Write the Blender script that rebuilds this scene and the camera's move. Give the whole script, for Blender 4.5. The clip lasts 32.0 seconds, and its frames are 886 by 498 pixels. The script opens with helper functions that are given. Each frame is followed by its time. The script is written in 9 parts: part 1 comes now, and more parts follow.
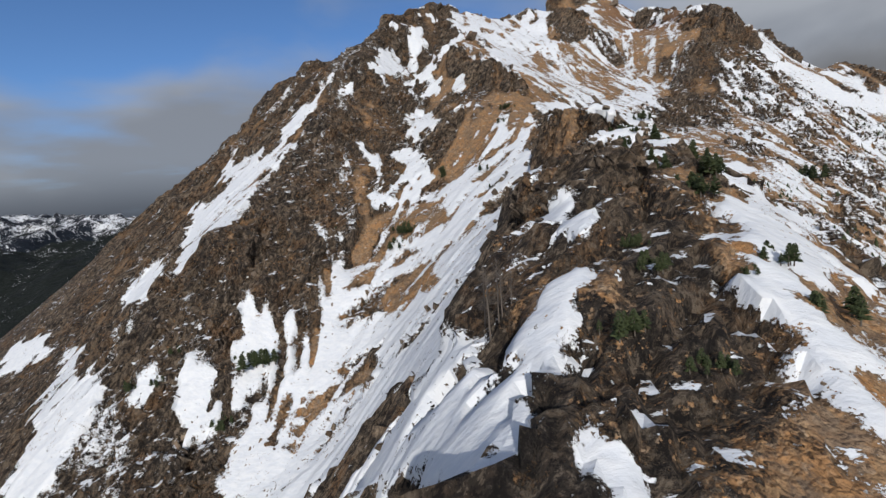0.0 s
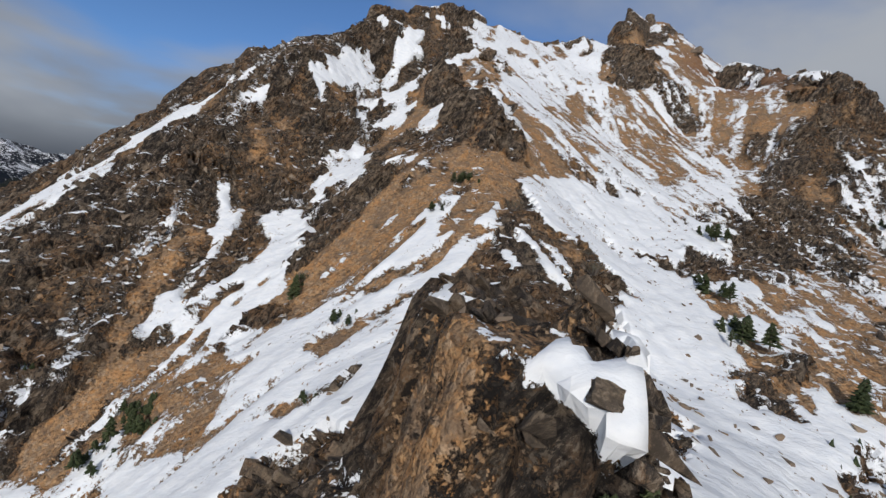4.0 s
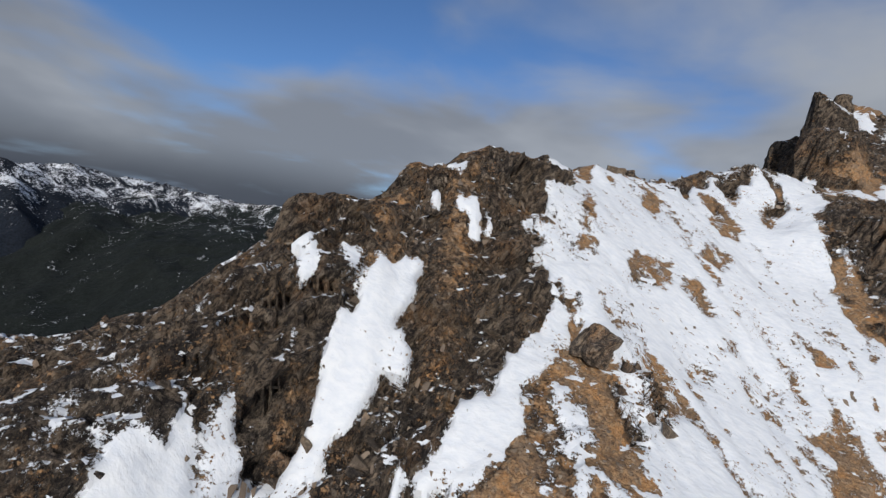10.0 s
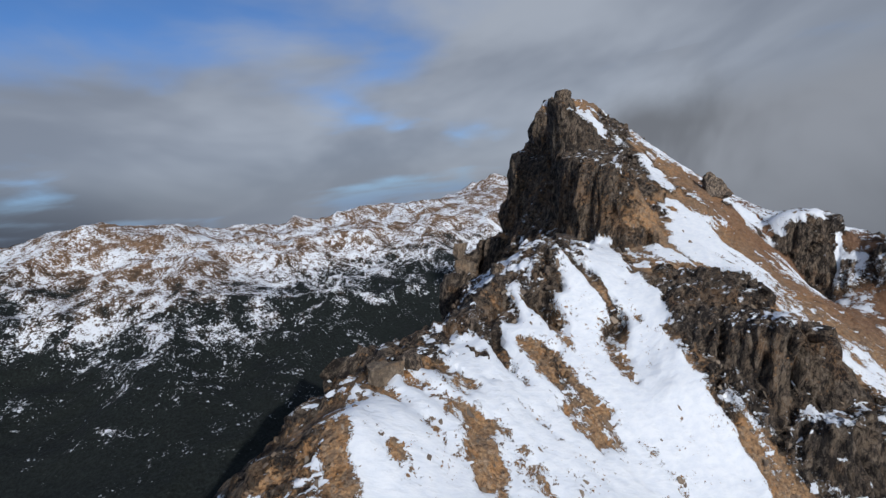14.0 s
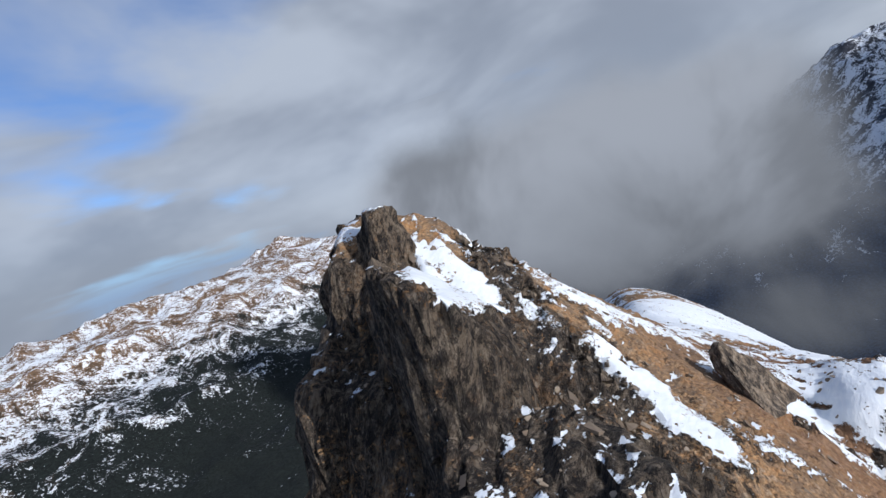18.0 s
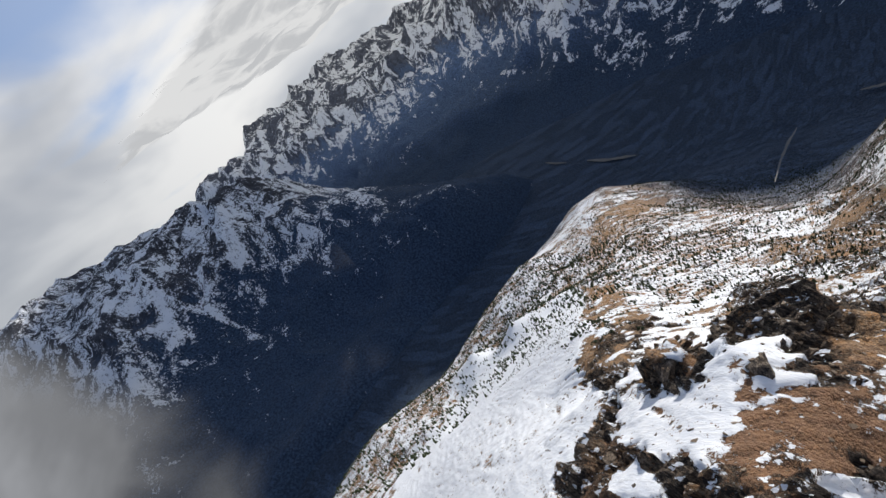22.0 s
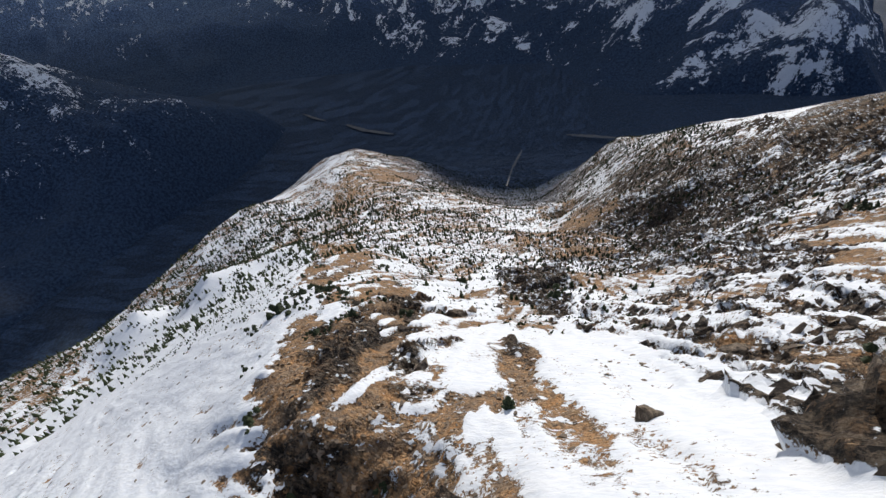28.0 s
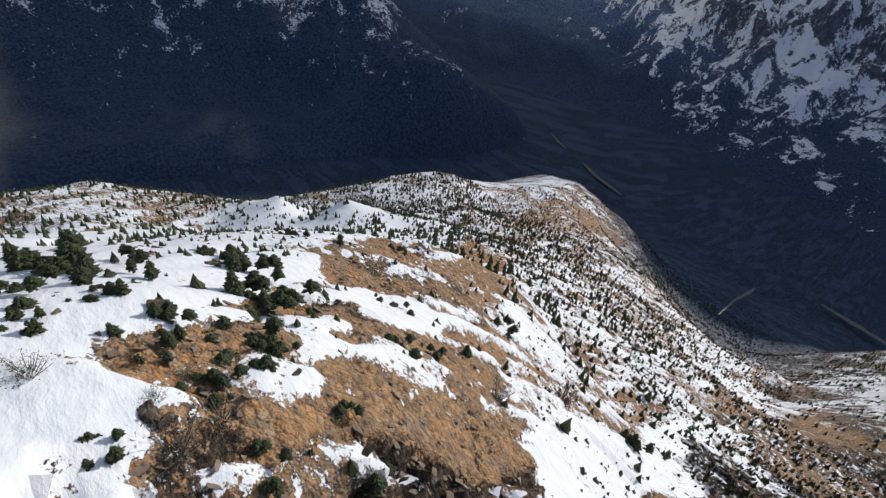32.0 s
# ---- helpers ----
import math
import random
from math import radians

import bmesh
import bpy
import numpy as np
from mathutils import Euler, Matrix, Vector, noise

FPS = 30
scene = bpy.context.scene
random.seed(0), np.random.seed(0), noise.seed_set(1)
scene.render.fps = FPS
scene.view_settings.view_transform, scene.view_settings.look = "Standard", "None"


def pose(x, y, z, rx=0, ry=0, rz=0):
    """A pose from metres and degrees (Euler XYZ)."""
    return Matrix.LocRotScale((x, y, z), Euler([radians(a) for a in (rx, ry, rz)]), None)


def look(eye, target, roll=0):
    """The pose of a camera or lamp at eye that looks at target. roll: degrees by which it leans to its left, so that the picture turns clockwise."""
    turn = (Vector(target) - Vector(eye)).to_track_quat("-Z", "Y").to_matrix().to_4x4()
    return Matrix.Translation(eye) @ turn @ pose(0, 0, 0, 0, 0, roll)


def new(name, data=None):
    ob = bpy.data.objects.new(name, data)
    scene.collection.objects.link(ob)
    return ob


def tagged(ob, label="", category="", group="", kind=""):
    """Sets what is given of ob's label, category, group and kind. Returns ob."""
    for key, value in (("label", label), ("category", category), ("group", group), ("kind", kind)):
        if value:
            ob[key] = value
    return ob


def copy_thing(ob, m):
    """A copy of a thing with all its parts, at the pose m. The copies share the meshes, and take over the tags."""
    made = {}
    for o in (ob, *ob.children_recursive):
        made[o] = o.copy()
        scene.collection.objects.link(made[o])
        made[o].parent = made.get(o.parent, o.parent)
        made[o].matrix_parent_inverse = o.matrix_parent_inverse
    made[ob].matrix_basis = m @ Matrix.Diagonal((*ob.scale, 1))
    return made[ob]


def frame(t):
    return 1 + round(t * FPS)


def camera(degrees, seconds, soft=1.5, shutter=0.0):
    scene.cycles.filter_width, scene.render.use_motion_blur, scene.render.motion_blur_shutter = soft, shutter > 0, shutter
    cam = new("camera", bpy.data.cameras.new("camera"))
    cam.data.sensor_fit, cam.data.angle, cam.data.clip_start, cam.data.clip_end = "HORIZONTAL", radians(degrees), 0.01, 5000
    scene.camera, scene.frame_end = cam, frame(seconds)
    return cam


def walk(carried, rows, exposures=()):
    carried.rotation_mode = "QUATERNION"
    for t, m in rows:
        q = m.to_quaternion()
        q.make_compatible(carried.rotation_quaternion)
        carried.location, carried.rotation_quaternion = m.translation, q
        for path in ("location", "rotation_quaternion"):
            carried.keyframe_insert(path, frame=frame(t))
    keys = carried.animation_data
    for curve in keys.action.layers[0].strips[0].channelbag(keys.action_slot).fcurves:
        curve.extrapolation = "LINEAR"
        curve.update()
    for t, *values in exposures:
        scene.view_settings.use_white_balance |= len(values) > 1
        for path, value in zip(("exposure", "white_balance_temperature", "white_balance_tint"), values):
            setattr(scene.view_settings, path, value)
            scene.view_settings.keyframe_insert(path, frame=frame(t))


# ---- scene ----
cam = camera(87.18, 32.0, soft=1.4)
PATH = [
    (0, (2.61, 2.10, 2.60), (2.431, 12.062, 1.700), -4.46),
    (0.5, (4.93, 8.87, 4.75), (4.715, 18.837, 4.001), -3.20),
    (1, (7.48, 15.69, 6.75), (7.280, 25.664, 6.089), -1.79),
    (1.5, (10.29, 22.64, 8.52), (10.072, 32.593, 7.573), 0.19),
    (2, (13.14, 29.74, 10.18), (12.772, 39.703, 9.341), 2.42),
    (2.5, (15.80, 36.96, 12.15), (15.296, 46.922, 11.501), 3.79),
    (3, (18.39, 44.33, 14.60), (17.789, 54.303, 14.074), 5.21),
    (3.5, (20.71, 51.64, 17.19), (19.991, 61.604, 16.661), 6.47),
    (5.5, (26.54, 79.58, 31.33), (24.998, 89.437, 30.682), 11.26),
    (6, (26.67, 87.57, 36.43), (24.490, 97.312, 35.784), 13.47),
    (6.5, (26.21, 95.57, 41.87), (23.259, 105.105, 41.208), 16.18),
    (7, (25.08, 103.29, 47.18), (21.407, 112.567, 46.503), 18.96),
    (7.5, (23.40, 110.76, 52.30), (19.265, 119.843, 51.653), 20.20),
    (8, (21.14, 117.90, 57.53), (16.882, 126.927, 56.932), 19.94),
    (8.5, (18.31, 124.82, 62.69), (14.372, 133.989, 62.078), 17.11),
    (9, (15.33, 131.49, 67.74), (11.954, 140.886, 67.180), 14.82),
    (9.5, (12.28, 138.19, 72.82), (9.543, 147.797, 72.319), 12.11),
    (10, (9.31, 144.73, 77.90), (7.456, 154.550, 77.512), 7.93),
    (10.5, (6.92, 151.39, 82.58), (6.229, 161.365, 82.358), 2.36),
    (11, (5.26, 158.02, 86.99), (5.718, 168.008, 86.774), -2.65),
    (11.5, (4.52, 164.60, 91.30), (5.797, 174.507, 90.759), -4.78),
    (12, (4.74, 170.94, 95.29), (6.757, 180.702, 94.527), -6.38),
    (12.5, (5.73, 177.22, 99.14), (8.586, 186.764, 98.299), -8.90),
    (13, (7.49, 183.52, 102.62), (10.978, 192.828, 101.560), -9.77),
    (13.5, (10.14, 189.97, 105.78), (13.912, 199.161, 104.631), -8.77),
    (14, (13.63, 196.59, 108.53), (17.278, 205.833, 107.382), -6.91),
    (14.5, (17.77, 203.34, 111.28), (21.526, 212.556, 110.266), -5.43),
    (16.5, (38.49, 233.54, 122.19), (42.625, 242.613, 121.420), -0.87),
    (17, (43.19, 239.79, 124.49), (47.654, 248.681, 123.478), -1.15),
    (17.5, (47.93, 245.91, 126.64), (53.535, 254.139, 125.689), -8.19),
    (18, (53.07, 251.97, 128.81), (60.300, 258.800, 127.752), -17.84),
    (18.5, (59.01, 256.61, 129.86), (67.614, 261.646, 129.112), -29.14),
    (19, (64.93, 260.84, 131.86), (74.422, 263.852, 131.003), -37.78),
    (19.5, (71.43, 264.20, 133.65), (81.359, 264.725, 132.574), -43.45),
    (20, (78.63, 266.09, 135.01), (88.381, 264.290, 133.683), -44.95),
    (20.5, (85.56, 266.51, 136.09), (94.821, 263.254, 134.196), -43.98),
    (21, (91.88, 266.13, 136.71), (100.522, 261.844, 134.058), -42.79),
    (21.5, (97.98, 265.25, 136.63), (105.840, 260.074, 133.245), -40.90),
    (22, (103.98, 263.84, 135.75), (111.336, 258.261, 131.908), -39.63),
    (22.5, (109.76, 261.95, 134.05), (116.661, 256.144, 129.734), -38.43),
    (23, (115.37, 259.34, 131.40), (121.706, 253.254, 126.617), -37.57),
    (23.5, (120.66, 256.34, 127.99), (126.277, 249.919, 122.775), -37.14),
    (24, (125.55, 253.27, 124.01), (130.184, 246.457, 118.349), -37.05),
    (24.5, (130.05, 250.03, 119.39), (133.684, 242.926, 113.357), -36.25),
    (26.5, (141.80, 232.44, 98.84), (143.173, 225.122, 92.163), -28.69),
    (27, (143.85, 227.80, 93.03), (145.558, 220.448, 86.471), -23.91),
    (27.5, (145.63, 222.48, 87.31), (147.933, 215.192, 80.855), -17.65),
    (28, (147.13, 216.84, 82.00), (149.928, 209.727, 75.559), -10.65),
    (28.5, (148.67, 211.07, 76.45), (152.068, 204.167, 70.055), -3.70),
    (29, (150.33, 205.35, 70.91), (154.366, 198.756, 64.561), 2.33),
    (29.5, (152.59, 199.71, 65.64), (157.118, 193.411, 59.332), 7.23),
    (30, (155.63, 193.94, 60.67), (160.366, 187.725, 54.434), 10.08),
    (30.5, (159.23, 188.21, 55.79), (164.228, 182.091, 49.669), 9.37),
    (31, (163.21, 182.57, 51.01), (168.599, 176.698, 44.965), 8.91),
    (31.5, (167.41, 177.12, 46.54), (173.163, 171.520, 40.582), 8.70),
    (32, (171.90, 171.86, 42.24), (177.800, 166.332, 36.352), 7.95),
]
walk(cam, [(t, look(eye, target, roll)) for t, eye, target, roll in PATH],
     ((0.0, -0.35, 6500, 10), (9.0, -0.45, 6450, 10), (12.0, -0.46, 6200, 10), (13.5, -0.45, 6100, 10), (16.5, -0.02, 5950, 10),
      (19.5, 0.0, 6050, 10), (20.5, 0.0, 6400, 10), (22.0, 0.0, 6600, 10), (24.0, 0.0, 6600, 10), (28.0, -0.14, 6550, 10), (32.0, -0.14, 6500, 10)))

# ---- light ----
SUN_AZ = Vector((0.02, -1.0)).normalized()
SUN_EL = radians(21.5)
sun_data = bpy.data.lights.new("sun", "SUN")
sun_data.energy, sun_data.angle, sun_data.color = 4.2, radians(0.53), (1.0, 0.95, 0.88)
sun = new("sun", sun_data)
sun_dir = Vector((SUN_AZ.x * math.cos(SUN_EL), SUN_AZ.y * math.cos(SUN_EL), math.sin(SUN_EL)))
sun.matrix_world = look(sun_dir * 300, (0, 0, 0))

world = bpy.data.worlds.new("sky")
scene.world = world
world.use_nodes = True


class Nodes:
    """Short hand for building a node tree."""

    def __init__(self, tree):
        self.tree = tree
        tree.nodes.clear()

    def add(self, kind, **sets):
        node = self.tree.nodes.new(kind)
        for key, value in sets.items():
            if key in node.inputs:
                self.put(node.inputs[key], value)
            else:
                setattr(node, key, value)
        return node

    def put(self, socket, value):
        if isinstance(value, bpy.types.NodeSocket):
            self.tree.links.new(value, socket)
        else:
            socket.default_value = value

    def math(self, op, a, b=0.0, c=0.0, clamp=False):
        node = self.tree.nodes.new("ShaderNodeMath")
        node.operation, node.use_clamp = op, clamp
        for socket, value in zip(node.inputs, (a, b, c)):
            self.put(socket, value)
        return node.outputs[0]

    def vec(self, op, a, b=(0, 0, 0)):
        node = self.tree.nodes.new("ShaderNodeVectorMath")
        node.operation = op
        self.put(node.inputs[0], a), self.put(node.inputs[1], b)
        return node.outputs[0]

    def noise(self, vector, scale, detail=4.0, rough=0.55, distortion=0.0):
        node = self.tree.nodes.new("ShaderNodeTexNoise")
        self.put(node.inputs["Vector"], vector)
        node.inputs["Scale"].default_value = scale
        node.inputs["Detail"].default_value = detail
        node.inputs["Roughness"].default_value = rough
        node.inputs["Distortion"].default_value = distortion
        return node.outputs["Fac"]

    def step(self, value, low, high):
        node = self.tree.nodes.new("ShaderNodeMapRange")
        node.interpolation_type = "SMOOTHSTEP"
        self.put(node.inputs["Value"], value)
        node.inputs["From Min"].default_value, node.inputs["From Max"].default_value = low, high
        return node.outputs["Result"]

    def mix(self, fac, a, b, blend="MIX"):
        node = self.tree.nodes.new("ShaderNodeMix")
        node.data_type, node.blend_type = "RGBA", blend
        self.put(node.inputs["Factor"], fac)
        colours = [s for s in node.inputs if s.type == "RGBA"]
        for socket, value in zip(colours, (a, b)):
            self.put(socket, value if isinstance(value, bpy.types.NodeSocket) else (*value[:3], 1.0))
        return [s for s in node.outputs if s.type == "RGBA"][0]


n = Nodes(world.node_tree)
sky = n.add("ShaderNodeTexSky", sky_type="NISHITA", sun_disc=False, sun_elevation=SUN_EL,
            sun_rotation=math.atan2(SUN_AZ.x, SUN_AZ.y), altitude=2500.0, dust_density=0.0, ozone_density=2.5)
way = n.add("ShaderNodeTexCoord").outputs["Generated"]
sep = n.add("ShaderNodeSeparateXYZ", Vector=way).outputs
toward = n.add("ShaderNodeVectorMath", operation="DOT_PRODUCT")
n.put(toward.inputs[0], way), n.put(toward.inputs[1], tuple(sun_dir))
sunward = n.step(toward.outputs["Value"], -0.15, 0.65)
flat = n.math("ADD", n.math("MAXIMUM", sep[2], 0.0), 0.16)
plane = n.add("ShaderNodeCombineXYZ", X=n.math("DIVIDE", sep[0], flat), Y=n.math("DIVIDE", sep[1], flat), Z=0.0).outputs[0]
big = n.noise(n.vec("ADD", plane, (3.1, 1.7, 0.0)), 0.50, 3.0, 0.5, 0.3)
fine = n.noise(plane, 1.3, 5.0, 0.5, 0.3)
mass = n.math("ADD", n.math("MULTIPLY", big, 0.66), n.math("MULTIPLY", fine, 0.34))
low = n.math("MULTIPLY", n.step(sep[2], 0.36, 0.10), 0.16)
gap = n.math("MULTIPLY", n.step(sep[2], 0.09, 0.02), -0.04)
east = n.math("MULTIPLY", n.math("MULTIPLY", n.step(sep[0], 0.35, 0.75), n.step(sep[1], -0.35, 0.1)), 0.08)
cover_sky = n.step(n.math("ADD", n.math("ADD", mass, east), n.math("ADD", low, gap)), 0.44, 0.62)
puff = n.noise(n.vec("MULTIPLY", n.vec("ADD", way, (5.0, 2.0, 1.0)), (1, 1, 2.2)), 2.2, 4.0, 0.5, 0.3)
grey = n.mix(n.step(puff, 0.34, 0.66), (0.30, 0.325, 0.37), (0.50, 0.53, 0.575))
base = n.math("MULTIPLY", n.step(sep[2], 0.13, 0.01), n.step(sep[0], 0.1, -0.45))
grey = n.mix(n.math("MULTIPLY", base, 0.85), grey, (0.052, 0.062, 0.085))
bright = n.mix(n.step(puff, 0.36, 0.62), (0.50, 0.53, 0.58), (0.92, 0.92, 0.91))
cloud_colour = n.mix(sunward, grey, bright)
blue = n.mix(1.0, sky.outputs[0], (0.100, 0.125, 0.150), "MULTIPLY")
blue = n.mix(n.step(sep[2], 0.14, 0.0), blue, (0.30, 0.40, 0.55))
blue = n.mix(n.math("MULTIPLY", sunward, 0.55), blue, (0.55, 0.64, 0.80))
mixed = n.mix(n.math("MULTIPLY", cover_sky, 0.96), blue, cloud_colour)
back = n.add("ShaderNodeBackground", Color=mixed, Strength=1.0)
n.add("ShaderNodeOutputWorld", Surface=back.outputs[0])

# ---- materials ----


def material(name):
    m = bpy.data.materials.new(name)
    m.use_nodes = True
    return m, Nodes(m.node_tree)


def finish(n, colour, rough, bump=None, strength=0.5, distance=0.1, **more):
    shader = n.add("ShaderNodeBsdfPrincipled")
    n.put(shader.inputs["Base Color"], colour if isinstance(colour, bpy.types.NodeSocket) else (*colour, 1.0))
    n.put(shader.inputs["Roughness"], rough)
    shader.inputs["Specular IOR Level"].default_value = more.get("gloss", 0.25)
    if bump is not None:
        b = n.add("ShaderNodeBump", Height=bump, Strength=strength, Distance=distance)
        n.put(shader.inputs["Normal"], b.outputs[0])
    n.add("ShaderNodeOutputMaterial", Surface=shader.outputs[0])


def position(n, scale=(1, 1, 1), turn=(0, 0, 0)):
    geo = n.add("ShaderNodeNewGeometry").outputs["Position"]
    m = n.add("ShaderNodeMapping", Vector=geo)
    m.inputs["Scale"].default_value, m.inputs["Rotation"].default_value = scale, turn
    return m.outputs[0]


def rock_colour(n, pos, size=1.0):
    """Weathered foliated rock: dark crust, brown and rusty faces, pale scars. Returns colour and relief."""
    warp = n.add("ShaderNodeTexNoise", Vector=pos, Scale=0.35 * size, Detail=3.0).outputs["Color"]
    bent = n.vec("ADD", pos, n.vec("MULTIPLY", n.vec("SUBTRACT", warp, (0.5, 0.5, 0.5)), (0.7, 0.7, 0.7)))

    def laid(scale):
        m = n.add("ShaderNodeMapping", Vector=bent)
        m.inputs["Rotation"].default_value = (0.1, -0.6, 0.3)
        return n.vec("MULTIPLY", m.outputs[0], scale)

    slab = laid((1.0, 1.3, 0.40))
    blocks = n.add("ShaderNodeTexVoronoi", feature="F1", Vector=slab, Scale=0.55 * size)
    chips = n.add("ShaderNodeTexVoronoi", feature="F1", Vector=slab, Scale=1.9 * size)
    leaf = n.noise(laid((1.0, 2.4, 0.18)), 1.5 * size, 6.0, 0.7)
    a = n.noise(pos, 0.075 * size, 6.0, 0.62)
    c = n.noise(pos, 4.5 * size, 6.0, 0.74)
    tone = n.add("ShaderNodeSeparateColor", Color=blocks.outputs["Color"]).outputs
    tone2 = n.add("ShaderNodeSeparateColor", Color=chips.outputs["Color"]).outputs
    col = n.mix(n.step(a, 0.36, 0.64), (0.074, 0.058, 0.046), (0.165, 0.119, 0.080))
    col = n.mix(n.math("MULTIPLY", n.step(tone[0], 0.45, 0.95), 0.7), col, (0.285, 0.215, 0.150))
    col = n.mix(n.math("MULTIPLY", n.step(tone2[0], 0.5, 1.0), 0.55), col, (0.060, 0.050, 0.046))
    bands = n.noise(laid((1.0, 3.2, 0.10)), 0.55 * size, 5.0, 0.66)
    col = n.mix(n.math("MULTIPLY", n.step(bands, 0.51, 0.62), 0.5), col, (0.270, 0.195, 0.130))
    col = n.mix(n.math("MULTIPLY", n.step(bands, 0.47, 0.38), 0.65), col, (0.042, 0.036, 0.032))
    rust = n.noise(n.vec("ADD", pos, (40, 0, 0)), 0.14 * size, 7.0, 0.64)
    col = n.mix(n.math("MULTIPLY", n.step(rust, 0.51, 0.66), 0.75), col, (0.32, 0.175, 0.080))
    col = n.mix(n.math("MULTIPLY", n.step(leaf, 0.52, 0.36), 0.7), col, (0.048, 0.041, 0.038))
    col = n.mix(n.math("MULTIPLY", n.step(c, 0.54, 0.72), 0.45), col, (0.31, 0.26, 0.205))
    col = n.mix(n.math("MULTIPLY", n.step(c, 0.46, 0.32), 0.5), col, (0.040, 0.034, 0.031))
    joint = n.add("ShaderNodeTexVoronoi", feature="DISTANCE_TO_EDGE", Vector=slab, Scale=0.55 * size).outputs["Distance"]
    joint2 = n.add("ShaderNodeTexVoronoi", feature="DISTANCE_TO_EDGE", Vector=slab, Scale=1.9 * size).outputs["Distance"]
    crack = n.math("MAXIMUM", n.math("MULTIPLY", n.step(joint, 0.045, 0.008), 0.55), n.math("MULTIPLY", n.step(joint2, 0.06, 0.01), 0.35))
    col = n.mix(crack, col, (0.022, 0.019, 0.018))
    grit = n.noise(laid((1.0, 1.3, 0.5)), 1.3 * size, 9.0, 0.82)
    col = n.mix(n.math("MULTIPLY", n.step(grit, 0.495, 0.445), 0.95), col, (0.020, 0.016, 0.014))
    col = n.mix(n.math("MULTIPLY", n.step(grit, 0.54, 0.58), 0.7), col, (0.36, 0.285, 0.21))
    relief = n.math("ADD", n.math("MULTIPLY", tone[1], 1.1), n.math("MULTIPLY", tone2[1], 0.55))
    relief = n.math("ADD", relief, n.math("SUBTRACT", n.math("MULTIPLY", leaf, 1.8), n.math("MULTIPLY", blocks.outputs["Distance"], 0.6)))
    relief = n.math("ADD", relief, n.math("ADD", n.math("MULTIPLY", c, 0.6), n.math("MULTIPLY", grit, 2.2)))
    return col, relief


def scree_colour(n, pos):
    """Ochre scree and soil with loose stones."""
    stones = n.add("ShaderNodeTexVoronoi", feature="F1", Vector=pos, Scale=2.6)
    small = n.add("ShaderNodeTexVoronoi", feature="F1", Vector=pos, Scale=7.0)
    a = n.noise(pos, 0.16, 6.0, 0.62)
    f = n.noise(pos, 2.4, 6.0, 0.7)
    col = n.mix(n.step(a, 0.34, 0.66), (0.385, 0.205, 0.088), (0.245, 0.150, 0.085))
    col = n.mix(n.math("MULTIPLY", n.step(f, 0.47, 0.55), 0.6), col, (0.440, 0.285, 0.150))
    tint = n.add("ShaderNodeSeparateColor", Color=stones.outputs["Color"]).outputs
    tint2 = n.add("ShaderNodeSeparateColor", Color=small.outputs["Color"]).outputs
    col = n.mix(n.math("MULTIPLY", n.step(tint[0], 0.62, 0.9), 0.6), col, (0.36, 0.28, 0.20))
    col = n.mix(n.math("MULTIPLY", n.step(tint[1], 0.72, 0.95), 0.65), col, (0.10, 0.078, 0.060))
    col = n.mix(n.math("MULTIPLY", n.step(tint2[0], 0.6, 1.0), 0.5), col, (0.13, 0.085, 0.052))
    col = n.mix(n.math("MULTIPLY", n.step(f, 0.45, 0.38), 0.8), col, (0.070, 0.050, 0.036))
    patch = n.noise(pos, 0.42, 6.0, 0.72)
    col = n.mix(n.math("MULTIPLY", n.step(patch, 0.52, 0.60), 0.7), col, (0.175, 0.125, 0.086))
    col = n.mix(n.math("MULTIPLY", n.step(patch, 0.46, 0.38), 0.6), col, (0.43, 0.215, 0.080))
    away = n.vec("MULTIPLY", n.vec("SUBTRACT", pos, (118.0, 247.0, 0.0)), (1, 1, 0))
    square = n.add("ShaderNodeSeparateXYZ", Vector=n.vec("MULTIPLY", away, away)).outputs
    red = n.step(n.math("ADD", n.math("ADD", square[0], square[1]), n.math("MULTIPLY", a, 400.0)), 1500.0, 500.0)
    col = n.mix(n.math("MULTIPLY", red, 0.75), col, n.mix(tint[0], (0.115, 0.060, 0.036), (0.24, 0.125, 0.072)))
    edge = n.math("MULTIPLY", n.step(stones.outputs["Distance"], 0.34, 0.56), 0.25)
    col = n.mix(edge, col, (0.13, 0.072, 0.036))
    relief = n.math("ADD", n.math("MULTIPLY", n.math("SUBTRACT", 0.6, stones.outputs["Distance"]), 0.9), n.math("MULTIPLY", n.math("SUBTRACT", 0.6, small.outputs["Distance"]), 0.4))
    relief = n.math("ADD", relief, n.math("MULTIPLY", f, 0.6))
    return col, relief


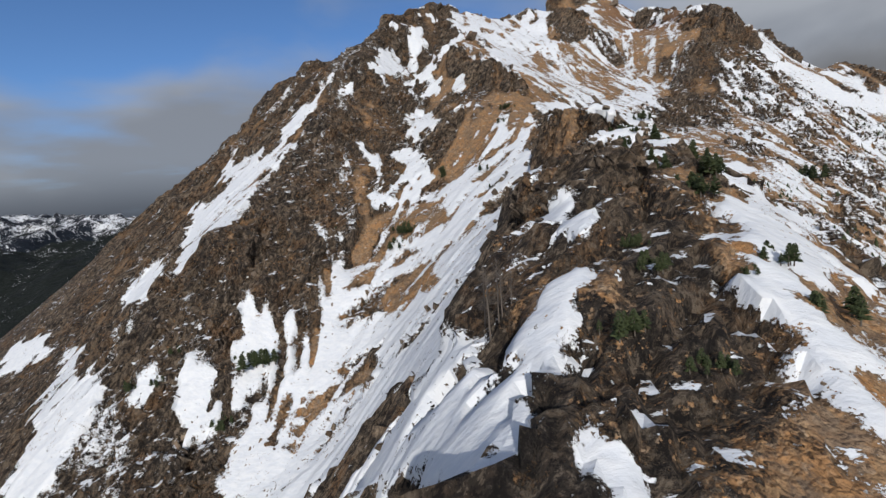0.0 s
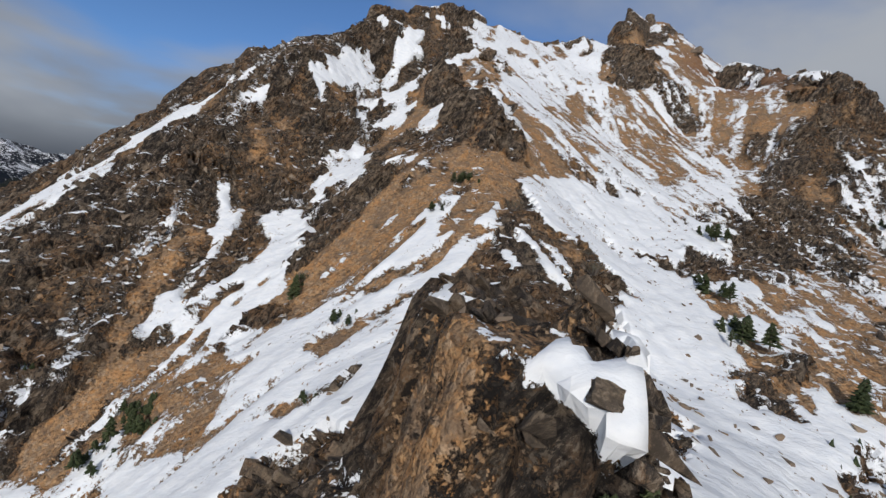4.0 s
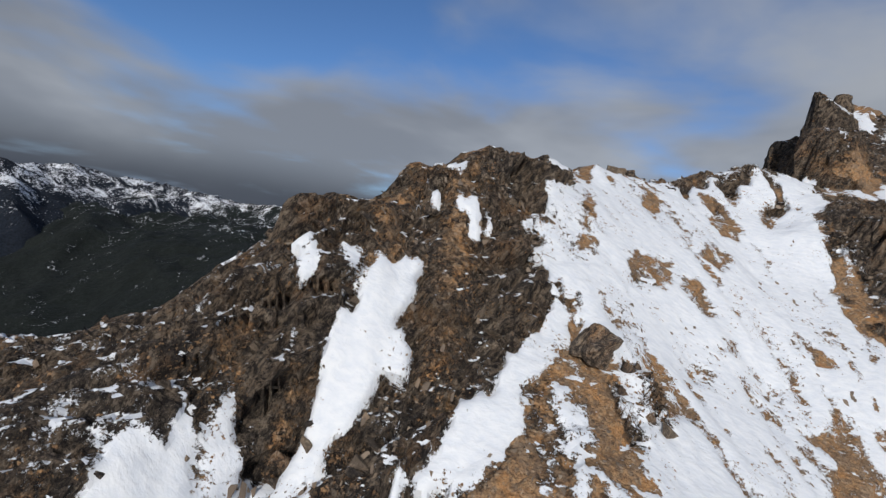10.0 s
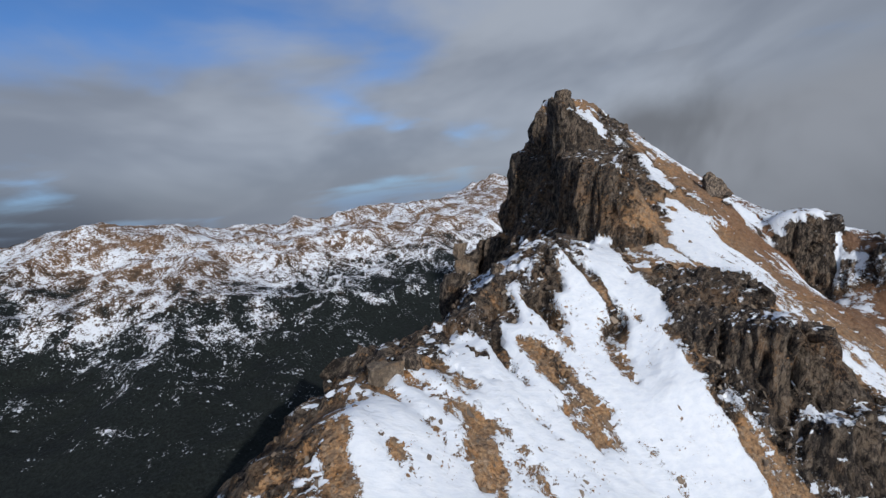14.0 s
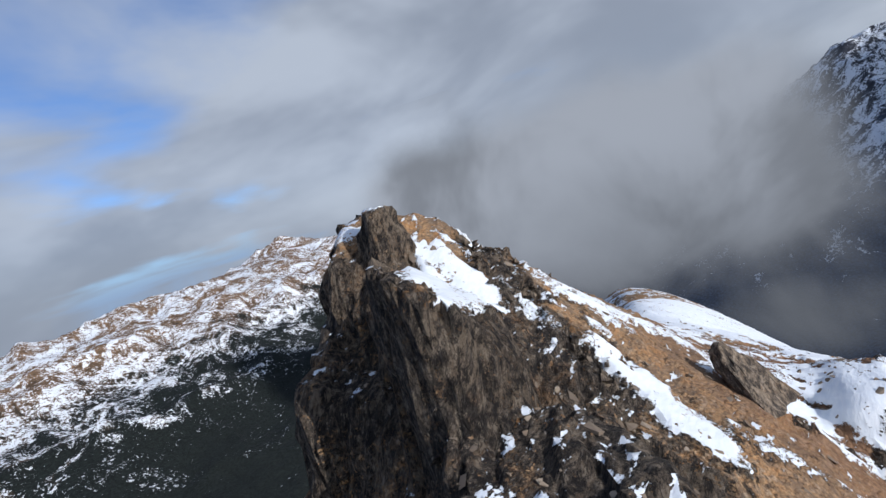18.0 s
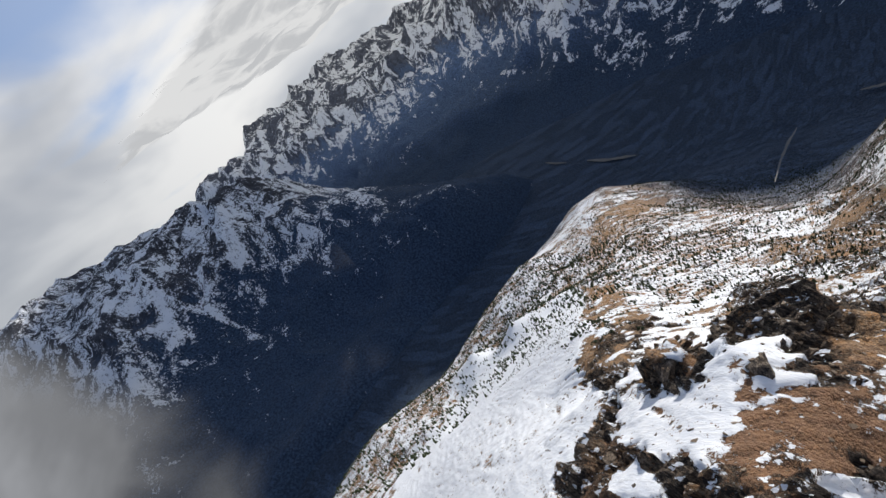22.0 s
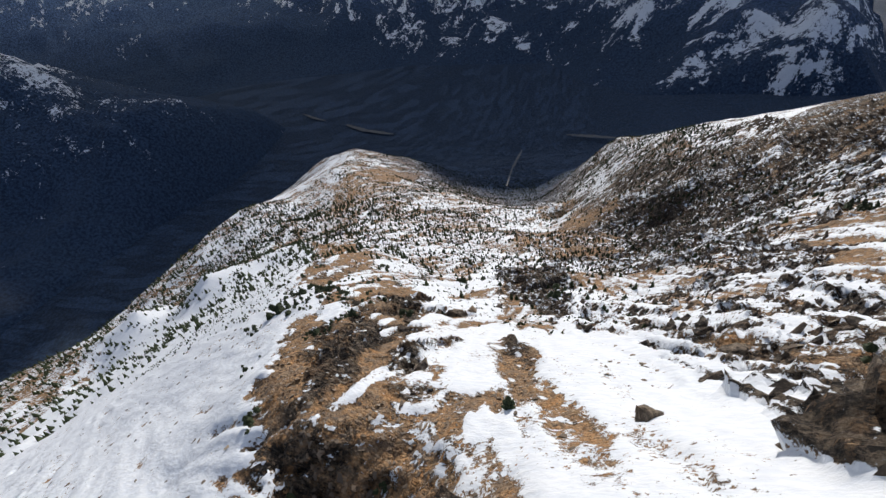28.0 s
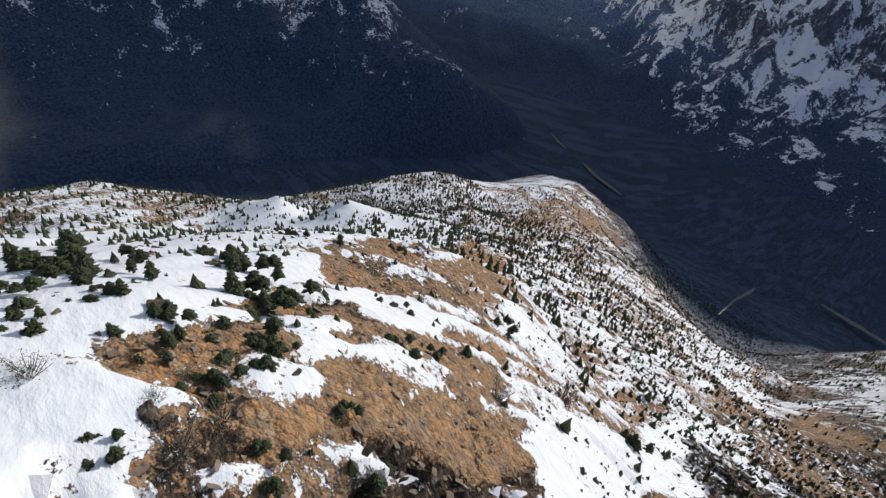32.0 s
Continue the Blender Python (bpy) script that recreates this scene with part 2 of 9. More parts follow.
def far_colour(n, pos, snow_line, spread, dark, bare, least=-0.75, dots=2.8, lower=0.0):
    """Distant slopes: forest below, some with haze in its colour, broken rock and speckled snow above. Returns colour
    and relief.
    """
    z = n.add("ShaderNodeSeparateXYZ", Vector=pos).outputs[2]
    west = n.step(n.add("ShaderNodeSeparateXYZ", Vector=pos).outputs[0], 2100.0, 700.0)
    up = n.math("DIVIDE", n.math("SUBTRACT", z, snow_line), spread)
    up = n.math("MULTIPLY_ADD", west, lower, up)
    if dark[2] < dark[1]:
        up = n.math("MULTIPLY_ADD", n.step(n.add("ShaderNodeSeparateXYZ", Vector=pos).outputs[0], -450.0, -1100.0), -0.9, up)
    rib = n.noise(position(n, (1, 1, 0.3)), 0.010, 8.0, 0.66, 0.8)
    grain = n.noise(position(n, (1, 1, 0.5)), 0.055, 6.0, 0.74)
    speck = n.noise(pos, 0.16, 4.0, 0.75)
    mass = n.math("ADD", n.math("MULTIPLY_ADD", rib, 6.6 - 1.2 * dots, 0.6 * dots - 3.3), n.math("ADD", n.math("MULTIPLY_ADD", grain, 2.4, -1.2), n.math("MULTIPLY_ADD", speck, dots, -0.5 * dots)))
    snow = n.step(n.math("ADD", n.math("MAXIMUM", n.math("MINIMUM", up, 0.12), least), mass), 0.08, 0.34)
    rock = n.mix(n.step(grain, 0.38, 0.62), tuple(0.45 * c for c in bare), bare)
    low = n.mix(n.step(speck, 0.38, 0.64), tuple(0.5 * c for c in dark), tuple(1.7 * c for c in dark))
    # haze put into the forest colour, bluer and brighter uphill
    low = low if dark[2] < 0.09 else n.mix(n.step(z, -120.0, -520.0), low, n.mix(n.step(speck, 0.38, 0.64), tuple(0.6 * c for c in HAZE_WOOD), tuple(1.4 * c for c in HAZE_WOOD)))
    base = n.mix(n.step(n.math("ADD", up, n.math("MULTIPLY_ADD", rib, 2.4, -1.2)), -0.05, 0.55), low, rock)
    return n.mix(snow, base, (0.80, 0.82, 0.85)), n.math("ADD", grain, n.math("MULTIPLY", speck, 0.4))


def build_ground():
    m, n = material("mountainside")
    pos = position(n)
    snow = n.add("ShaderNodeAttribute", attribute_name="snow").outputs["Fac"]
    rock = n.add("ShaderNodeAttribute", attribute_name="rock").outputs["Fac"]
    wood = n.add("ShaderNodeAttribute", attribute_name="wood").outputs["Fac"]
    big = n.noise(pos, 0.45, 6.0, 0.62, 0.3)
    mid = n.noise(pos, 1.5, 7.0, 0.72, 0.2)
    speck = n.noise(pos, 2.6, 4.0, 0.65)
    wob = n.math("ADD", n.math("MULTIPLY_ADD", big, 1.5, -0.75), n.math("MULTIPLY_ADD", mid, 1.5, -0.75))
    wob = n.math("SUBTRACT", wob, n.math("MULTIPLY", n.math("MULTIPLY", n.step(speck, 0.56, 0.66), n.step(n.noise(pos, 0.13, 4.0, 0.6), 0.47, 0.58)), 1.4))
    tiny = n.noise(pos, 5.5, 4.0, 0.75)
    wob = n.math("ADD", wob, n.math("MULTIPLY_ADD", tiny, 1.3, -0.65))
    is_snow = n.step(n.math("ADD", snow, wob), -0.02, 0.04)
    is_rock = n.step(n.math("ADD", rock, n.math("MULTIPLY", wob, 0.9)), -0.08, 0.14)
    level = n.add("ShaderNodeSeparateXYZ", Vector=n.add("ShaderNodeNewGeometry").outputs["Normal"]).outputs[2]
    fleck = n.noise(position(n, (0.6, 1.0, 1.6), (0.3, 0.4, 0.6)), 0.75, 5.0, 0.62)
    rest = n.math("ADD", n.math("MULTIPLY_ADD", level, 0.30, fleck), n.math("MULTIPLY", n.math("MAXIMUM", snow, -0.6), 0.16))
    is_snow = n.math("MAXIMUM", is_snow, n.step(n.math("MULTIPLY_ADD", is_rock, 0.04, rest), 0.795, 0.815))
    rc, rr = rock_colour(n, pos)
    sc, sr = scree_colour(n, pos)
    ground_col = n.mix(is_rock, sc, rc)
    relief = n.math("ADD", n.math("MULTIPLY", is_rock, rr), n.math("MULTIPLY", n.math("SUBTRACT", 1.0, is_rock), n.math("MULTIPLY", sr, 0.5)))
    crust = n.noise(position(n, (1, 2.2, 1), (0, 0, 0.7)), 0.9, 6.0, 0.55)
    snow_col = n.mix(n.step(crust, 0.3, 0.7), (0.655, 0.685, 0.73), (0.745, 0.76, 0.78))
    col = n.mix(is_snow, ground_col, snow_col)
    snow_relief = n.math("MULTIPLY_ADD", crust, 0.30, 0.68)
    height = n.mix(is_snow, n.add("ShaderNodeCombineXYZ", X=relief).outputs[0], n.add("ShaderNodeCombineXYZ", X=snow_relief).outputs[0])
    height = n.add("ShaderNodeSeparateXYZ", Vector=height).outputs[0]
    # low valley forest carries haze in its blue colour
    forest, canopy = far_colour(n, pos, -70.0, 300.0, HAZE_WOOD, (0.10, 0.095, 0.10), -1.6)
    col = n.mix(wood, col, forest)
    finish(n, col, n.math("MULTIPLY_ADD", is_snow, -0.25, 0.85), height, 1.0, 0.42)
    return m


def build_far(name, *look_of):
    m, n = material(name)
    col, relief = far_colour(n, position(n), *look_of)
    finish(n, col, 0.9, relief, 0.7, 14.0)
    return m


# valley haze put into the forest colour as blue
HAZE_WOOD = (0.034, 0.058, 0.100)
MAT_GROUND = build_ground()
# forest darkened overall to carry the cloud shade on its western part
MAT_FAR_SUNNY = build_far("sunny_far_slope", -182.0, 265.0, (0.009, 0.012, 0.0105), (0.27, 0.165, 0.095), -0.60)
# western range: cloud shade painted in as near-black forest
MAT_FAR_SHADE = build_far("cold_far_slope", 20.0, 240.0, (0.009, 0.013, 0.021), (0.07, 0.07, 0.08), -1.6)
# hill forest has the same haze in its colour
MAT_FAR_HILL = build_far("hill_far_slope", -210.0, 300.0, HAZE_WOOD, (0.070, 0.073, 0.088), -0.9, 2.3)
# haze over the high wall painted as pale blue forest and rock
MAT_FAR_HAZE = build_far("high_far_slope", -175.0, 240.0, (0.110, 0.165, 0.270), (0.125, 0.140, 0.180), -1.3, 1.2, 1.1)


def build_leaf(name, dark, light):
    m, n = material(name)
    pos = position(n)
    rand = n.add("ShaderNodeObjectInfo").outputs["Random"]
    island = n.add("ShaderNodeNewGeometry").outputs["Random Per Island"]
    col = n.mix(n.math("MULTIPLY_ADD", island, 0.7, n.math("MULTIPLY", rand, 0.3)), dark, light)
    finish(n, col, 0.7)
    return m


def build_stone(name):
    m, n = material(name)
    tex = n.add("ShaderNodeTexCoord").outputs["Object"]
    rand = n.add("ShaderNodeObjectInfo").outputs["Random"]
    pos = n.vec("ADD", tex, n.add("ShaderNodeCombineXYZ", X=n.math("MULTIPLY", rand, 50.0)).outputs[0])
    col, relief = rock_colour(n, pos, 1.6)
    col = n.mix(n.math("MULTIPLY", n.step(rand, 0.3, 1.0), 0.5), col, (0.22, 0.17, 0.12))
    finish(n, col, 0.85, relief, 1.0, 0.06)
    return m


def build_bark(name, dark, light):
    m, n = material(name)
    pos = position(n, (6, 6, 1.2))
    finish(n, n.mix(n.noise(pos, 2.0, 4.0), dark, light), 0.9, n.noise(pos, 4.0, 3.0), 0.5, 0.02)
    return m


def build_loose(name):
    m, n = material(name)
    island = n.add("ShaderNodeNewGeometry").outputs["Random Per Island"]
    pos = position(n)
    a = n.mix(n.noise(pos, 0.2, 3.0), (0.16, 0.132, 0.105), (0.30, 0.21, 0.135))
    col = n.mix(n.math("MULTIPLY", n.step(island, 0.6, 0.3), 0.7), a, (0.15, 0.120, 0.095))
    col = n.mix(n.math("MULTIPLY", n.step(island, 0.72, 0.95), 0.7), col, (0.38, 0.31, 0.235))
    finish(n, n.mix(n.math("MULTIPLY", n.noise(pos, 5.0, 4.0), 0.5), col, (0.07, 0.05, 0.038)), 0.9, n.noise(pos, 9.0, 4.0), 0.5, 0.04)
    return m


MAT_FIR = build_leaf("fir_needles", (0.020, 0.032, 0.014), (0.062, 0.075, 0.030))
MAT_BRUSH = build_leaf("brush_twigs", (0.085, 0.075, 0.055), (0.135, 0.125, 0.085))
MAT_BARK = build_bark("bark", (0.075, 0.062, 0.052), (0.15, 0.13, 0.11))
MAT_GREY_WOOD = build_bark("grey_wood", (0.085, 0.070, 0.060), (0.17, 0.145, 0.125))
MAT_STONE = build_stone("boulder_rock")
MAT_LOOSE = build_loose("loose_stones")


def build_mist(name, deep=(0.13, 0.135, 0.145), pale=(0.37, 0.385, 0.415)):
    """Pale cloud that glows in place of daylight, darker below, and thins out towards its edges."""
    m, n = material(name)
    pos = n.add("ShaderNodeNewGeometry").outputs["Position"]
    thick = n.add("ShaderNodeAttribute", attribute_name="thick").outputs["Fac"]
    puff = n.noise(pos, 0.0042, 6.0, 0.5, 0.3)
    alpha = n.step(n.math("ADD", thick, n.math("MULTIPLY_ADD", puff, 1.5, -0.75)), 0.12, 0.95)
    z = n.add("ShaderNodeSeparateXYZ", Vector=pos).outputs[2]
    col = n.mix(n.step(n.math("ADD", z, n.math("MULTIPLY", puff, 160.0)), -180.0, 230.0), deep, pale)
    tuft = n.noise(pos, 0.0022, 5.0, 0.55, 0.4)
    col = n.mix(n.math("MULTIPLY", n.step(tuft, 0.56, 0.38), 0.6), col, deep)
    # daylight on the cloud is put in as emission
    glow = n.add("ShaderNodeEmission", Color=col, Strength=1.0)
    clear = n.add("ShaderNodeBsdfTransparent")
    blend = n.add("ShaderNodeMixShader")
    n.put(blend.inputs[0], alpha), n.put(blend.inputs[1], clear.outputs[0]), n.put(blend.inputs[2], glow.outputs[0])
    n.add("ShaderNodeOutputMaterial", Surface=blend.outputs[0])
    return m


MAT_MIST = build_mist("mist")
MAT_DECK = build_mist("cloud_deck", (0.4, 0.42, 0.45), (0.72, 0.73, 0.74))


def build_gravel(name):
    m, n = material(name)
    pos = position(n)
    finish(n, n.mix(n.noise(pos, 0.08, 5.0, 0.7), (0.05, 0.05, 0.05), (0.20, 0.195, 0.19)), 0.9)
    return m


MAT_GRAVEL = build_gravel("valley_gravel")


def build_outcrop(name):
    """The rock of the ridge on loose blocks, each a little lighter or darker."""
    m, n = material(name)
    col, relief = rock_colour(n, position(n))
    island = n.add("ShaderNodeNewGeometry").outputs["Random Per Island"]
    col = n.mix(n.math("MULTIPLY", n.step(island, 0.5, 1.0), 0.5), col, (0.200, 0.152, 0.110))
    col = n.mix(n.math("MULTIPLY", n.step(island, 0.45, 0.0), 0.5), col, (0.048, 0.040, 0.035))
    finish(n, col, 0.85, relief, 1.0, 0.12)
    return m


MAT_OUTCROP = build_outcrop("outcrop_rock")

# ---- noise ----


def lattice(ix, iy, seed):
    h = (ix.astype(np.int64) * 374761393 + iy.astype(np.int64) * 668265263 + seed * 982451653) & 0xFFFFFFFF
    h = ((h ^ (h >> 13)) * 1274126177) & 0xFFFFFFFF
    return ((h ^ (h >> 16)) & 0xFFFF) / 65535.0


def value_noise(x, y, seed=0):
    """Smooth noise from -1 to 1."""
    ix, iy = np.floor(x), np.floor(y)
    fx, fy = x - ix, y - iy
    fx, fy = fx * fx * fx * (fx * (fx * 6 - 15) + 10), fy * fy * fy * (fy * (fy * 6 - 15) + 10)
    a, b = lattice(ix, iy, seed), lattice(ix + 1, iy, seed)
    c, d = lattice(ix, iy + 1, seed), lattice(ix + 1, iy + 1, seed)
    return ((a + (b - a) * fx) * (1 - fy) + (c + (d - c) * fx) * fy) * 2 - 1


def fractal(x, y, size, octaves, seed=0, gain=0.5, ridged=False):
    total, amp, norm = 0.0, 1.0, 0.0
    for k in range(octaves):
        v = value_noise(x / size + 17.3 * k, y / size - 9.1 * k, seed + k)
        total = total + amp * ((1 - 2 * np.abs(v)) if ridged else v)
        norm += amp
        amp, size = amp * gain, size * 0.49
        x, y = 0.866 * x - 0.5 * y, 0.5 * x + 0.866 * y
    return total / norm


def smooth(v, a, b):
    v = np.clip((v - a) / (b - a), 0, 1)
    return v * v * (3 - 2 * v)


# ---- the mountain: crest and gully lines ----
LINES = []


def line(*nodes, every=10.0):
    """A crest, flank or gully line; sampled so that the ground follows it."""
    pts = np.array(nodes, float)
    for a, b in zip(pts[:-1], pts[1:]):
        k = max(1, int(np.linalg.norm(b[:2] - a[:2]) / every))
        for i in range(k):
            LINES.append(a + (b - a) * i / k)
    LINES.append(pts[-1])


# main ridge, from behind the start to the first summit
line((-29.6, -85.7, -59.5), (-10.7, -26.4, -25.5), (5.9, 28.2, -2.8), (16.0, 53.0, 4.5), (27.1, 67.1, 8.6), (25.9, 81.8, 11.8), (24.7, 101.4, 15.2),
     (21.5, 122.0, 27.0), (21.9, 142.3, 38.3), (17.8, 153.4, 44.2), (8.8, 167.0, 51.6), (15.4, 196.1, 68.8), (6.6, 208.9, 83.5), (1.1, 213.9, 92.2))
# from the first summit to the foot of the horn
line((1.1, 213.9, 92.2), (8.3, 220.7, 87.7), (17.9, 230.4, 93.7), (23.4, 240.3, 93.7), (40.5, 249.0, 95.8), (53.1, 253.2, 100.4), (62.0, 258.2, 96.7))
# east crest with the leaning boulder and the block tower
line((85.8, 289.0, 123.4), (93.8, 269.9, 107.6), (106.3, 261.9, 95.5), (109.0, 265.7, 99.0), (116.3, 256.9, 96.5), (114.9, 245.4, 89.5), (121.1, 232.8, 85.0), (122.0, 225.5, 85.0))
# spur that runs down and out to the dome
line((141.9, 232.2, 75.3), (151.8, 218.1, 68.4), (160.5, 208.2, 42.7), (169.1, 199.2, 48.3), (177.8, 194.2, 43.4), (184.0, 177.5, 29.9), (190.5, 171.6, 27.7), (201.6, 164.2, 19.7), (212.0, 144.1, 7.6))
line((212.0, 144.1, 7.6), (225.5, 102.6, -26.3), (241.8, 81.9, -41.1), (261.8, 63.4, -55.9), (300.6, -20.9, -112.8), (360.5, -121.0, -155.0), (427.7, -239.2, -198.0), (499.8, -384.5, -253.1), (519.8, -429.1, -320.6), every=22)
# west spur, the skyline of the first half
line((1.1, 213.9, 92.2), (-7.5, 206.6, 85.5), (-17.8, 184.7, 71.9), (-24.5, 186.5, 65.0), (-53.9, 177.8, 51.5), (-92.4, 164.6, 15.5), (-162.1, 143.5, -43.7), (-279.1, 99.5, -149.2), every=14)
# west flank
line((-17.8, 179.4, 64.4), (-21.6, 162.1, 56.0), (-20.2, 139.0, 32.0), (-31.0, 108.9, 8.5), (-41.4, 92.0, 1.1), (-68.0, 59.4, -42.8), every=14)
line((-6.1, 191.8, 73.6), (-9.1, 178.7, 54.2), (-3.8, 146.2, 29.0), (-1.6, 107.1, 4.7), (-17.3, 66.7, -29.0), (-29.1, 14.6, -59.0), every=14)
line((-57.9, 173.9, 42.1), (-65.7, 143.3, 13.5), (-97.7, 98.7, -38.0), (-148.5, 39.5, -108.7), every=18)
# east flank of the main ridge, down into the bowl
line((63.6, 231.8, 87.9), (65.6, 226.8, 78.3), (58.1, 220.3, 75.5), (79.6, 208.3, 55.3), (93.6, 175.8, 36.3), (112.3, 149.5, 16.0), (120.6, 112.1, -14.7), (126.6, 59.8, -60.5), (136.8, -0.5, -100.9), every=14)
line((37.9, 204.4, 64.4), (53.4, 185.2, 46.1), (79.3, 151.0, 23.7), (95.7, 144.0, 21.4), every=14)
line((50.6, 237.3, 86.3), (42.4, 222.8, 76.8), (37.9, 204.4, 64.4), every=10)
line((31.5, 139.8, 30.5), (41.8, 124.0, 17.8), (55.4, 107.7, 10.0), every=8)
line((107.5, 247.9, 79.0), (114.2, 223.7, 80.5), (113.7, 218.6, 76.5), (103.4, 197.9, 58.9), (101.5, 177.4, 39.6), every=10)
line((128.9, 206.1, 65.1), (137.1, 193.8, 46.0), (151.6, 188.6, 39.8), every=10)
line((133.4, 226.4, 78.5), (139.5, 227.0, 76.5), (130.8, 228.5, 80.5), every=6)
line((39.6, 100.9, 7.9), (60.7, 61.2, -17.6), (72.8, -2.0, -65.6), (84.9, -50.2, -79.0), (81.8, -106.6, -93.8), (79.9, -203.1, -139.4), (119.7, -324.7, -219.8), every=24)
# gully to the valley
line((151.6, 188.6, 39.8), (149.0, 143.7, 0.9), (171.3, 129.6, -13.6), (177.9, 119.8, -19.8), (172.4, 96.4, -37.8), (187.4, 42.1, -78.1), (189.2, -12.9, -109.9), (168.5, -41.5, -130.2), every=12)
line((168.5, -41.5, -130.2), (164.1, -125.7, -190.4), (201.0, -321.0, -298.6), (247.2, -556.0, -385.1), (312.9, -898.7, -567.0), every=40)
line((108.6, -56.2, -95.8), (114.5, -125.2, -129.1), (120.5, -195.6, -158.3), every=24)
# snowy east slope beyond the spur
line((141.9, 232.2, 75.3), (180.1, 228.1, 52.3), (221.5, 224.6, 24.4), (271.6, 198.4, -14.2), (335.6, 179.0, -55.1), (392.6, 169.1, -83.5), (479.2, 167.2, -110.3), (562.1, 163.0, -163.1), (641.4, 158.6, -252.2), every=20)
line((191.6, 189.0, 30.7), (238.0, 197.6, 4.6), every=12)
line((212.0, 144.1, 7.6), (269.8, 155.0, -25.8), (334.5, 114.6, -74.9), (403.6, 66.0, -122.6), (492.4, 52.5, -157.9), (571.7, 48.3, -222.7), every=24)
line((333.3, 14.5, -108.0), (451.3, -88.2, -152.2), (495.7, -118.6, -185.0), (590.4, -140.4, -261.2), every=30)
# snowy shoulder north-east of the crest
line((126.7, 265.2, 90.5), (144.5, 274.8, 88.8), (150.5, 291.8, 92.5), (182.0, 309.0, 85.5), (212.0, 326.0, 77.5), (260.0, 352.0, 55.0), (330.0, 390.0, 8.0), every=14)
line((158.0, 279.0, 79.0), (166.2, 267.3, 72.0), (186.0, 253.6, 54.2), (260.0, 262.0, 5.0), every=14)
line((140.0, 330.0, 45.0), (200.0, 385.0, 5.0), every=20)
# north side
line((81.0, 306.7, 91.4), (39.4, 305.1, 37.8), (-1.5, 261.3, 57.6), (-37.8, 232.7, 33.1), (-96.4, 252.6, -42.1), every=20)
# chains of points that fit the slopes to the camera's views
line((94.7, 294.1, 127.7), (91.0, 275.8, 114.6), (90.9, 268.4, 107.2), (84.9, 262.2, 104.5), (97.8, 260.3, 102.1), (104.1, 259.6, 98.1), (116.7, 243.2, 91.8), (114.7, 234.9, 84.8), (122.8, 231.8, 86.0), every=200)
line((69.2, 281.7, 104.8), (54.8, 254.2, 101.3), (49.8, 250.6, 100.2), (51.0, 242.4, 92.1), (59.1, 244.9, 93.8), (59.0, 230.0, 84.4), (52.9, 225.7, 78.0), (53.5, 218.6, 73.8), (55.0, 207.8, 67.9), every=200)
line((37.9, 243.8, 93.0), (42.4, 238.1, 89.2), (33.5, 235.9, 89.3), (27.2, 227.2, 85.8), (32.5, 223.1, 81.8), (30.1, 217.3, 78.8), (38.9, 222.4, 80.2), (42.5, 228.6, 81.5), (33.3, 206.4, 69.6), every=200)
line((73.5, 238.5, 89.8), (51.5, 232.0, 85.9), every=200)
line((13.3, 223.2, 89.4), (18.9, 225.8, 88.7), (20.1, 219.1, 84.4), (14.9, 208.3, 78.9), (9.1, 201.2, 77.1), (12.0, 193.7, 68.0), (18.0, 195.7, 70.0), (24.2, 186.1, 59.6), (16.3, 181.7, 60.9), every=200)
line((3.1, 209.9, 89.3), (12.1, 214.8, 86.7), (1.8, 197.3, 75.5), (-5.5, 194.2, 73.9), (-12.5, 180.8, 62.1), (-18.6, 175.8, 62.9), (-23.3, 171.8, 61.4), (-23.5, 162.6, 53.9), (-21.8, 152.9, 46.8), every=200)
line((128.8, 237.8, 85.4), (139.5, 231.5, 77.9), every=200)
line((125.5, 222.5, 85.0), (114.2, 205.2, 68.9), (130.5, 194.0, 49.6), (138.6, 194.2, 46.5), (150.0, 187.5, 41.3), (142.3, 181.2, 34.9), (164.2, 178.0, 30.3), (173.5, 170.1, 24.5), (182.5, 165.4, 24.0), every=200)
line((-5.3, 203.5, 84.4), (-12.9, 189.8, 76.2), (-20.8, 185.1, 69.8), (-11.4, 168.7, 49.6), (-3.5, 153.7, 35.9), (-5.5, 145.5, 31.3), (-8.2, 135.7, 23.0), (-10.7, 130.1, 18.8), (-18.8, 130.1, 18.9), every=200)
line((28.6, 201.4, 66.2), (38.8, 188.8, 55.3), (30.8, 173.6, 50.7), (44.0, 160.2, 39.2), (43.5, 147.2, 28.8), (37.4, 141.4, 29.9), (18.1, 127.0, 27.4), (6.1, 127.8, 28.3), (7.9, 115.1, 16.6), every=200)
line((8.9, 175.9, 55.7), (20.9, 173.9, 55.6), (28.8, 147.0, 37.4), every=200)
line((-57.8, 186.3, 55.3))
line((166.7, 202.7, 49.7), (174.8, 199.7, 45.5), (172.4, 192.9, 43.2), (181.3, 188.2, 37.5), (186.9, 183.2, 33.2), (178.7, 177.1, 32.3), (173.6, 180.7, 33.4), (187.6, 171.6, 27.6), (189.8, 163.8, 22.2), every=200)
line((155.8, 200.1, 47.7), (163.9, 187.0, 38.0), (183.7, 206.8, 38.6), every=200)
line((93.9, 190.5, 47.3), (125.3, 185.2, 46.3), (127.0, 179.1, 41.8), every=200)
line((57.2, 168.0, 35.1))
line((-21.3, 146.0, 35.0), (-27.4, 138.0, 33.8), (-33.3, 139.5, 32.2), (-27.0, 131.5, 28.4), (-14.9, 122.7, 14.8), (-21.0, 116.7, 10.8), (-30.1, 100.2, 4.3), (-35.5, 91.2, -5.0), (-32.6, 78.0, -20.9), every=200)
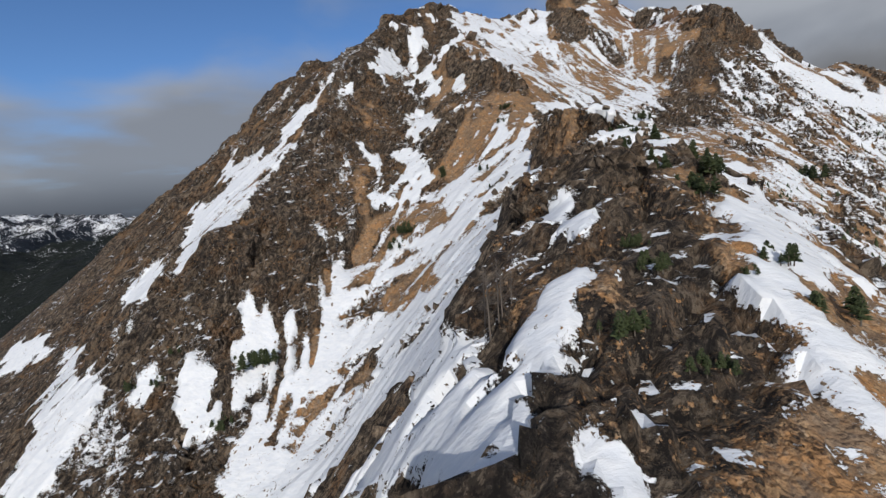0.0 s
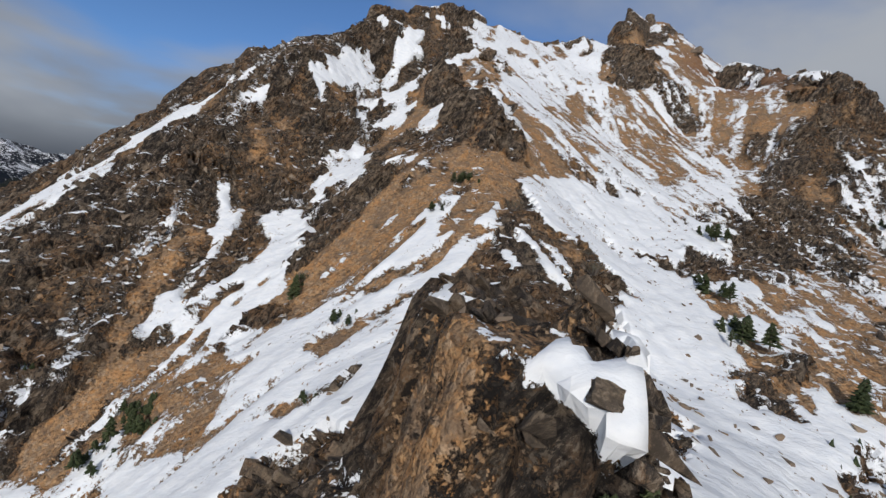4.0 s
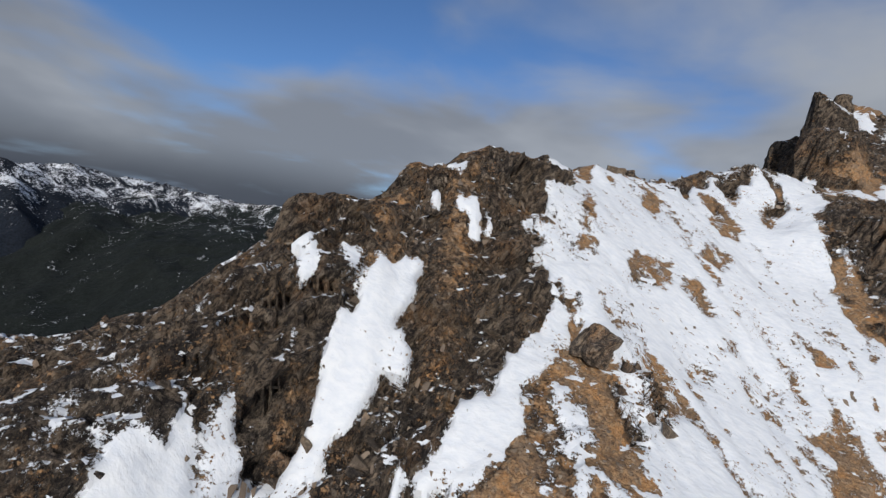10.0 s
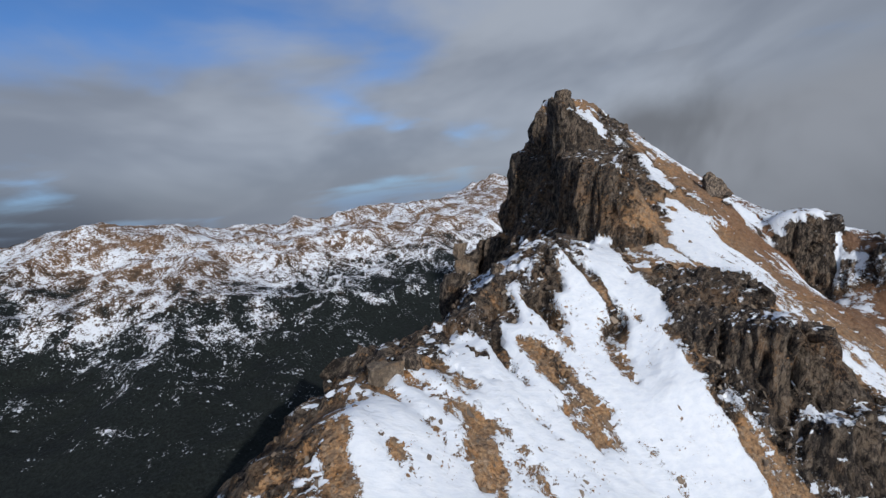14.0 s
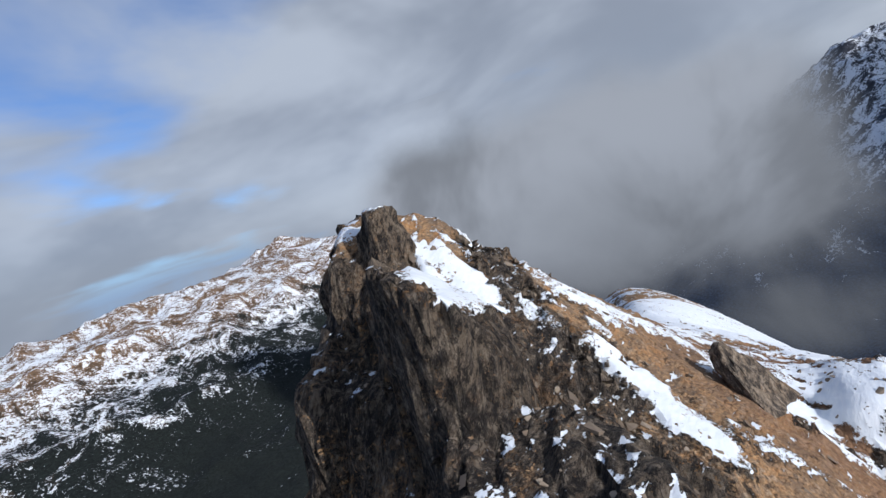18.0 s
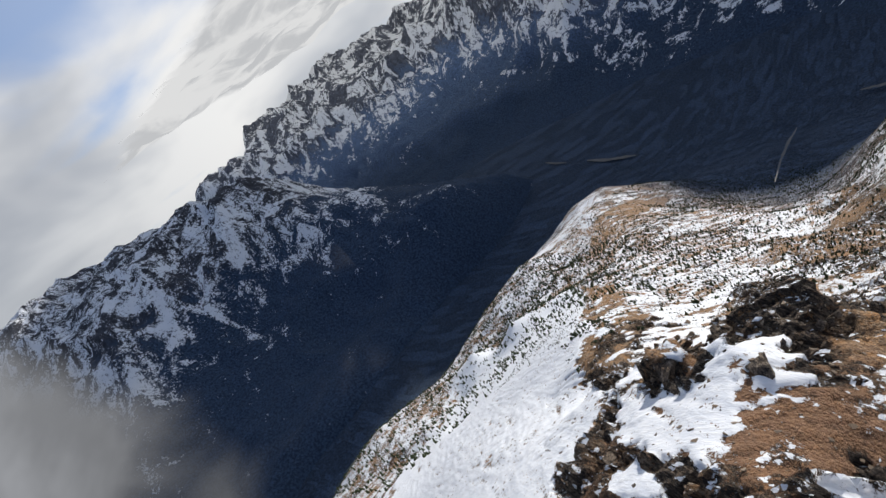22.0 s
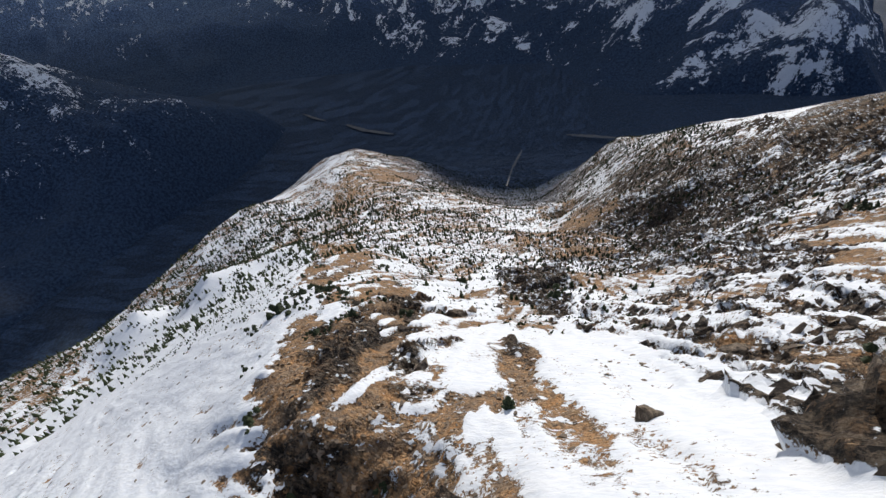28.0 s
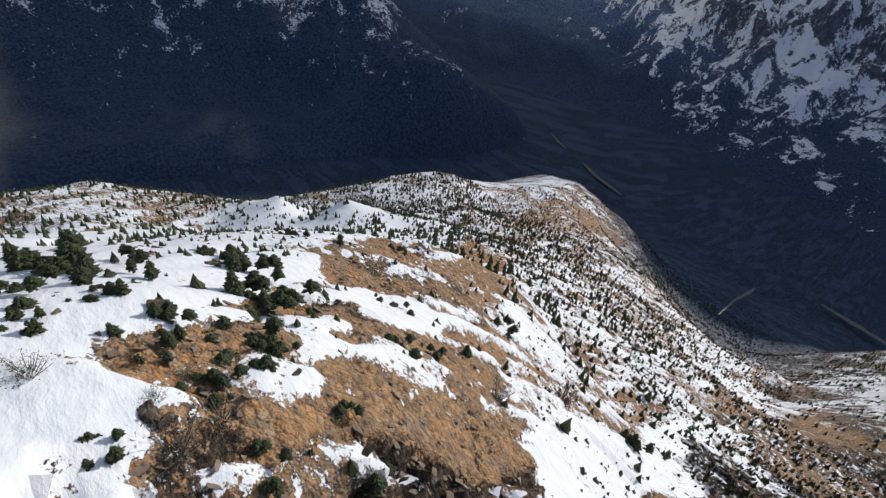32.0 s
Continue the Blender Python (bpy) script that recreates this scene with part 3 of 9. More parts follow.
line((212.4, 179.6, 17.7), (196.7, 154.7, 13.6), (176.4, 152.9, 9.3), (178.3, 138.9, -2.0), (168.3, 139.1, -4.7), (155.8, 135.9, -4.8), (133.4, 128.6, -10.5), (155.0, 110.7, -23.3), (172.7, 104.5, -31.3), every=200)
line((88.1, 134.6, 16.4), (112.9, 128.1, 0.4), every=200)
line((189.5, 155.5, 16.0), (159.5, 157.1, 10.9), every=200)
line((17.1, 93.4, 9.2), (13.0, 82.5, 2.5), (-3.6, 99.1, 1.4), (-15.1, 92.2, -9.0), (-19.5, 97.0, -9.5), (-18.9, 85.7, -16.1), every=200)
line((30.0, 57.4, 8.4), (40.2, 58.4, -2.8), every=200)
line((78.0, 109.3, 7.7))
line((18.3, 46.3, 6.5), (15.3, 31.9, 2.0), every=200)
line((-45.0, 106.2, 4.2), (-61.9, 100.7, -9.9), (-51.4, 80.3, -12.5), every=200)
line((214.7, 138.7, 0.4), (220.6, 130.5, -3.8), (215.4, 124.6, -6.5), (211.3, 111.4, -15.8), (212.6, 103.3, -28.1), (194.7, 102.1, -33.9), (179.3, 101.7, -33.1), every=200)
line((230.9, 102.2, -28.5))
line((310.6, 182.0, -45.6))
line((55.2, -0.6, -52.2), (79.8, 6.6, -62.2), (100.8, -10.5, -96.1), every=200)
line((201.8, 66.2, -54.6), (208.4, 37.7, -76.8), every=200)
line((262.4, 63.8, -56.0))
line((357.7, 179.1, -63.3), (356.1, 198.1, -63.5), every=200)
line((129.4, 54.1, -64.6))
line((343.1, 78.4, -73.6), (325.9, 104.8, -74.0), every=200)
line((306.6, 71.8, -73.7), (313.5, 45.8, -79.9), every=200)
line((79.5, -58.8, -77.9))
line((94.9, -27.5, -80.1), (120.0, -41.6, -96.0), (136.8, -51.9, -112.7), every=200)
line((166.3, 26.9, -88.9), (146.1, 18.6, -92.2), every=200)
line((395.2, 91.7, -97.1))
line((188.7, -0.4, -101.6))
line((383.3, 134.2, -103.0))
line((117.7, -106.2, -115.5), (107.8, -132.0, -128.1), every=200)
line((160.3, -85.2, -147.6))
line((393.8, -60.5, -155.1))
line((420.5, -105.7, -160.4))
line((234.6, -130.7, -173.3))
line((185.3, -129.8, -178.6), (175.5, -149.9, -184.8), every=200)
line((433.1, -145.3, -180.6))
line((426.7, -321.3, -241.1))
line((227.3, -252.9, -267.1))
line((336.2, -320.4, -281.6))
# valleys all round
line((-300.0, 700.5, -420.1), (-499.3, 299.1, -430.1), (-449.8, -200.1, -419.8), (-300.1, -699.7, -480.0), (-0.0, -1199.9, -560.0), every=160)
line((0.0, 900.3, -420.1), (500.1, 800.0, -400.1), (900.3, 399.7, -430.4), (950.2, -100.2, -480.4), (850.0, -600.0, -560.2), (819.0, -1131.0, -613.0), (313.0, -1199.9, -610.0), every=160)
line((-1500.0, 900.0, -420.0), (-1500.0, -1900.0, -520.0), (-0.0, -1900.0, -600.0), (1500.0, -1900.0, -620.0), (1500.0, 900.0, -430.0), (900.0, 1500.0, -420.0), (-600.0, 1500.0, -400.0), every=300)
line((-4800.0, -4800.0, -600.0), (4800.0, -4800.0, -640.0), (4800.0, 4800.0, -500.0), (-4800.0, 4800.0, -480.0), (-4800.0, -4800.0, -600.0), every=1200)


def solve_surface(nodes, soft=0.6):
    """Heights from the lines: a sum of cones and a plane, so that crests stay creased."""
    pts, first = np.array(nodes), {}
    for p in pts:
        first.setdefault((round(p[0] / 3), round(p[1] / 3)), p)
    pts = np.array(list(first.values()))
    xy, zz, m = pts[:, :2] / 100, pts[:, 2], len(pts)
    d = np.linalg.norm(xy[:, None] - xy[None], axis=-1)
    a = np.zeros((m + 3, m + 3))
    a[:m, :m] = d - soft * 0.02 * np.eye(m)
    a[:m, m], a[:m, m + 1 : m + 3] = 1, xy
    a[m, :m], a[m + 1 : m + 3, :m] = 1, xy.T
    w = np.linalg.solve(a, np.r_[zz, 0, 0, 0])

    def height(x, y):
        out = np.empty(x.shape)
        fx, fy, fo = x.ravel() / 100, y.ravel() / 100, out.ravel()
        for s in range(0, len(fx), 30000):
            ax, ay = fx[s : s + 30000, None], fy[s : s + 30000, None]
            dd = np.sqrt((ax - xy[:, 0]) ** 2 + (ay - xy[:, 1]) ** 2)
            fo[s : s + 30000] = dd @ w[:m] + w[m] + ax[:, 0] * w[m + 1] + ay[:, 0] * w[m + 2]
        return fo.reshape(x.shape)

    return height


base_height = solve_surface(LINES)
CRAGS = []


def crag(cx, cy, top, rx, ry, turn=0.0, wall=0.3, power=2.6, lean=(0.0, 0.0)):
    """A steep-sided rock that rises to top; lean: slope of its top."""
    CRAGS.append((cx, cy, top, rx, ry, radians(turn), wall, power, lean))


crag(71.7, 266.0, 112.4, 11.7, 5.8, 70, 0.31, 2.8, lean=(0.02, 0.24))     # horn, front buttress
crag(77.6, 277.8, 122.6, 6.4, 4.5, 52, 0.20, 2.4, lean=(-0.60, 0.60))     # horn, middle step
crag(87.0, 293.7, 126.3, 8.8, 8.3, 33, 0.53, 2.2, lean=(0.32, 0.60))     # horn, top
crag(86.0, 291.7, 129.8, 2.1, 2.1, 28, 0.59, 2.6, lean=(0.02, 0.15))     # horn, highest block
crag(77.7, 291.5, 116.0, 6.6, 6.8, 27, 0.52, 2.6, lean=(0.24, 0.58))     # horn, north-west edge
crag(121.3, 212.5, 79.0, 5.2, 5.0, 60, 0.35, lean=(-0.1, 0.25))        # block tower
crag(114.5, 213.0, 74.5, 4.5, 4.5, 30, 0.4)
crag(134.6, 221.6, 81.6, 3.6, 3.4, 20, 0.40, lean=(0.0, 0.2))              # dark dome beside the tower
crag(128.6, 215.0, 76.5, 4.0, 4.5, 10, 0.40, lean=(-0.1, 0.3))
crag(127.2, 208.6, 73.5, 4.5, 4.0, 30, 0.40)                             # steps under the tower
crag(123.4, 203.6, 72.4, 4.0, 3.5, 20, 0.40)
crag(130.8, 206.2, 67.5, 4, 4, 10, 0.5)
crag(5.0, 217.6, 90.4, 7.5, 4.4, 34, 0.28)                           # first summit
crag(-4.9, 209.5, 86.6, 6, 5, 20, 0.45)
crag(-12.3, 197.3, 80.5, 5, 4.5, 20, 0.5)
crag(8.8, 167.0, 55.4, 4.0, 6, 20, 0.45)                            # rib
crag(16.9, 153.9, 46.8, 4.5, 8, 25, 0.5)
crag(22.9, 141.3, 39.1, 4, 6, 10, 0.6)
crag(25.4, 80.5, 16.2, 5.5, 8, 10, 0.30)                               # near tower
crag(26.8, 68.4, 11.0, 6, 6, 0, 0.4)
crag(14.9, 51.1, 5.6, 5, 5, 0, 0.5)
crag(23.6, 245.5, 91.8, 3.4, 2.6, 10, 0.4)                          # crest block and pinnacle foot
crag(51.4, 282.3, 92.5, 4.0, 3.6, 40, 0.5)
crag(58.5, 297.0, 93.5, 4.5, 4.0, 30, 0.5)                       # knob behind the notch
crag(67.0, 294.0, 97.5, 6.0, 4.0, 0, 0.6)
crag(66.3, 232.7, 90.2, 4.5, 7, 20, 0.5)                             # dark rib under the horn
crag(64.5, 226.8, 81.7, 4.5, 5, 20, 0.5)
crag(59.3, 221.4, 75.6, 5, 4.5, 40, 0.5)
crag(113.6, 256.0, 96.8, 6, 4, 20, 0.6)
crag(-26.6, 188.3, 63.8, 6, 4, 20, 0.5)                              # west skyline
crag(-41.7, 183.6, 60.6, 6, 4, 20, 0.5)

def with_crags(x, y, z):
    for cx, cy, top, rx, ry, turn, wall, power, lean in CRAGS:
        near = (np.abs(x - cx) < 2.2 * max(rx, ry)) & (np.abs(y - cy) < 2.2 * max(rx, ry))
        dx, dy = x[near] - cx, y[near] - cy
        wob = 0.22 * fractal(x[near], y[near], 6.0, 3, 71)
        c, s = math.cos(turn), math.sin(turn)
        u, v = (dx * c + dy * s) / rx, (-dx * s + dy * c) / ry
        d = (np.abs(u) ** power + np.abs(v) ** power) ** (1 / power) + wob
        cap = top + lean[0] * dx + lean[1] * dy
        z[near] += np.maximum(cap - z[near], 0) * (1 - smooth(d, 1 - wall, 1 + wall))
    return z


def cells(x, y, size, seed):
    """Blocks: a random level per cell with a random tilt, and the distance to the joint."""
    px, py = x / size, y / size
    ix, iy = np.floor(px), np.floor(py)
    best = np.full(x.shape, 9.0)
    second = np.full(x.shape, 9.0)
    level = np.zeros(x.shape)
    for ox in (-1, 0, 1):
        for oy in (-1, 0, 1):
            jx, jy = ix + ox, iy + oy
            dx = px - jx - 0.15 - 0.7 * lattice(jx, jy, seed)
            dy = py - jy - 0.15 - 0.7 * lattice(jx, jy, seed + 1)
            d = dx * dx + dy * dy
            lv = (lattice(jx, jy, seed + 2) * 2 - 1) + dx * (lattice(jx, jy, seed + 3) * 2 - 1) * 1.5 + dy * (lattice(jx, jy, seed + 4) * 2 - 1) * 1.5
            near = d < best
            second = np.where(near, best, np.minimum(second, d))
            level = np.where(near, lv, level)
            best = np.where(near, d, best)
    return level, np.sqrt(second) - np.sqrt(best)


def inside(x, y, poly):
    """Signed distance in metres to an outline in plan, positive inside."""
    p = np.array(poly, float)
    out = np.full(x.shape, -1e3)
    lo, hi = p.min(0) - 6, p.max(0) + 6
    near = (x > lo[0]) & (x < hi[0]) & (y > lo[1]) & (y < hi[1])
    if not near.any():
        return out
    qx, qy = x[near], y[near]
    dist, odd = np.full(qx.shape, 1e9), np.zeros(qx.shape, bool)
    for a, b in zip(p, np.roll(p, -1, 0)):
        ex, ey = b - a
        t = np.clip(((qx - a[0]) * ex + (qy - a[1]) * ey) / (ex * ex + ey * ey + 1e-9), 0, 1)
        dist = np.minimum(dist, (qx - a[0] - t * ex) ** 2 + (qy - a[1] - t * ey) ** 2)
        odd ^= ((a[1] > qy) != (b[1] > qy)) & (qx < ex * (qy - a[1]) / (ey if ey else 1e-9) + a[0])
    out[near] = np.sqrt(dist) * np.where(odd, 1, -1)
    return out


def axis(parts):
    """Grid positions from (end, spacing) pairs."""
    out = [parts[0][0]]
    for (a, s0), (b, s1) in zip(parts[:-1], parts[1:]):
        k = max(2, int(2 * (b - a) / (s0 + s1)))
        t = np.linspace(0, 1, k + 1)[1:]
        out.extend(a + (b - a) * (t * s0 + t * t * (s1 - s0) / 2) / (s0 + (s1 - s0) / 2))
    return np.array(out)


STEP = 0.44
gx = axis([(-4800, 200), (-1500, 60), (-300, 8), (-80, 1.0), (-50, STEP), (150, STEP), (210, STEP), (330, 1.6), (600, 4), (1500, 60), (4800, 200)])
gy = axis([(-4800, 200), (-1900, 70), (-900, 14), (-200, 4), (0, 1.4), (26, STEP), (295, STEP), (420, 6), (1500, 60), (4800, 200)])
X, Y = np.meshgrid(gx, gy)
Z0 = base_height(X, Y)
Z = with_crags(X, Y, Z0.copy())
GX, GY = np.gradient(Z, gx, axis=1), np.gradient(Z, gy, axis=0)
STEEP = np.hypot(GX, GY)
BX, BY = np.gradient(Z0, gx, axis=1), np.gradient(Z0, gy, axis=0)
BS = np.hypot(BX, BY) + 1e-6


def streaks(size, reach, seed):
    """Noise drawn out along the fall line."""
    total = np.zeros(X.shape)
    for k in np.linspace(-1, 1, 9):
        total += value_noise((X + BX / BS * k * reach) / size, (Y + BY / BS * k * reach) / size, seed)
    return total / 3.2


STREAK = streaks(1.3, 3.5, 5)
STREAK2 = streaks(4.0, 11.0, 9)
CORE = smooth(X, -140, -60) * (1 - smooth(X, 330, 460)) * smooth(Y, -90, 0) * (1 - smooth(Y, 330, 420))
BROAD = fractal(X, Y, 34.0, 4, 21)
EASTERN = smooth(X - np.interp(Y, [0, 50, 80, 120, 170, 220, 260], [0, 16, 28, 26, 14, 12, 70]), -2, 8)
HIGH = smooth(Z, -90, -10)

# what covers the ground: snow above 0, rock above 0, else scree and soil
FINE = fractal(X, Y, 7.0, 4, 27)
SNOW = -0.50 - 0.5 * (1 - smooth(X, -90, -40)) + EASTERN * 0.10 + EASTERN * (0.40 - 0.06 * HIGH) + 0.40 * BROAD + (0.25 + 0.30 * HIGH) * STREAK2 + (0.2 + 0.2 * HIGH) * STREAK + 0.5 * (1 - 0.6 * HIGH) * FINE
ROCK = -0.05 + 0.25 * (1 - EASTERN) - 0.35 * EASTERN * (1 - smooth(STEEP, 1.0, 1.5)) * smooth(Z, -20, 30) + 1.0 * smooth(STEEP, 0.75, 1.5) + 0.75 * fractal(X, Y, 19.0, 4, 33) + 0.25 * STREAK + 0.5 * smooth(-Z, 0, 40) * (1 - smooth(X, 110, 150))
EDGE = 1.9 * fractal(X, Y, 4.0, 4, 41) + 1.05 * STREAK + 0.5 * STREAK2
BLUR = 4.0 * fractal(X, Y, 11.0, 4, 44)


def cover(kind, strength, *outline):
    """Lays snow, scree, rock or a snowy mixture over an outline in plan."""
    global SNOW, ROCK
    d = inside(X, Y, outline)
    k = smooth(d + EDGE, -1.0, 1.0)
    soft = smooth(d + BLUR + 0.8 * EDGE, -2.0, 2.0)
    if kind == "snow":
        SNOW = SNOW + (1.05 * strength - 0.32 + 0.40 * STREAK + 0.2 * STREAK2 - SNOW) * k
    elif kind == "mixed":
        SNOW = SNOW + ((strength - 0.5) * 1.5 + 0.35 * STREAK + 0.20 * STREAK2 + 0.45 * FINE + 0.25 * BROAD - SNOW) * soft
    elif kind == "scree":
        SNOW = SNOW + (-0.60 * strength + 0.5 * STREAK + 0.28 * STREAK2 - SNOW) * k * min(1, strength + 0.1)
        ROCK = ROCK + (-0.34 + 0.3 * STREAK2 + 0.25 * STREAK + 0.35 * FINE - ROCK) * soft
    else:
        SNOW = SNOW + (-0.50 + 0.22 * STREAK + 0.2 * STREAK2 + 0.2 * BROAD - SNOW) * soft
        ROCK = ROCK + (0.0 + 0.45 * strength + 0.3 * STREAK2 + 0.35 * FINE - ROCK) * soft


cover("mixed", 0.30, (-69.5, 159), (-25.25, 160.5), (7.25, 164.25), (27.5, 127.75), (12.25, 49), (6, 49.25), (-4.25, 50), (-15, 52.5), (-70.25, 68.5))
cover("rock", 0.5, (-98.25, 144), (-66, 153), (-44.5, 161.5), (-26, 158.25), (-18.25, 147.75), (-25, 130), (-34.75, 117.25), (-36.25, 94.25), (-35.5, 82.75), (-37, 77), (-47, 79.25), (-59, 81.5), (-99.75, 117.5))
cover("rock", 0.6, (29, 131.5), (25.75, 73.75), (25.5, 55.5), (24.25, 47.5), (22.5, 36.25), (17.5, 29), (16.25, 23.5), (15.25, 19.25), (10.75, 20), (9.75, 23), (7.5, 26.25), (9, 31.75), (13, 39.75), (14.25, 47.75), (12, 50.25))
cover("rock", 0.6, (-41.25, 158.25), (-36.75, 161), (-43.25, 176.75), (-19.25, 179), (-7, 203.25), (0.25, 208), (6.75, 210.25), (9, 202.75), (14, 198.5), (8, 187.5), (3.25, 177.75), (-0.75, 172.5), (-4.5, 168.25), (-7.25, 161.75), (-16.5, 149.75))
cover("rock", 0.9, (8, 161.5), (12, 162.25), (17.75, 148.25), (22.75, 137.25), (27.75, 137.5), (24.75, 132.75), (18.25, 133.5), (13.5, 140.5), (11.75, 152))
cover("rock", 0.9, (-3, 120), (-4.25, 130.5), (-1.25, 138.5), (0, 149.75), (5, 151.25), (10, 141.75), (6.75, 135.25), (5.75, 126.75), (5.5, 121), (5.25, 116.75), (-1.5, 115.25), (-4.25, 115.75))
cover("scree", 0.9, (1.5, 162.75), (0.5, 166.75), (2.5, 171), (3.75, 176.75), (9, 184), (13.75, 192.5), (19, 195.25), (15.75, 189.25), (19.25, 188.5), (22.75, 181.5), (21, 175.25), (17.75, 169), (19.25, 166))
cover("scree", 0.9, (8.25, 118.75), (8.25, 132.75), (16.25, 131.5), (25.25, 132.75), (32.5, 141.25), (26, 126.5), (26, 119.5), (23.25, 113.5), (19, 118.25), (15.25, 115.5), (13.75, 113), (11.75, 107.75), (7.25, 109.25))
cover("rock", 0.9, (6.75, 164.75), (9.25, 167.5), (11.5, 161.75), (9, 160.5), (7.5, 161))
cover("mixed", 0.62, (8.25, 212), (11.25, 214.5), (17.25, 228), (28, 231.75), (41.5, 243.25), (60.25, 243.25), (45, 190), (24.5, 171.75), (21.25, 173.75), (22.75, 181.5), (19.75, 190.25), (15.75, 188.75), (19.5, 195.5), (18, 200.75), (14, 200), (9, 202.75))
cover("mixed", 0.50, (29.5, 138), (41.75, 157), (78.5, 208.25), (99.75, 188.75), (72.25, 141), (53.5, 139), (44.5, 134.5), (39.75, 138.5), (32.5, 138.5))
cover("snow", 0.85, (9.25, 214.25), (32.75, 226.25), (40.5, 222.25), (52.25, 225.5), (54.25, 219.75), (54.25, 216.25), (61, 212.75), (51, 204.5), (19, 198), (15.5, 201.25), (13.75, 203.25), (8.75, 202), (7.5, 208.5))
cover("snow", 0.75, (-35.25, 61.75), (-31.75, 68), (-26.75, 72.75), (-23.25, 80.75), (-20, 83.25), (-23, 93.5), (-18.25, 99.75), (-12.25, 105.25), (-16.25, 111.75), (-11.25, 113.25), (-2.75, 113.5), (4.75, 92.75), (9, 51.75), (18.5, 86.25), (11.75, 49), (8.75, 49.5), (6, 49.25), (3.5, 45.5), (0, 46.25), (-8, 54.75), (-14, 59.25), (-15.75, 55.5), (-17.5, 55))
cover("scree", 0.8, (-19.5, 84.5), (-17.25, 90), (-13.75, 87.25), (-16, 82.5))
cover("scree", 0.8, (-16.75, 71), (-14.5, 74.25), (-9.5, 68.75), (-10, 62.25), (-13.25, 65))
cover("scree", 0.8, (-25.75, 70), (-21.5, 72.25), (-17.75, 70.75), (-18.5, 63.75), (-21.25, 65), (-24.25, 67.25))
cover("scree", 0.6, (-11.75, 87), (-4.5, 85.5), (1.5, 68.5), (-4.5, 72.25), (-10, 78.5))
cover("snow", 1, (-10.25, 46.75), (-3.75, 41.25), (-1, 40.25), (4.5, 35), (4, 28.75), (3, 26.75))
cover("snow", 1, (7.5, 25.5), (8.25, 25), (9.25, 23), (8.75, 21), (6.75, 22))
cover("snow", 1, (6, 35), (8.5, 35.5), (10.5, 37.5), (13, 39.75), (12, 37), (9, 32.25), (7.5, 33))
cover("snow", 1, (12.25, 47.5), (13.25, 47), (12.25, 42.5), (10.75, 45))
cover("snow", 1, (-35.5, 82.75), (-28.5, 82.75), (-29, 77.25), (-33.25, 76.5), (-35.75, 80.25))
cover("snow", 0.9, (-53, 95.25), (-59.75, 126.25), (-46.75, 120.5), (-48, 103.5))
cover("snow", 1, (-79.25, 118), (-70, 116.25), (-59, 96), (-66, 100))
cover("snow", 1, (-118.5, 120.5), (-100.75, 118), (-101.25, 112.75), (-111.5, 114))
cover("snow", 0.9, (-64.25, 66.75), (-78.5, 88), (-91.75, 110.75), (-80, 101.75), (-66.75, 80.75), (-58.5, 74.25), (-61.25, 69.5), (-61, 64.75))
cover("snow", 0.9, (-42.5, 74.75), (-38.25, 76.75), (-37.5, 70.25), (-35.5, 66.75), (-38.5, 65.25), (-39.5, 70))
cover("snow", 0.8, (24.75, 41), (33.5, 51), (30.5, 41.75), (30.75, 37.25), (25.75, 33.75), (21.25, 25.25), (20.25, 25.25), (20.75, 29), (22.75, 32.75))
cover("snow", 0.9, (11, 26), (11.75, 24), (10.75, 23), (10.25, 23.5))
cover("snow", 1, (-16.25, 152.75), (-18.75, 154), (-18.25, 156), (-18.5, 159.75), (-18.75, 164.25), (-17.25, 171), (-14, 178.5), (-12.5, 181.5), (-13.25, 183.75), (-11, 183.25), (-11.5, 181), (-8.25, 181.75), (-6.5, 185.75), (-5.5, 192.25), (-1.5, 193.75), (-2, 188), (-3, 185), (-1.75, 183.75), (-4.5, 181), (-6.5, 179.25), (-6, 177), (-4.5, 173.5), (-6.5, 171.5), (-8.5, 169.25), (-11.25, 168.75), (-14, 164.75), (-15.5, 160.25), (-15.25, 158.25), (-15, 156.5), (-14.25, 152.75), (-15.5, 155))
cover("snow", 1, (-6.75, 161.5), (-4.75, 165.25), (-4.25, 166.75), (-5.5, 169.25), (-2.75, 170.5), (0.5, 174), (3.25, 177.25), (5, 183.75), (9.75, 187.5), (10, 184.75), (6.5, 180.25), (3.75, 176.75), (4, 174), (2, 172.25), (1.5, 168.75), (0.5, 167.25), (1.5, 162.75), (0.5, 163), (-1.75, 165.5), (-4.75, 165.25))
cover("snow", 1, (9, 188.25), (14.5, 198.25), (15, 197.25), (13.5, 193.75), (10.25, 187.75))
cover("snow", 0.9, (-1, 185.25), (-0.5, 187), (2, 188), (2, 186), (0, 184.25))
cover("snow", 0.9, (-5.25, 203.25), (-4.25, 203.5), (-2.75, 204), (-3.25, 203.5), (-1.25, 202))
cover("snow", 1, (-5, 129.25), (-5.25, 132), (-6.5, 137.25), (-6.5, 140), (-8.25, 146.75), (-6.25, 146.25), (-4.25, 149.25), (-0.75, 145.75), (-0.25, 139.75), (0, 135.75), (0, 132.25), (-2.25, 131.25))
cover("snow", 1, (6.75, 131.75), (5.75, 135.75), (10, 134), (9, 132.5))
cover("snow", 1, (-18, 128.25), (-19.75, 131), (-20.25, 132.25), (-18, 130.25), (-17, 128.25))
cover("snow", 1, (-10, 127.25), (-10.5, 129.5), (-9, 130.75), (-7, 130.75), (-6, 128.75))
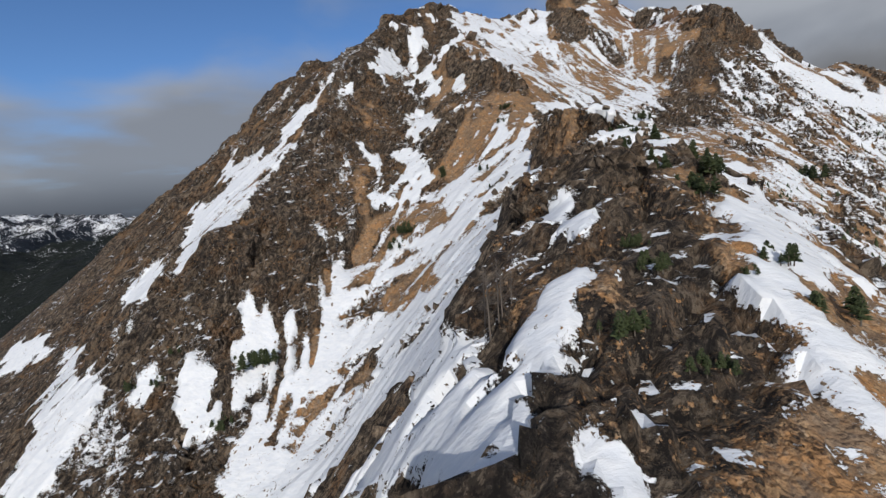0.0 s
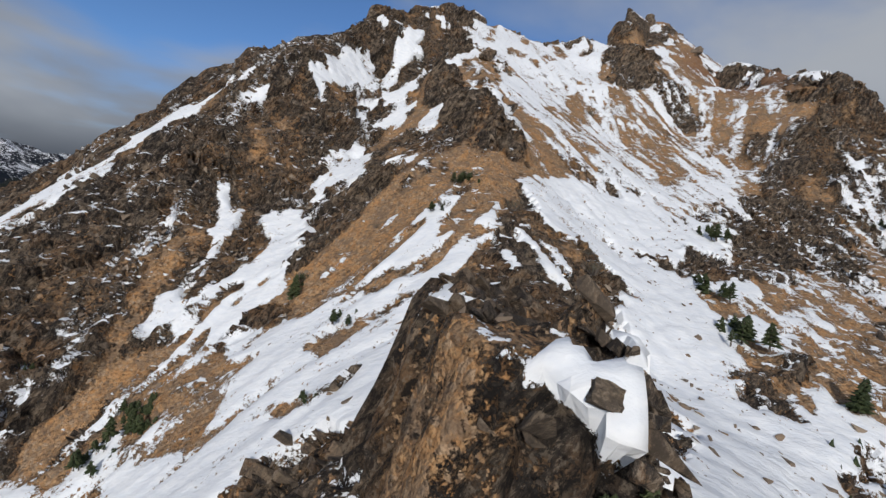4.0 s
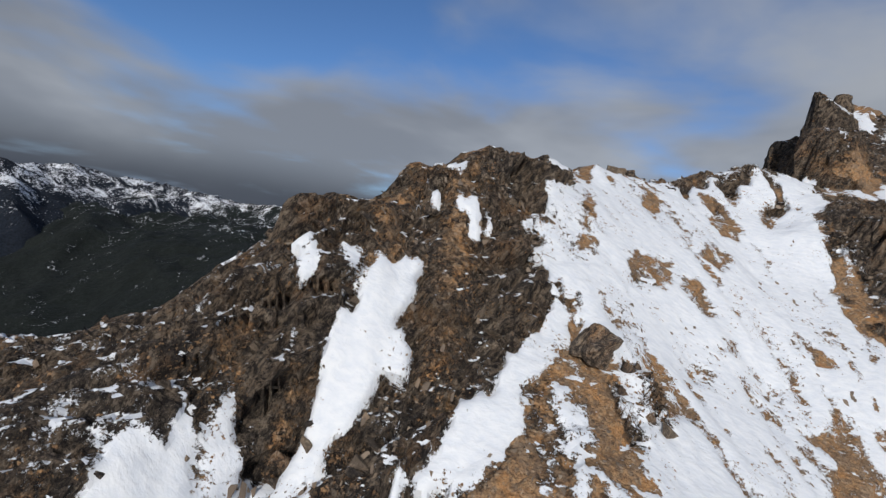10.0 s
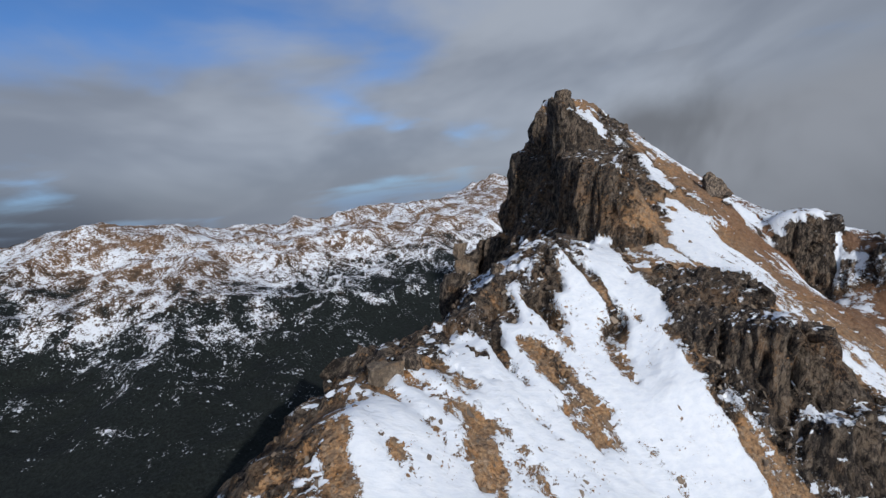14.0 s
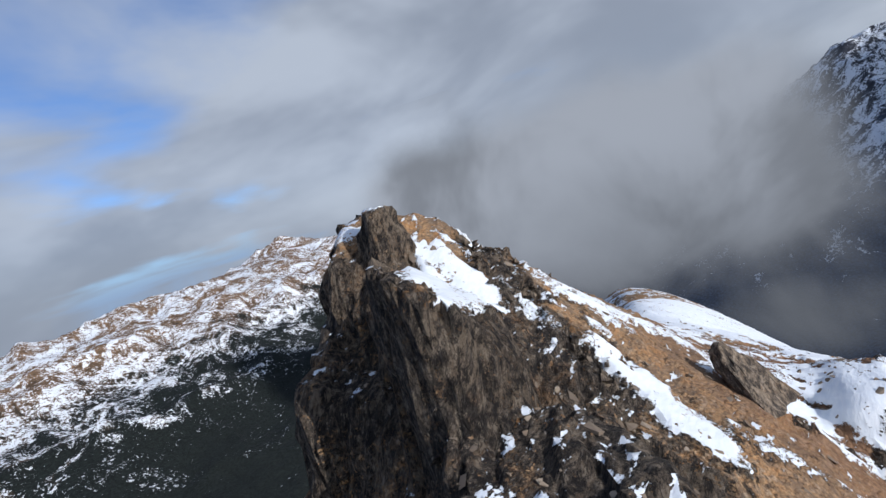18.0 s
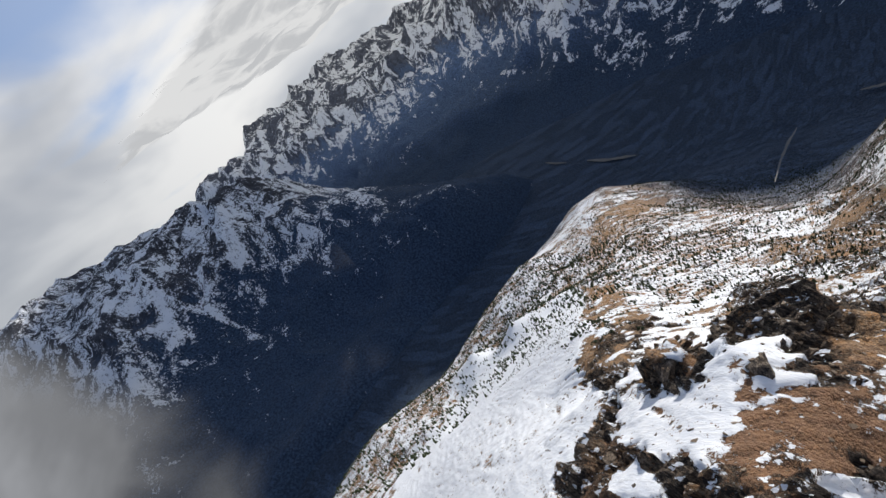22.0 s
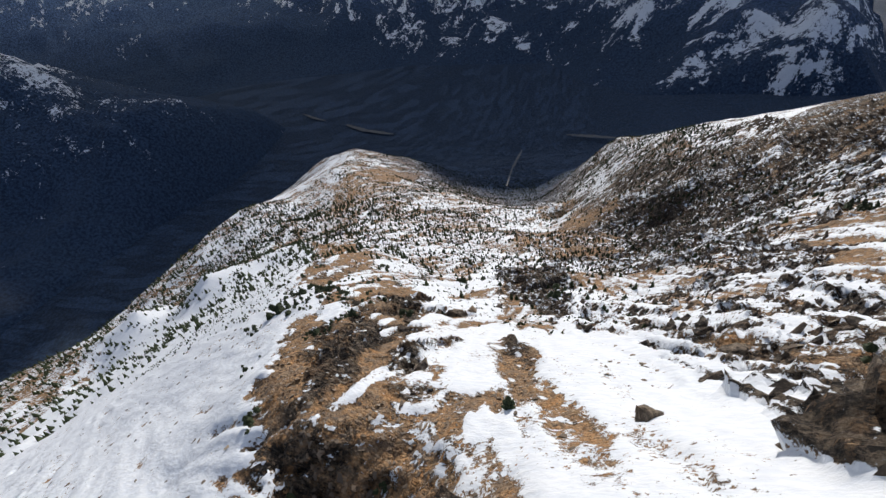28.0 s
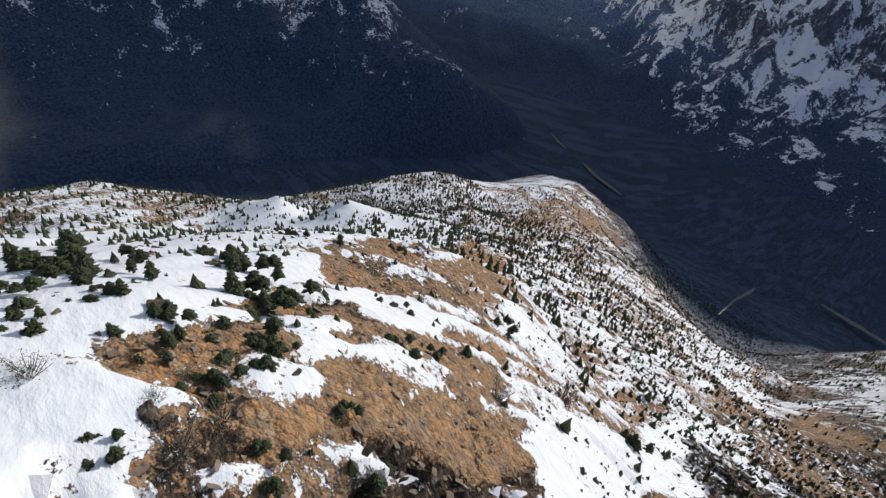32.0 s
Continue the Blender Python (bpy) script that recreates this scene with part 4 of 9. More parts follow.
cover("snow", 0.9, (7.5, 146.25), (8, 150), (8.5, 155.25), (9.75, 151), (10.25, 148))
cover("snow", 0.9, (-9, 154.5), (-8.75, 158.5), (-6.25, 161), (-7, 157.75))
cover("snow", 0.8, (-18, 133.25), (-17.75, 135.25), (-16, 138), (-16.5, 135.5))
cover("snow", 0.8, (-20.5, 136.5), (-18.75, 139.5), (-20, 138.75), (-20.75, 137.25))
cover("snow", 0.7, (-16.25, 146.75), (-15.5, 151.5), (-14.75, 151.75), (-15.5, 148.25))
cover("snow", 1, (13.75, 160.25), (16, 163), (21, 162.75), (24.5, 159.25), (26.25, 154.75), (29.5, 150.25), (27, 146.75), (27.5, 141.25), (25.25, 136.5), (24.75, 135.25), (23.5, 137.25), (22.75, 146), (20.25, 147.5), (17.25, 150))
cover("snow", 1, (25.5, 126.25), (29.5, 134.25), (35.25, 140), (39.75, 138.5), (44.5, 134.5), (53.5, 139), (64.5, 141), (72.25, 141), (70, 137.25), (34, 108.75), (35.25, 118.75), (32.75, 122.5), (28.5, 120), (26, 122.5))
cover("snow", 0.8, (14.75, 106.5), (15.75, 109), (16.75, 110.75), (15.25, 115), (16.75, 115.25), (18.5, 118.25), (20.5, 119.75), (20.5, 117), (18.75, 114.75), (20.75, 113.75), (20.75, 110.75), (18.25, 109.25), (16.75, 107))
cover("snow", 0.9, (17.75, 100.25), (18.75, 102.25), (20.25, 103.5), (21.75, 107), (25, 119), (25, 117.5), (24.25, 107.5), (23.25, 103.25), (20.75, 99.25))
cover("snow", 0.9, (-7.5, 111.25), (-7.5, 112.75), (-4.75, 114.75), (2, 113.25), (6.75, 113.5), (6.75, 112.5), (3.75, 111.75), (-1, 113.25), (-5.75, 113.25), (-6.25, 110.75))
cover("snow", 0.8, (9.75, 115.25), (12.25, 117.5), (13.25, 116), (12.25, 115.25), (10.75, 115))
cover("rock", 0.9, (25, 119), (28.5, 119), (34.25, 119.25), (34, 108.75), (26.25, 100.25), (24.25, 101), (25.75, 112.5))
cover("snow", 0.9, (27, 108.25), (29.75, 111.75), (31.25, 112), (30.5, 107.5), (32, 106.5), (26.75, 100.75), (29.5, 107))
cover("snow", 0.9, (29.75, 116.75), (32.25, 120), (31.75, 118.25), (29.75, 116.25))
cover("scree", 0.8, (23, 210.75), (28, 212.75), (32.5, 210), (30.5, 207.5), (24, 207.75))
cover("scree", 0.8, (34, 206.75), (41.5, 206), (39, 203), (34, 205))
cover("scree", 0.9, (45.25, 213.25), (48, 206.25), (49, 201.75), (45.25, 191.5), (43.25, 195.5), (43.25, 205.5))
cover("scree", 0.8, (19.75, 193.75), (23.5, 196), (27.25, 194), (26.75, 185.75), (21.75, 187.75))
cover("scree", 0.8, (16, 220.25), (18.75, 221.75), (17, 214.5), (14.25, 215.5))
cover("scree", 0.8, (23, 215.5), (29.25, 215.25), (32.5, 210), (32.5, 209.25), (26.5, 211), (22, 210.75))
cover("scree", 0.8, (35.75, 225.75), (40.5, 227), (38, 221.25), (33.75, 221))
cover("scree", 0.8, (33, 206.75), (37, 205.75), (41.5, 205), (40, 203.5), (33, 203.5))
cover("scree", 0.9, (15.5, 200.5), (18, 202), (19, 199.25), (19, 198), (15.5, 197.5))
cover("scree", 0.8, (40, 241.75), (45.25, 238.75), (42.75, 232.5), (39.75, 231.25))
cover("scree", 0.7, (18, 212), (19.5, 212), (17.5, 208.25), (16, 208.25))
cover("rock", 0.9, (71.25, 244), (65.75, 228.25), (65.25, 226.25), (67.5, 223.75), (63.75, 220.25), (62.75, 222.5), (60.75, 224), (55.25, 226), (57.75, 230.75))
cover("rock", 0.9, (57, 224), (58.5, 218), (59, 215.75), (55.75, 216.25), (53.75, 219))
cover("rock", 0.9, (70.75, 284), (80, 279.25), (75, 266.5), (69.75, 252.25), (70.5, 250.25), (59.75, 253.75))
cover("rock", 0.8, (0.25, 208.5), (5.5, 209), (8, 212), (7, 209.75), (2, 205.25), (-0.5, 205.25))
cover("snow", 1, (-6.5, 203.25), (-3.75, 205), (-3.25, 204), (-3.25, 203), (-1.75, 202.75), (-4.75, 201.75), (-5.25, 202.75))
cover("snow", 1, (-0.5, 203.25), (1, 203.5), (2.5, 202), (1.5, 201.5))
cover("snow", 1, (-9.25, 191.75), (-8.25, 194), (-7.75, 198.25), (-7, 194.25), (-7.5, 193))
cover("snow", 1, (69, 257.25), (93, 261.25), (91.25, 261.5), (69.5, 254.25))
cover("snow", 0.9, (68.25, 251.25), (93.5, 261), (87.5, 252.25), (70.25, 248.5))
cover("snow", 0.9, (100.25, 259.25), (102.75, 256.5), (101.5, 256.75), (98, 256.5))
cover("snow", 0.8, (86.75, 245.5), (108.75, 250.5), (102.75, 238.5), (99.75, 230.25), (88, 224.25), (88.25, 231.75), (89.25, 239.5), (65, 227.25))
cover("scree", 0.8, (36.75, 227.75), (40.5, 227), (37, 222), (35, 221.75), (35, 224.5))
cover("scree", 0.8, (17.25, 224.5), (19.25, 223), (16.25, 214.75), (15.25, 215.25), (14.75, 217.5))
cover("scree", 0.7, (28.5, 236.25), (31, 234.75), (29, 230), (27, 231))
cover("scree", 0.8, (40.5, 243.5), (44.5, 239.25), (42.75, 233.5), (39.5, 234.5))
cover("rock", 0.9, (57, 224.5), (59.25, 220.5), (59.5, 217), (56.75, 215.75), (54.25, 218))
cover("rock", 0.8, (81.25, 289.75), (82.25, 281.5), (74.25, 263), (85.25, 261.25), (96.5, 263.25), (70.5, 253), (68.5, 256.25), (67.25, 253.75), (62.75, 253.75), (61.25, 262))
cover("snow", 1, (78.5, 281), (80, 279.25), (76.5, 272), (73.5, 271.75), (74.25, 276.25))
cover("snow", 0.9, (68.5, 256.25), (71.5, 254.75), (73, 255), (68.5, 254))
cover("snow", 0.9, (70, 253), (78.75, 256.25), (91.5, 262.5), (93.5, 261.75), (86, 258.25), (71, 252.5), (69.25, 251.75))
cover("snow", 0.9, (65.25, 281), (60.75, 272.5), (64, 285.25), (64.75, 285.25))
cover("snow", 1, (453.75, 47.5), (280, 120), (206, 167), (172.75, 204), (157.25, 218.25), (144.75, 225.5), (144.5, 236.25), (334.75, 176.75), (387.25, 131.75))
cover("snow", 1, (133, 228.25), (128, 228.25), (125.75, 231), (122.5, 230), (120.5, 232.25), (121.5, 234.75), (119.75, 238), (121.5, 241.5), (125, 240.75), (128.5, 237.75), (131.25, 235.75), (133.25, 232.25))
cover("snow", 1, (142, 237.25), (139, 236), (135.25, 233.25), (132.25, 236.25), (133.25, 239.25))
cover("snow", 0.9, (120.75, 222.5), (117.5, 221), (116.5, 228), (117.75, 230.75), (118.75, 225))
cover("snow", 1, (141, 227), (138.25, 228.25), (139.5, 232.25), (141.75, 230.25))
cover("scree", 1, (133.25, 238.75), (131.25, 237.25), (125, 242), (133.25, 239.25))
cover("scree", 1, (121, 232.75), (112.25, 224.75), (120, 244), (121, 241), (119.75, 237.5), (121, 235))
cover("scree", 0.9, (133.25, 231.75), (130, 234.75), (128, 235.25), (128, 236.25), (131.75, 234.25))
cover("rock", 0.9, (130, 224.5), (123.25, 215.5), (120.75, 215.75), (117.5, 219.75), (108, 214.5), (107, 215.5), (116, 228), (121.25, 231.25), (120.75, 224.75), (125.75, 229.75), (130.75, 228))
cover("rock", 0.9, (137.25, 228.25), (136, 223.75), (133.25, 223.25), (131.75, 226.75), (133.25, 231.25), (134.75, 234.75), (137, 232.25))
cover("rock", 0.9, (143.75, 225.5), (138.25, 227.75), (139.5, 235), (142.5, 236.75), (144.75, 232))
cover("rock", 0.3, (192, 173.25), (193, 147.5), (170.25, 177.75), (164, 198.5), (165.25, 202.75), (150.75, 209.75), (149.75, 221.25), (157.5, 216), (170.75, 205))
cover("mixed", 0.7, (167.5, 184.75), (158.25, 181.5), (132.75, 202.75), (132.25, 211), (138.25, 220.75), (139.25, 221), (142, 218.25), (149.75, 207.25), (159.75, 199))
cover("snow", 1, (139.75, 223.5), (139, 226.25), (139.75, 228), (140.75, 228.5), (142.75, 227.25), (141.5, 225.5))
cover("snow", 0.9, (145.75, 218.75), (142.25, 221.75), (142.75, 225.25), (144.25, 226), (146.25, 223.5))
cover("snow", 1, (136, 224.25), (135.5, 223.75), (136, 226), (137.5, 226.25))
cover("snow", 1, (132.5, 222.75), (131, 222.5), (131.75, 223.25), (133.5, 224))
cover("snow", 1, (62.25, 142.5), (52, 139), (125, 218.5), (126, 218), (74.25, 159.25))
cover("rock", 0.9, (138.25, 220.75), (136.25, 221.25), (135.25, 222), (133.75, 224), (134.5, 227.25), (137, 229.75), (140.25, 228.5), (141.5, 221.25), (139.25, 222))
cover("rock", 0.3, (183.5, 182.5), (184, 169.75), (177.75, 160.5), (169, 174.75), (167.5, 188.25), (166, 199.25), (168.25, 203.25), (169.25, 206), (179.25, 192.75))
cover("scree", 0.8, (158.75, 201.75), (156.5, 197.75), (154, 190), (151, 184.75), (144.5, 194.25), (146.5, 198.5), (152.25, 195.25), (153.5, 203.25))
cover("scree", 0.8, (139.25, 197.25), (137.25, 204.25), (136.75, 207), (139.25, 206.5), (139.5, 200.5))
cover("snow", 0.9, (173, 87.75), (152.25, 88), (139, 161.5), (132.75, 176.5), (134.75, 193), (129, 193.75), (133.75, 205.5), (135, 207.75), (136.25, 206), (135.25, 200.75), (137.75, 195.75), (145.5, 192), (155.75, 154.75))
cover("rock", 0.8, (180.75, 189.75), (184, 184), (183.5, 179), (179.5, 175.75), (173.75, 177.5), (171, 180.25), (170.75, 183), (169, 186.75), (170.5, 191.5))
cover("snow", 1, (242, 193.25), (235, 180.5), (457, 87), (309, 109.5), (247.5, 107.75), (209, 154.5), (192.25, 173), (188.5, 177.25), (188.25, 181.5), (182.5, 188.25), (182, 189.75))
cover("scree", 0.7, (183.5, 179.5), (187.5, 171), (212, 139.25), (221.5, 107), (208.25, 95), (181.5, 156.75), (174, 167.25), (177, 173.75), (177, 177.75))
cover("snow", 0.9, (169, 183.75), (169.75, 181.25), (169.25, 178), (171, 172.75), (169.25, 166), (165.5, 164), (164.5, 155.25), (165.25, 175), (164.75, 177.25), (168, 184.25))
cover("mixed", 0.62, (229.75, 95.75), (249.75, 29.25), (215.25, 28.5), (177.25, 70.25), (172, 135.75), (181, 145.25), (197.75, 130.5))
cover("snow", 0.8, (177.75, 154.5), (176, 149), (172.5, 144.5), (171.5, 113.25), (155.5, 105.25), (148.5, 127.5), (147.25, 130.5), (156.75, 151.75), (168, 145.5), (170, 159.25), (171, 165.75))
cover("snow", 0.9, (190, 173.5), (190, 172.25), (188.5, 171.75), (188, 172), (187, 171.5), (186, 171.75), (185, 171), (182.5, 170.75), (182, 171.25), (183, 173.5))
cover("snow", 1, (183.25, 168.5), (185.5, 168.25), (185.25, 166), (183, 167.25), (182.5, 168.5))
cover("snow", 1, (181.75, 167.5), (181.75, 166.25), (179.25, 167.25), (179.25, 168), (180.75, 168.5))
cover("snow", 1, (183.5, 170.5), (184, 170.25), (182.5, 170.25), (182.5, 170.75))
cover("scree", 1, (188.5, 171.75), (188, 170.5), (189.25, 169), (186.5, 169), (184, 168.75), (181.5, 168.75), (179.25, 169), (179, 168.5), (182, 170.75), (182.25, 170.5), (184.5, 170.25), (185.75, 170.5), (187, 171.5))
cover("scree", 0.9, (201, 160.5), (206, 151), (206, 141.75), (193.5, 155.75), (195.25, 162))
cover("scree", 0.8, (340.5, -33), (400.25, -158.25), (398, -289.25), (367, -331.75), (349.25, -179.5), (329, -71.25))
cover("mixed", 0.4, (314.25, -43.75), (349.25, -179.5), (362.25, -366), (280.25, -312.5), (288.5, -185.75), (288, -50))
cover("mixed", 0.2, (157.5, 213.25), (172.25, 208), (182.25, 197), (187.75, 180), (177.75, 174.75), (169, 181.75), (163, 193.5))
cover("snow", 0.7, (149.25, 205.25), (160.5, 196.25), (165.75, 185), (167.5, 174), (159.25, 176.5), (154, 190.75))
cover("rock", 0.5, (20, 43.75), (35, 50), (60.25, 41), (74.25, 88), (50.5, 105.75), (34, 92.25), (34.25, 70.25))
cover("mixed", 0.45, (37.25, 42.75), (60.25, 45.5), (70.5, 93.5), (50.5, 105.75), (36, 79.25))
cover("rock", 0.8, (-76.75, 149.75), (-34.5, 148), (-26.25, 162.75), (-23, 178.25), (-10.25, 194.25), (8.75, 212), (11, 196.25), (7.5, 182), (6.25, 165), (-2, 163.25), (-0.75, 155.5), (-5.75, 147.5), (-5.25, 138.75), (-6, 130.25), (-12, 126.75))
cover("scree", 0.9, (5.5, 166), (2.5, 168), (2.5, 160), (0.5, 154.5), (-4.75, 148), (-3.75, 146.25), (2.25, 144), (4.5, 148.25), (8.5, 155.25), (8, 159.75))
cover("scree", 0.8, (4.75, 137), (6.25, 142), (1.25, 144.75), (3.75, 139.25), (-2, 135.25), (-6.5, 134.75), (-5.75, 140), (-2.75, 144.75))
cover("scree", 1.0, (28.25, 155.25), (27.5, 146.25), (27.5, 139.5), (29, 139.75), (56.25, 167.75), (65, 200.75), (56.75, 197.5), (48, 185.75), (39, 169.75), (32, 161))
cover("scree", 0.6, (9, 175.25), (13.25, 190), (17.75, 190.25), (22.75, 183.75), (18.75, 170), (18.5, 162), (13.75, 162))
cover("rock", 1.0, (6, 165.25), (11, 162.25), (13.75, 161.25), (17.75, 148.25), (22.25, 147), (23.5, 138), (25.25, 136.5), (27.5, 139), (29, 139.75), (13.5, 130.5), (14.75, 134), (8.75, 138.75), (7, 145), (13.75, 146.25), (11.75, 150.75), (8, 159.75))
cover("mixed", 0.48, (30.75, 158.75), (39, 183.5), (48, 186.75), (50.5, 174.5), (56.25, 167.75), (41.25, 152.25), (38.25, 160.25), (35, 160.25))
cover("snow", 0.95, (-18.75, 154), (-19, 160), (-18.5, 163.75), (-16, 172.5), (-12, 182), (-5.75, 189.75), (-2.5, 194.25), (-1.5, 188.75), (-3.25, 184.5), (2, 186.5), (-2, 181.5), (-4.75, 177.75), (-3.5, 171.25), (-9.5, 170.25), (-14.25, 163.5), (-15.75, 158.75), (-14.75, 152.75), (-17.75, 153.5))
cover("snow", 0.95, (13.5, 196.75), (15, 196.25), (9.5, 181.5), (5.5, 167), (0.75, 168.25), (1.5, 161.5), (2, 157.75), (-0.75, 155.5), (-2.25, 156.5), (0.75, 159.75), (-1, 163.25), (-4.25, 164.75), (-3.25, 169.25), (1.5, 175), (5.5, 181.25))
cover("snow", 0.58, (18.25, 204.5), (17.75, 226.25), (32.25, 234.25), (43, 240), (50, 232.5), (52.75, 226), (54.25, 211.25), (47.5, 203.75), (48.75, 195.5), (43.5, 198.75), (38.75, 186.5), (35, 187.75), (31.75, 179.25), (30.75, 158.75), (26.75, 162.5), (22.5, 169.75), (18.75, 170), (22.75, 183.75), (17.75, 190.25))
cover("snow", 0.95, (8.5, 205.5), (11.75, 214.25), (16.5, 221.25), (17.75, 206), (15, 196.25), (10.75, 199))
cover("snow", 1, (-5, 129.25), (-5.25, 132), (-6.5, 137.25), (-6.5, 140), (-8.25, 146.75), (-6.25, 146.25), (-4.25, 149.25), (-0.75, 145.75), (-0.25, 139.75), (0, 135.75), (0, 132.25), (-2.25, 131.25))
cover("snow", 1, (6.75, 131.75), (5.75, 135.75), (10, 134), (9, 132.5))
cover("snow", 1, (-18, 128.25), (-19.75, 131), (-20.25, 132.25), (-18, 130.25), (-17, 128.25))
cover("snow", 1, (-10, 127.25), (-10.5, 129.5), (-9, 130.75), (-7, 130.75), (-6, 128.75))
cover("snow", 0.9, (7.5, 146.25), (8, 150), (8.5, 155.25), (9.75, 151), (10.25, 148))
cover("snow", 0.9, (-9, 154.5), (-8.75, 158.5), (-6.25, 161), (-7, 157.75))
cover("snow", 0.8, (-18, 133.25), (-17.75, 135.25), (-16, 138), (-16.5, 135.5))
cover("snow", 0.8, (-20.5, 136.5), (-18.75, 139.5), (-20, 138.75), (-20.75, 137.25))
cover("snow", 0.7, (-16.25, 146.75), (-15.5, 151.5), (-14.75, 151.75), (-15.5, 148.25))
cover("snow", 1, (13.75, 160.25), (16, 163), (21, 162.75), (24.5, 159.25), (26.25, 154.75), (29.5, 150.25), (27, 146.75), (27.5, 141.25), (25.25, 136.5), (24.75, 135.25), (23.5, 137.25), (22.75, 146), (20.25, 147.5), (17.25, 150))
cover("snow", 0.66, (22.75, 237.25), (35.5, 244), (35, 235.5), (29, 228.5), (22.5, 229.25), (18.75, 225.75), (17.5, 218.5), (17, 214.25), (8.25, 212.5), (8.75, 213), (9.25, 214.5))
cover("rock", 0.9, (2.75, 210.75), (6, 210.25), (7.25, 218.25), (9.25, 214.5), (7.75, 213.5), (8.75, 213), (8.25, 212.5))
cover("rock", 0.8, (113.75, 237.75), (111.5, 244.75), (109, 250.25), (106.5, 255))
cover("scree", 0.5, (71.5, 254.75), (100.25, 259.5), (105.5, 254.75), (106, 249.75), (95, 249.75), (77, 247.5), (72, 250.75), (67.75, 253.75))
cover("mixed", 0.55, (83.5, 247), (92, 232), (88.75, 224.75), (81.5, 221.25), (67.5, 223.25), (63.75, 228.5))
cover("snow", 0.8, (69, 257.25), (73.5, 255.5), (92.75, 261), (85.25, 259.25), (68.25, 254))
cover("snow", 0.8, (81.75, 258), (96.5, 260.75), (90.5, 253.25), (78.25, 249.25), (77.5, 253))
cover("snow", 0.8, (100.75, 259.25), (103, 256.5), (97.5, 255.5))
cover("rock", 0.7, (63.25, 240.25), (77, 246), (63.75, 228.5), (62.25, 226.5), (59.5, 224.25), (54.5, 226.25), (55.25, 230.25), (58.5, 236))
cover("rock", 0.6, (58.25, 224.25), (57, 219.5), (56.25, 215.75), (54.25, 219))
cover("scree", 0.9, (39.5, 244.5), (43.5, 241), (41.5, 230.75), (39.5, 234.5), (39.25, 240.5))
cover("scree", 0.9, (53.25, 238.5), (53.5, 235), (49.5, 232), (47.25, 233.5))
cover("scree", 0.9, (36.25, 228), (40.5, 227), (35.75, 220.75), (34.5, 223.5))
cover("rock", 0.7, (16.75, 225.5), (17.75, 223.25), (18.75, 220.75), (16.25, 214.75), (15.25, 215.25), (15, 218))
cover("rock", 0.7, (17.75, 229.25), (15.75, 230))
cover("scree", 0.8, (28, 236), (31, 234.75), (29, 230), (27.75, 233.25))
cover("rock", 0.9, (195, 175), (183, 172), (169.25, 180.75), (167, 187.75), (165.25, 199.25), (165.75, 202.75), (167, 205.5), (169.25, 206), (172.75, 203.5), (174.75, 197.25))
cover("scree", 0.8, (161, 199), (157, 196.75), (153, 202), (155, 204.25), (158.75, 203.25))
cover("scree", 0.8, (155.5, 190.75), (151, 184.75), (146.25, 194), (147, 196.5), (152.5, 194.25))
cover("mixed", 0.55, (169.25, 177.5), (164.25, 133.75), (132, 176.5), (129, 193), (117.5, 189.75), (133.75, 207.75), (154.75, 208), (160, 205.5), (161, 197))
cover("mixed", 0.30, (130.5, 113.75), (105.25, 66.5), (99.25, 119), (109.5, 161.75), (116, 182.75), (121.25, 177), (131, 166.25))
cover("rock", 0.6, (98, -147.75), (64.5, -57.5), (31.25, -35), (28.75, -9.5), (54.25, 53.25), (56.75, -3), (71.75, -23.75), (93.5, -44.75))
cover("snow", 0.9, (-53, 95.25), (-59.75, 126.25), (-46, 129), (-37.75, 129.75), (-36.25, 126.25), (-46.75, 120.5), (-48, 103.5))
cover("rock", 0.9, (21.25, 79.25), (23.75, 75.25), (25.75, 73.75), (22.75, 65), (22.25, 64), (22.75, 61.5), (22.25, 58.75), (20.75, 55.5), (17, 53.75), (17.25, 57.75), (19.5, 63.25), (20.5, 65.25))
cover("snow", 0.62, (25.75, 73.75), (31.5, 77.25), (28.5, 62.75), (29.75, 61), (90, 130.5), (31.75, 58.75), (20.75, 55.5), (22.25, 58.75), (22.75, 61.5), (22.25, 64), (22.75, 65))
cover("rock", 0.12, (185.75, 184.25), (186.75, 179), (183, 176.25), (179.5, 171), (175.75, 168.5), (170.5, 173.25), (174.75, 185.75))
cover("snow", 0.9, (183.5, 178.5), (184, 175.5), (180.5, 177.25), (180.5, 178.25))
cover("snow", 0.9, (175.5, 182.5), (175.5, 180.5), (174, 181), (174, 182))
cover("snow", 0.9, (178, 175), (174.5, 175.75), (173.75, 177), (175, 176.75))
cover("snow", 0.9, (172.5, 171), (170, 165.75), (168.25, 166.5), (170.5, 174.25))
cover("snow", 0.8, (183, 184), (181.75, 183.25), (181.75, 184.25))
cover("snow", 0.8, (184.5, 170.25), (185, 165.5), (182.25, 167), (182.5, 169.75))
cover("snow", 0.75, (174.25, 179), (173.75, 177.5), (172.5, 178.5), (173, 179.75))
cover("scree", 0.8, (14.5, 219), (17.75, 225.25), (18.5, 216.25), (16, 212.25))
cover("scree", 0.8, (22, 212), (25.75, 215.25), (28.5, 211.5), (29, 209.5), (24.5, 208.5))
cover("scree", 0.8, (29, 211.75), (32.5, 212.25), (33, 208.25), (30, 208))
cover("scree", 0.8, (39.25, 241.25), (44.75, 240.75), (43.25, 231.5), (39.25, 231.5))
cover("scree", 0.8, (48.75, 240.75), (54, 239.5), (51.5, 231.5), (48.25, 232))
